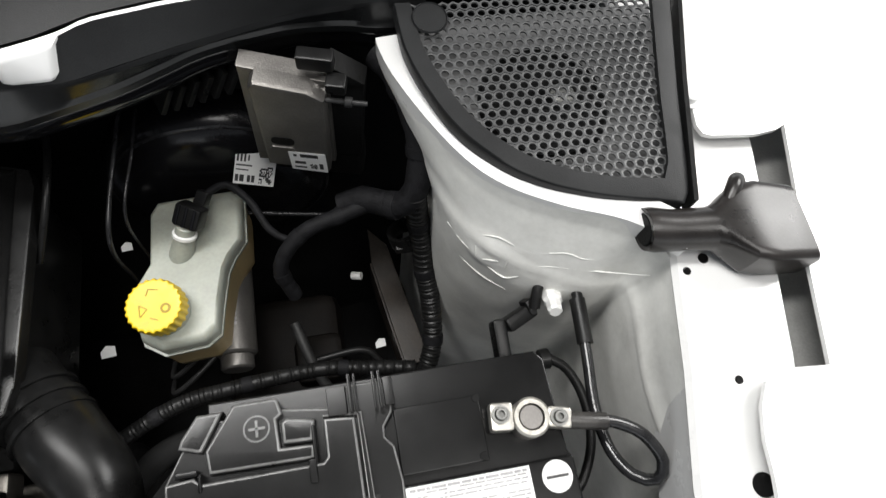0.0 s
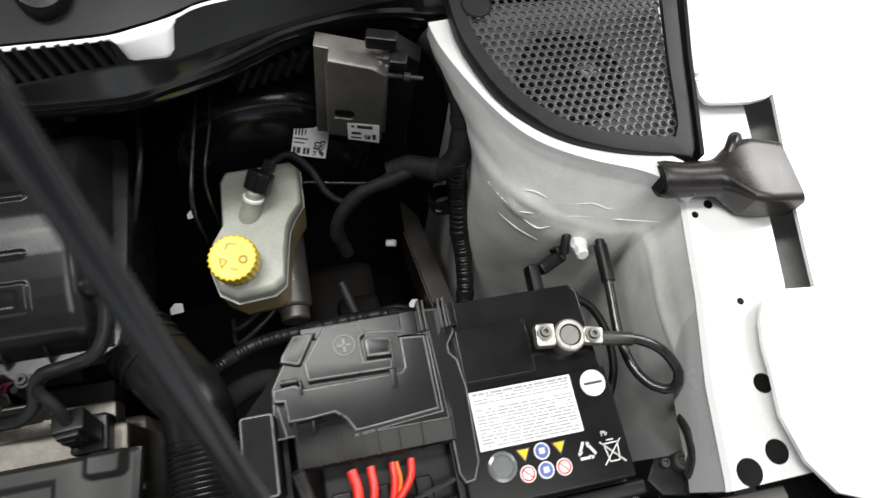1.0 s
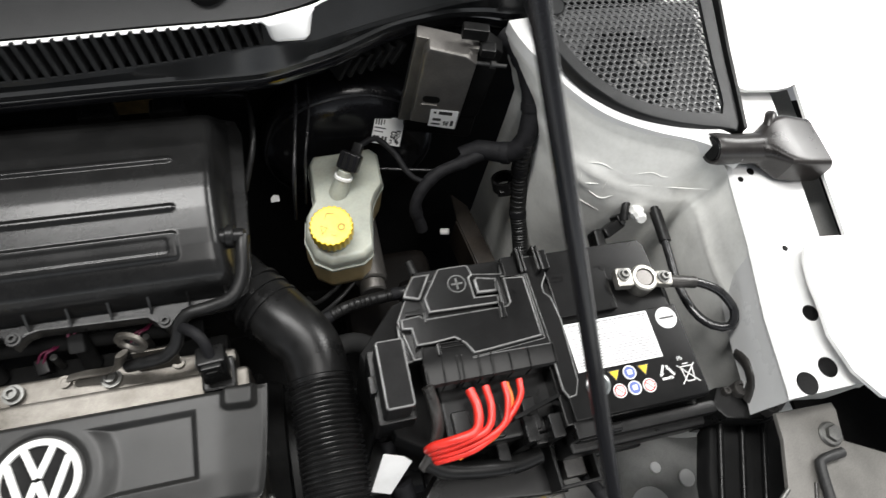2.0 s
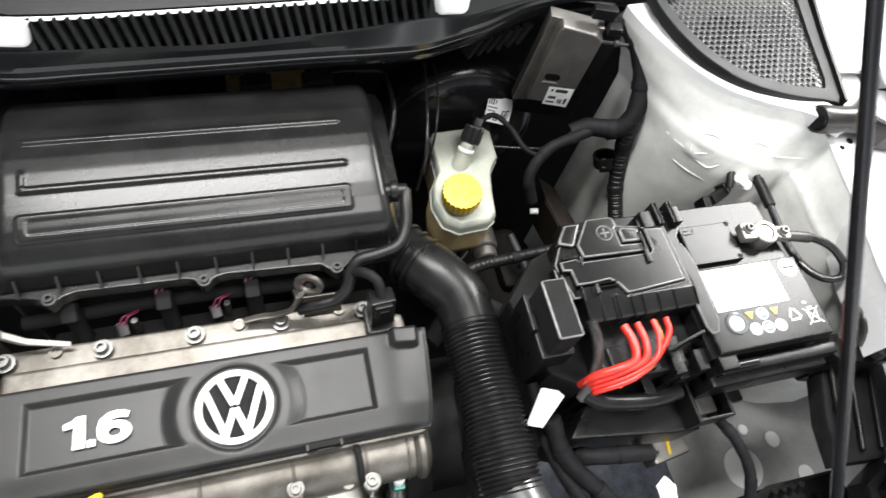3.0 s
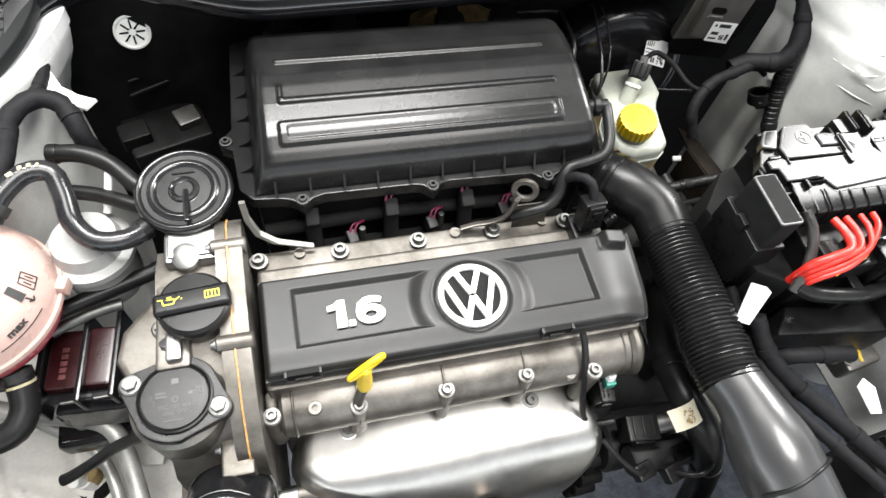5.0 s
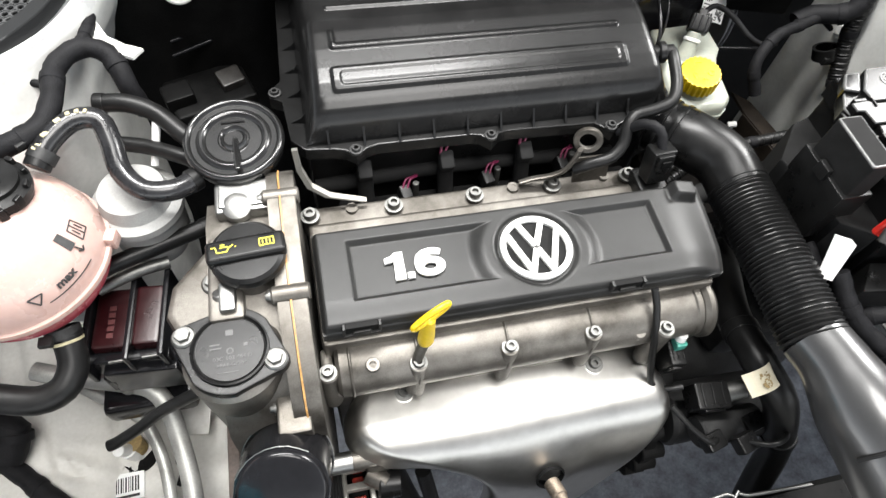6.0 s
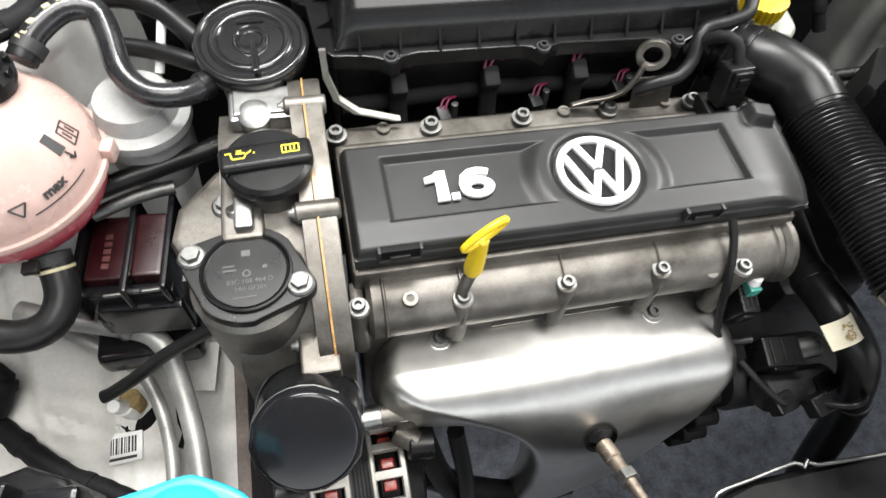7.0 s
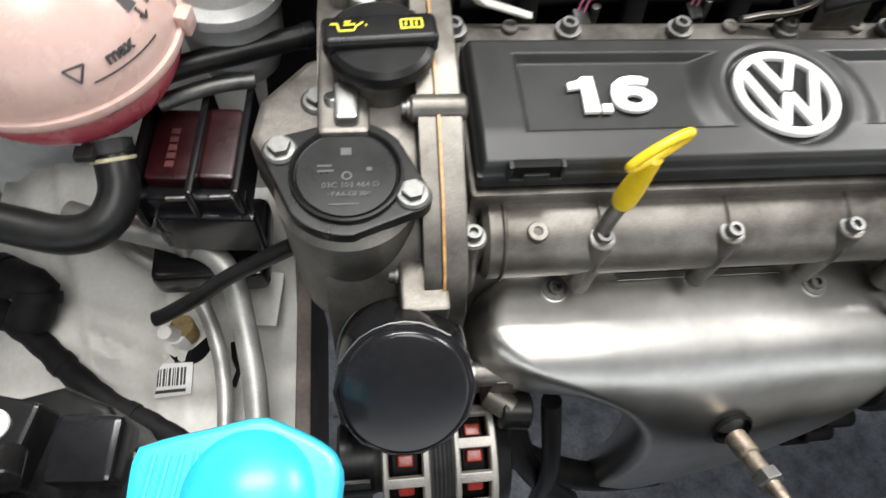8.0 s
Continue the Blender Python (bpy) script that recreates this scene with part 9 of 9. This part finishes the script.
bm = bmesh.new()
top = [(-0.836, -0.268), (-0.836, -0.222), (-0.828, -0.214), (-0.800, -0.209), (-0.782, -0.206), (-0.770, -0.209), (-0.744, -0.226), (-0.744, -0.250), (-0.752, -0.275), (-0.780, -0.290), (-0.820, -0.288)]
ring = [Vector((x, y, 0)) for x, y in top]
ring = [(p.x, p.y) for p in smooth_path(ring + ring[:1], 0.005)][:-1]
prism(bm, ring, 0.794, 0.8125, None, 0.005)
part("rim", bm, BLUE_PLASTIC, blue)
bm = bmesh.new()
lathe(bm, (-0.783, -0.242, 0.8115), (0, 0, 1), [(0.030, 0.0), (0.0285, 0.0035), (0.025, 0.0075), (0.020, 0.0105), (0.013, 0.0130), (0.006, 0.0142), (0, 0.0145)], 48)
part("dome", bm, BLUE_PLASTIC, blue)
for k in range(4):
    bm = bmesh.new()
    box(bm, (-0.8285 + 0.0062 * k, -0.242, 0.8128), (0.0026, 0.044, 0.002), 0.0008, pose(0, 0, 0, 0, 0, -10))
    part("rib", bm, BLUE_PLASTIC, blue)
bm = bmesh.new()
rod(bm, (-0.79, -0.245, 0.50), (-0.79, -0.245, 0.798), 0.030, n=28)
part("neck", bm, BLACK_PLASTIC, blue)

# headlamp back at the front corner
hl = thing("headlamp_unit", "glossy black headlamp back with caps", "headlamp", (-0.93, -0.24, 0.66))
bm = bmesh.new()
prism(bm, [(-0.99, -0.165), (-0.925, -0.150), (-0.895, -0.165), (-0.870, -0.20), (-0.87, -0.36), (-1.06, -0.36), (-1.06, -0.18)], 0.62, 0.700, None, 0.006)
part("housing", bm, BLACK_PLASTIC, hl)
bm = bmesh.new()
box(bm, (-0.896, -0.196, 0.708), (0.040, 0.040, 0.034), 0.005, pose(0, 0, 0, 0, 0, -4))
part("square_cap", bm, GLOSS_BLACK, hl)
bm = bmesh.new()
box(bm, (-0.945, -0.188, 0.706), (0.034, 0.05, 0.04), 0.004, pose(0, 0, 0, 0, 0, -14))
rod(bm, (-0.935, -0.196, 0.724), (-0.930, -0.214, 0.735), 0.009, n=18)
part("adjuster", bm, BOX_PLASTIC, hl)
bm = bmesh.new()
lathe(bm, (-0.947, -0.180, 0.726), (0.05, -0.1, 1), [(0.0095, -0.002), (0.0095, 0.003), (0.007, 0.0045), (0, 0.0045)], 24)
part("pale_cap", bm, WHITE_PLASTIC, hl)
bm = bmesh.new()
tube(bm, [(-0.985, -0.19, 0.742), (-0.95, -0.215, 0.742), (-0.92, -0.245, 0.740), (-0.885, -0.29, 0.735)], 0.0035, 10)
part("lens_edge", bm, STEEL, hl, "bright lens edge")
bm = bmesh.new()
prism(bm, [(-1.03, -0.20), (-0.985, -0.195), (-0.95, -0.22), (-0.92, -0.25), (-0.885, -0.295), (-0.90, -0.36), (-1.03, -0.36)], 0.700, 0.736, None, 0.004)
part("lens", bm, GLASS_DARK, hl)

# left bulkhead corner: harness, dark module, plugs
for pts, r in (([(-0.93, 0.105, 0.872), (-0.904, 0.115, 0.880), (-0.879, 0.132, 0.880), (-0.871, 0.163, 0.881), (-0.872, 0.203, 0.882), (-0.859, 0.226, 0.882), (-0.844, 0.232, 0.880), (-0.829, 0.227, 0.875), (-0.820, 0.212, 0.868), (-0.815, 0.200, 0.850), (-0.812, 0.205, 0.82)], 0.0098), ([(-0.852, 0.228, 0.884), (-0.848, 0.250, 0.882), (-0.847, 0.278, 0.880)], 0.006), ([(-0.96, 0.19, 0.87), (-0.91, 0.20, 0.875), (-0.87, 0.19, 0.87)], 0.004)):
    bm = bmesh.new()
    tube(bm, pts, r, 14, 0.008, swell=lambda s, w: 1 + 0.05 * math.sin(s * 240))
    har = solo("wiring_harness", bm, TAPE, "cloth-taped black wiring harness by the tower", "wiring harness", group="harness branches")
    bands(har, pts, r, (0.18, 0.47, 0.78), TAPE)
md = thing("relay_carrier", "black relay carrier with grey module on the bulkhead", "relay carrier", (-0.75, 0.33, 0.70))
bm = bmesh.new()
box(bm, (-0.765, 0.315, 0.722), (0.10, 0.07, 0.03), 0.005, pose(0, 0, 0, 0, 0, 18))
box(bm, (-0.80, 0.30, 0.742), (0.035, 0.03, 0.02), 0.003, pose(0, 0, 0, 0, 0, 18))
part("carrier", bm, FIREWALL_BLACK, md)
bm = bmesh.new()
box(bm, (-0.738, 0.322, 0.742), (0.030, 0.026, 0.016), 0.003, pose(0, 0, 0, 10, 0, 24))
part("grey_module", bm, RUBBER_GREY, md)
for k in range(2):
    bm = bmesh.new()
    tube(bm, [(-0.80, 0.345 + 0.014 * k, 0.765 + 0.01 * k), (-0.74, 0.362 + 0.014 * k, 0.775 + 0.01 * k), (-0.70, 0.374 + 0.012 * k, 0.78 + 0.01 * k)], 0.003, 10)
    part("edge_pipe", bm, GLOSS_BLACK, md)
for x, y, z, r in ((-0.772, 0.352, 0.853, 0.020), (-0.625, 0.388, 0.818, 0.015)):
    pg = thing("firewall_plug", "grey slotted plastic plug in the firewall", "plug", (x, y, z))
    bm = bmesh.new()
    lathe(bm, (x, y + 0.004, z), (0.1, -0.9, 0.35), [(0, 0.002), (r * 0.8, 0.002), (r * 0.9, 0.004), (r, 0.003), (r, -0.004)], 30)
    part("disc", bm, RUBBER_GREY if r < 0.018 else BAY_PAINT, pg)
    bm = bmesh.new()
    pm = Matrix.Translation((x, y + 0.004, z)) @ toward((0.1, -0.9, 0.35))
    for k in range(8):
        a = radians(45 * k)
        stroke(bm, (r * 0.2 * math.cos(a), r * 0.2 * math.sin(a)), (r * 0.7 * math.cos(a), r * 0.7 * math.sin(a)), r * 0.1, 0.0, 0.0028, pm)
    part("slots", bm, FIREWALL_BLACK, pg)
bm = bmesh.new()
prism(bm, [(-0.880, 0.34), (-0.850, 0.300), (-0.843, 0.276), (-0.830, 0.250), (-0.813, 0.236), (-0.796, 0.228), (-0.805, 0.216), (-0.821, 0.224), (-0.840, 0.242), (-0.880, 0.28)], 0.874, 0.878, None, 0.001)
solo("wing_gusset", bm, BAY_PAINT, "grey painted gusset of the inner wing", "body panel", "structure")

# front cross member and lock carrier
lc = thing("lock_carrier", "black lock carrier with bright bent steel lip", "lock carrier", (-0.12, -0.30, 0.50))
bm = bmesh.new()
sheet(bm, [[(x, y - 0.02 * step(-0.30, -0.36, x), z + 0.05 * (x + 0.245)) for x in np.linspace(-0.345, 0.12, 20)] for y, z in ((-0.262, 0.50), (-0.258, 0.588), (-0.264, 0.594), (-0.300, 0.592))], 0.003)
part("beam", bm, BLACK_PLASTIC, lc)
bm = bmesh.new()
tube(bm, [(-0.345, -0.280, 0.585), (-0.338, -0.264, 0.594), (-0.300, -0.258, 0.598), (-0.250, -0.252, 0.602), (-0.243, -0.258, 0.602), (-0.236, -0.252, 0.603), (-0.228, -0.258, 0.603), (-0.15, -0.262, 0.606)], 0.0022, 14)
part("steel_lip", bm, MACHINED, lc, "bright bent steel lip")
bm = bmesh.new()
prism(bm, [(-0.36, -0.330), (-0.30, -0.318), (0.14, -0.290), (0.14, -0.40), (-0.36, -0.40)], 0.55, 0.604, None, 0.004)
part("grey_beam", bm, GREY_SHADE_PAINT, lc, "dull grey upper beam")
for pts, r in (([(-0.58, -0.16, 0.60), (-0.565, -0.20, 0.50), (-0.56, -0.22, 0.40)], 0.009), ([(-0.615, -0.14, 0.58), (-0.58, -0.19, 0.47), (-0.52, -0.22, 0.38)], 0.013), ([(-0.60, -0.17, 0.46), (-0.55, -0.19, 0.43), (-0.49, -0.20, 0.40), (-0.42, -0.2, 0.40)], 0.016)):
    bm = bmesh.new()
    tube(bm, pts, r, 14)
    solo("coolant_hose", bm, RUBBER, "black hose below the alternator", "hose", group="lower hoses")
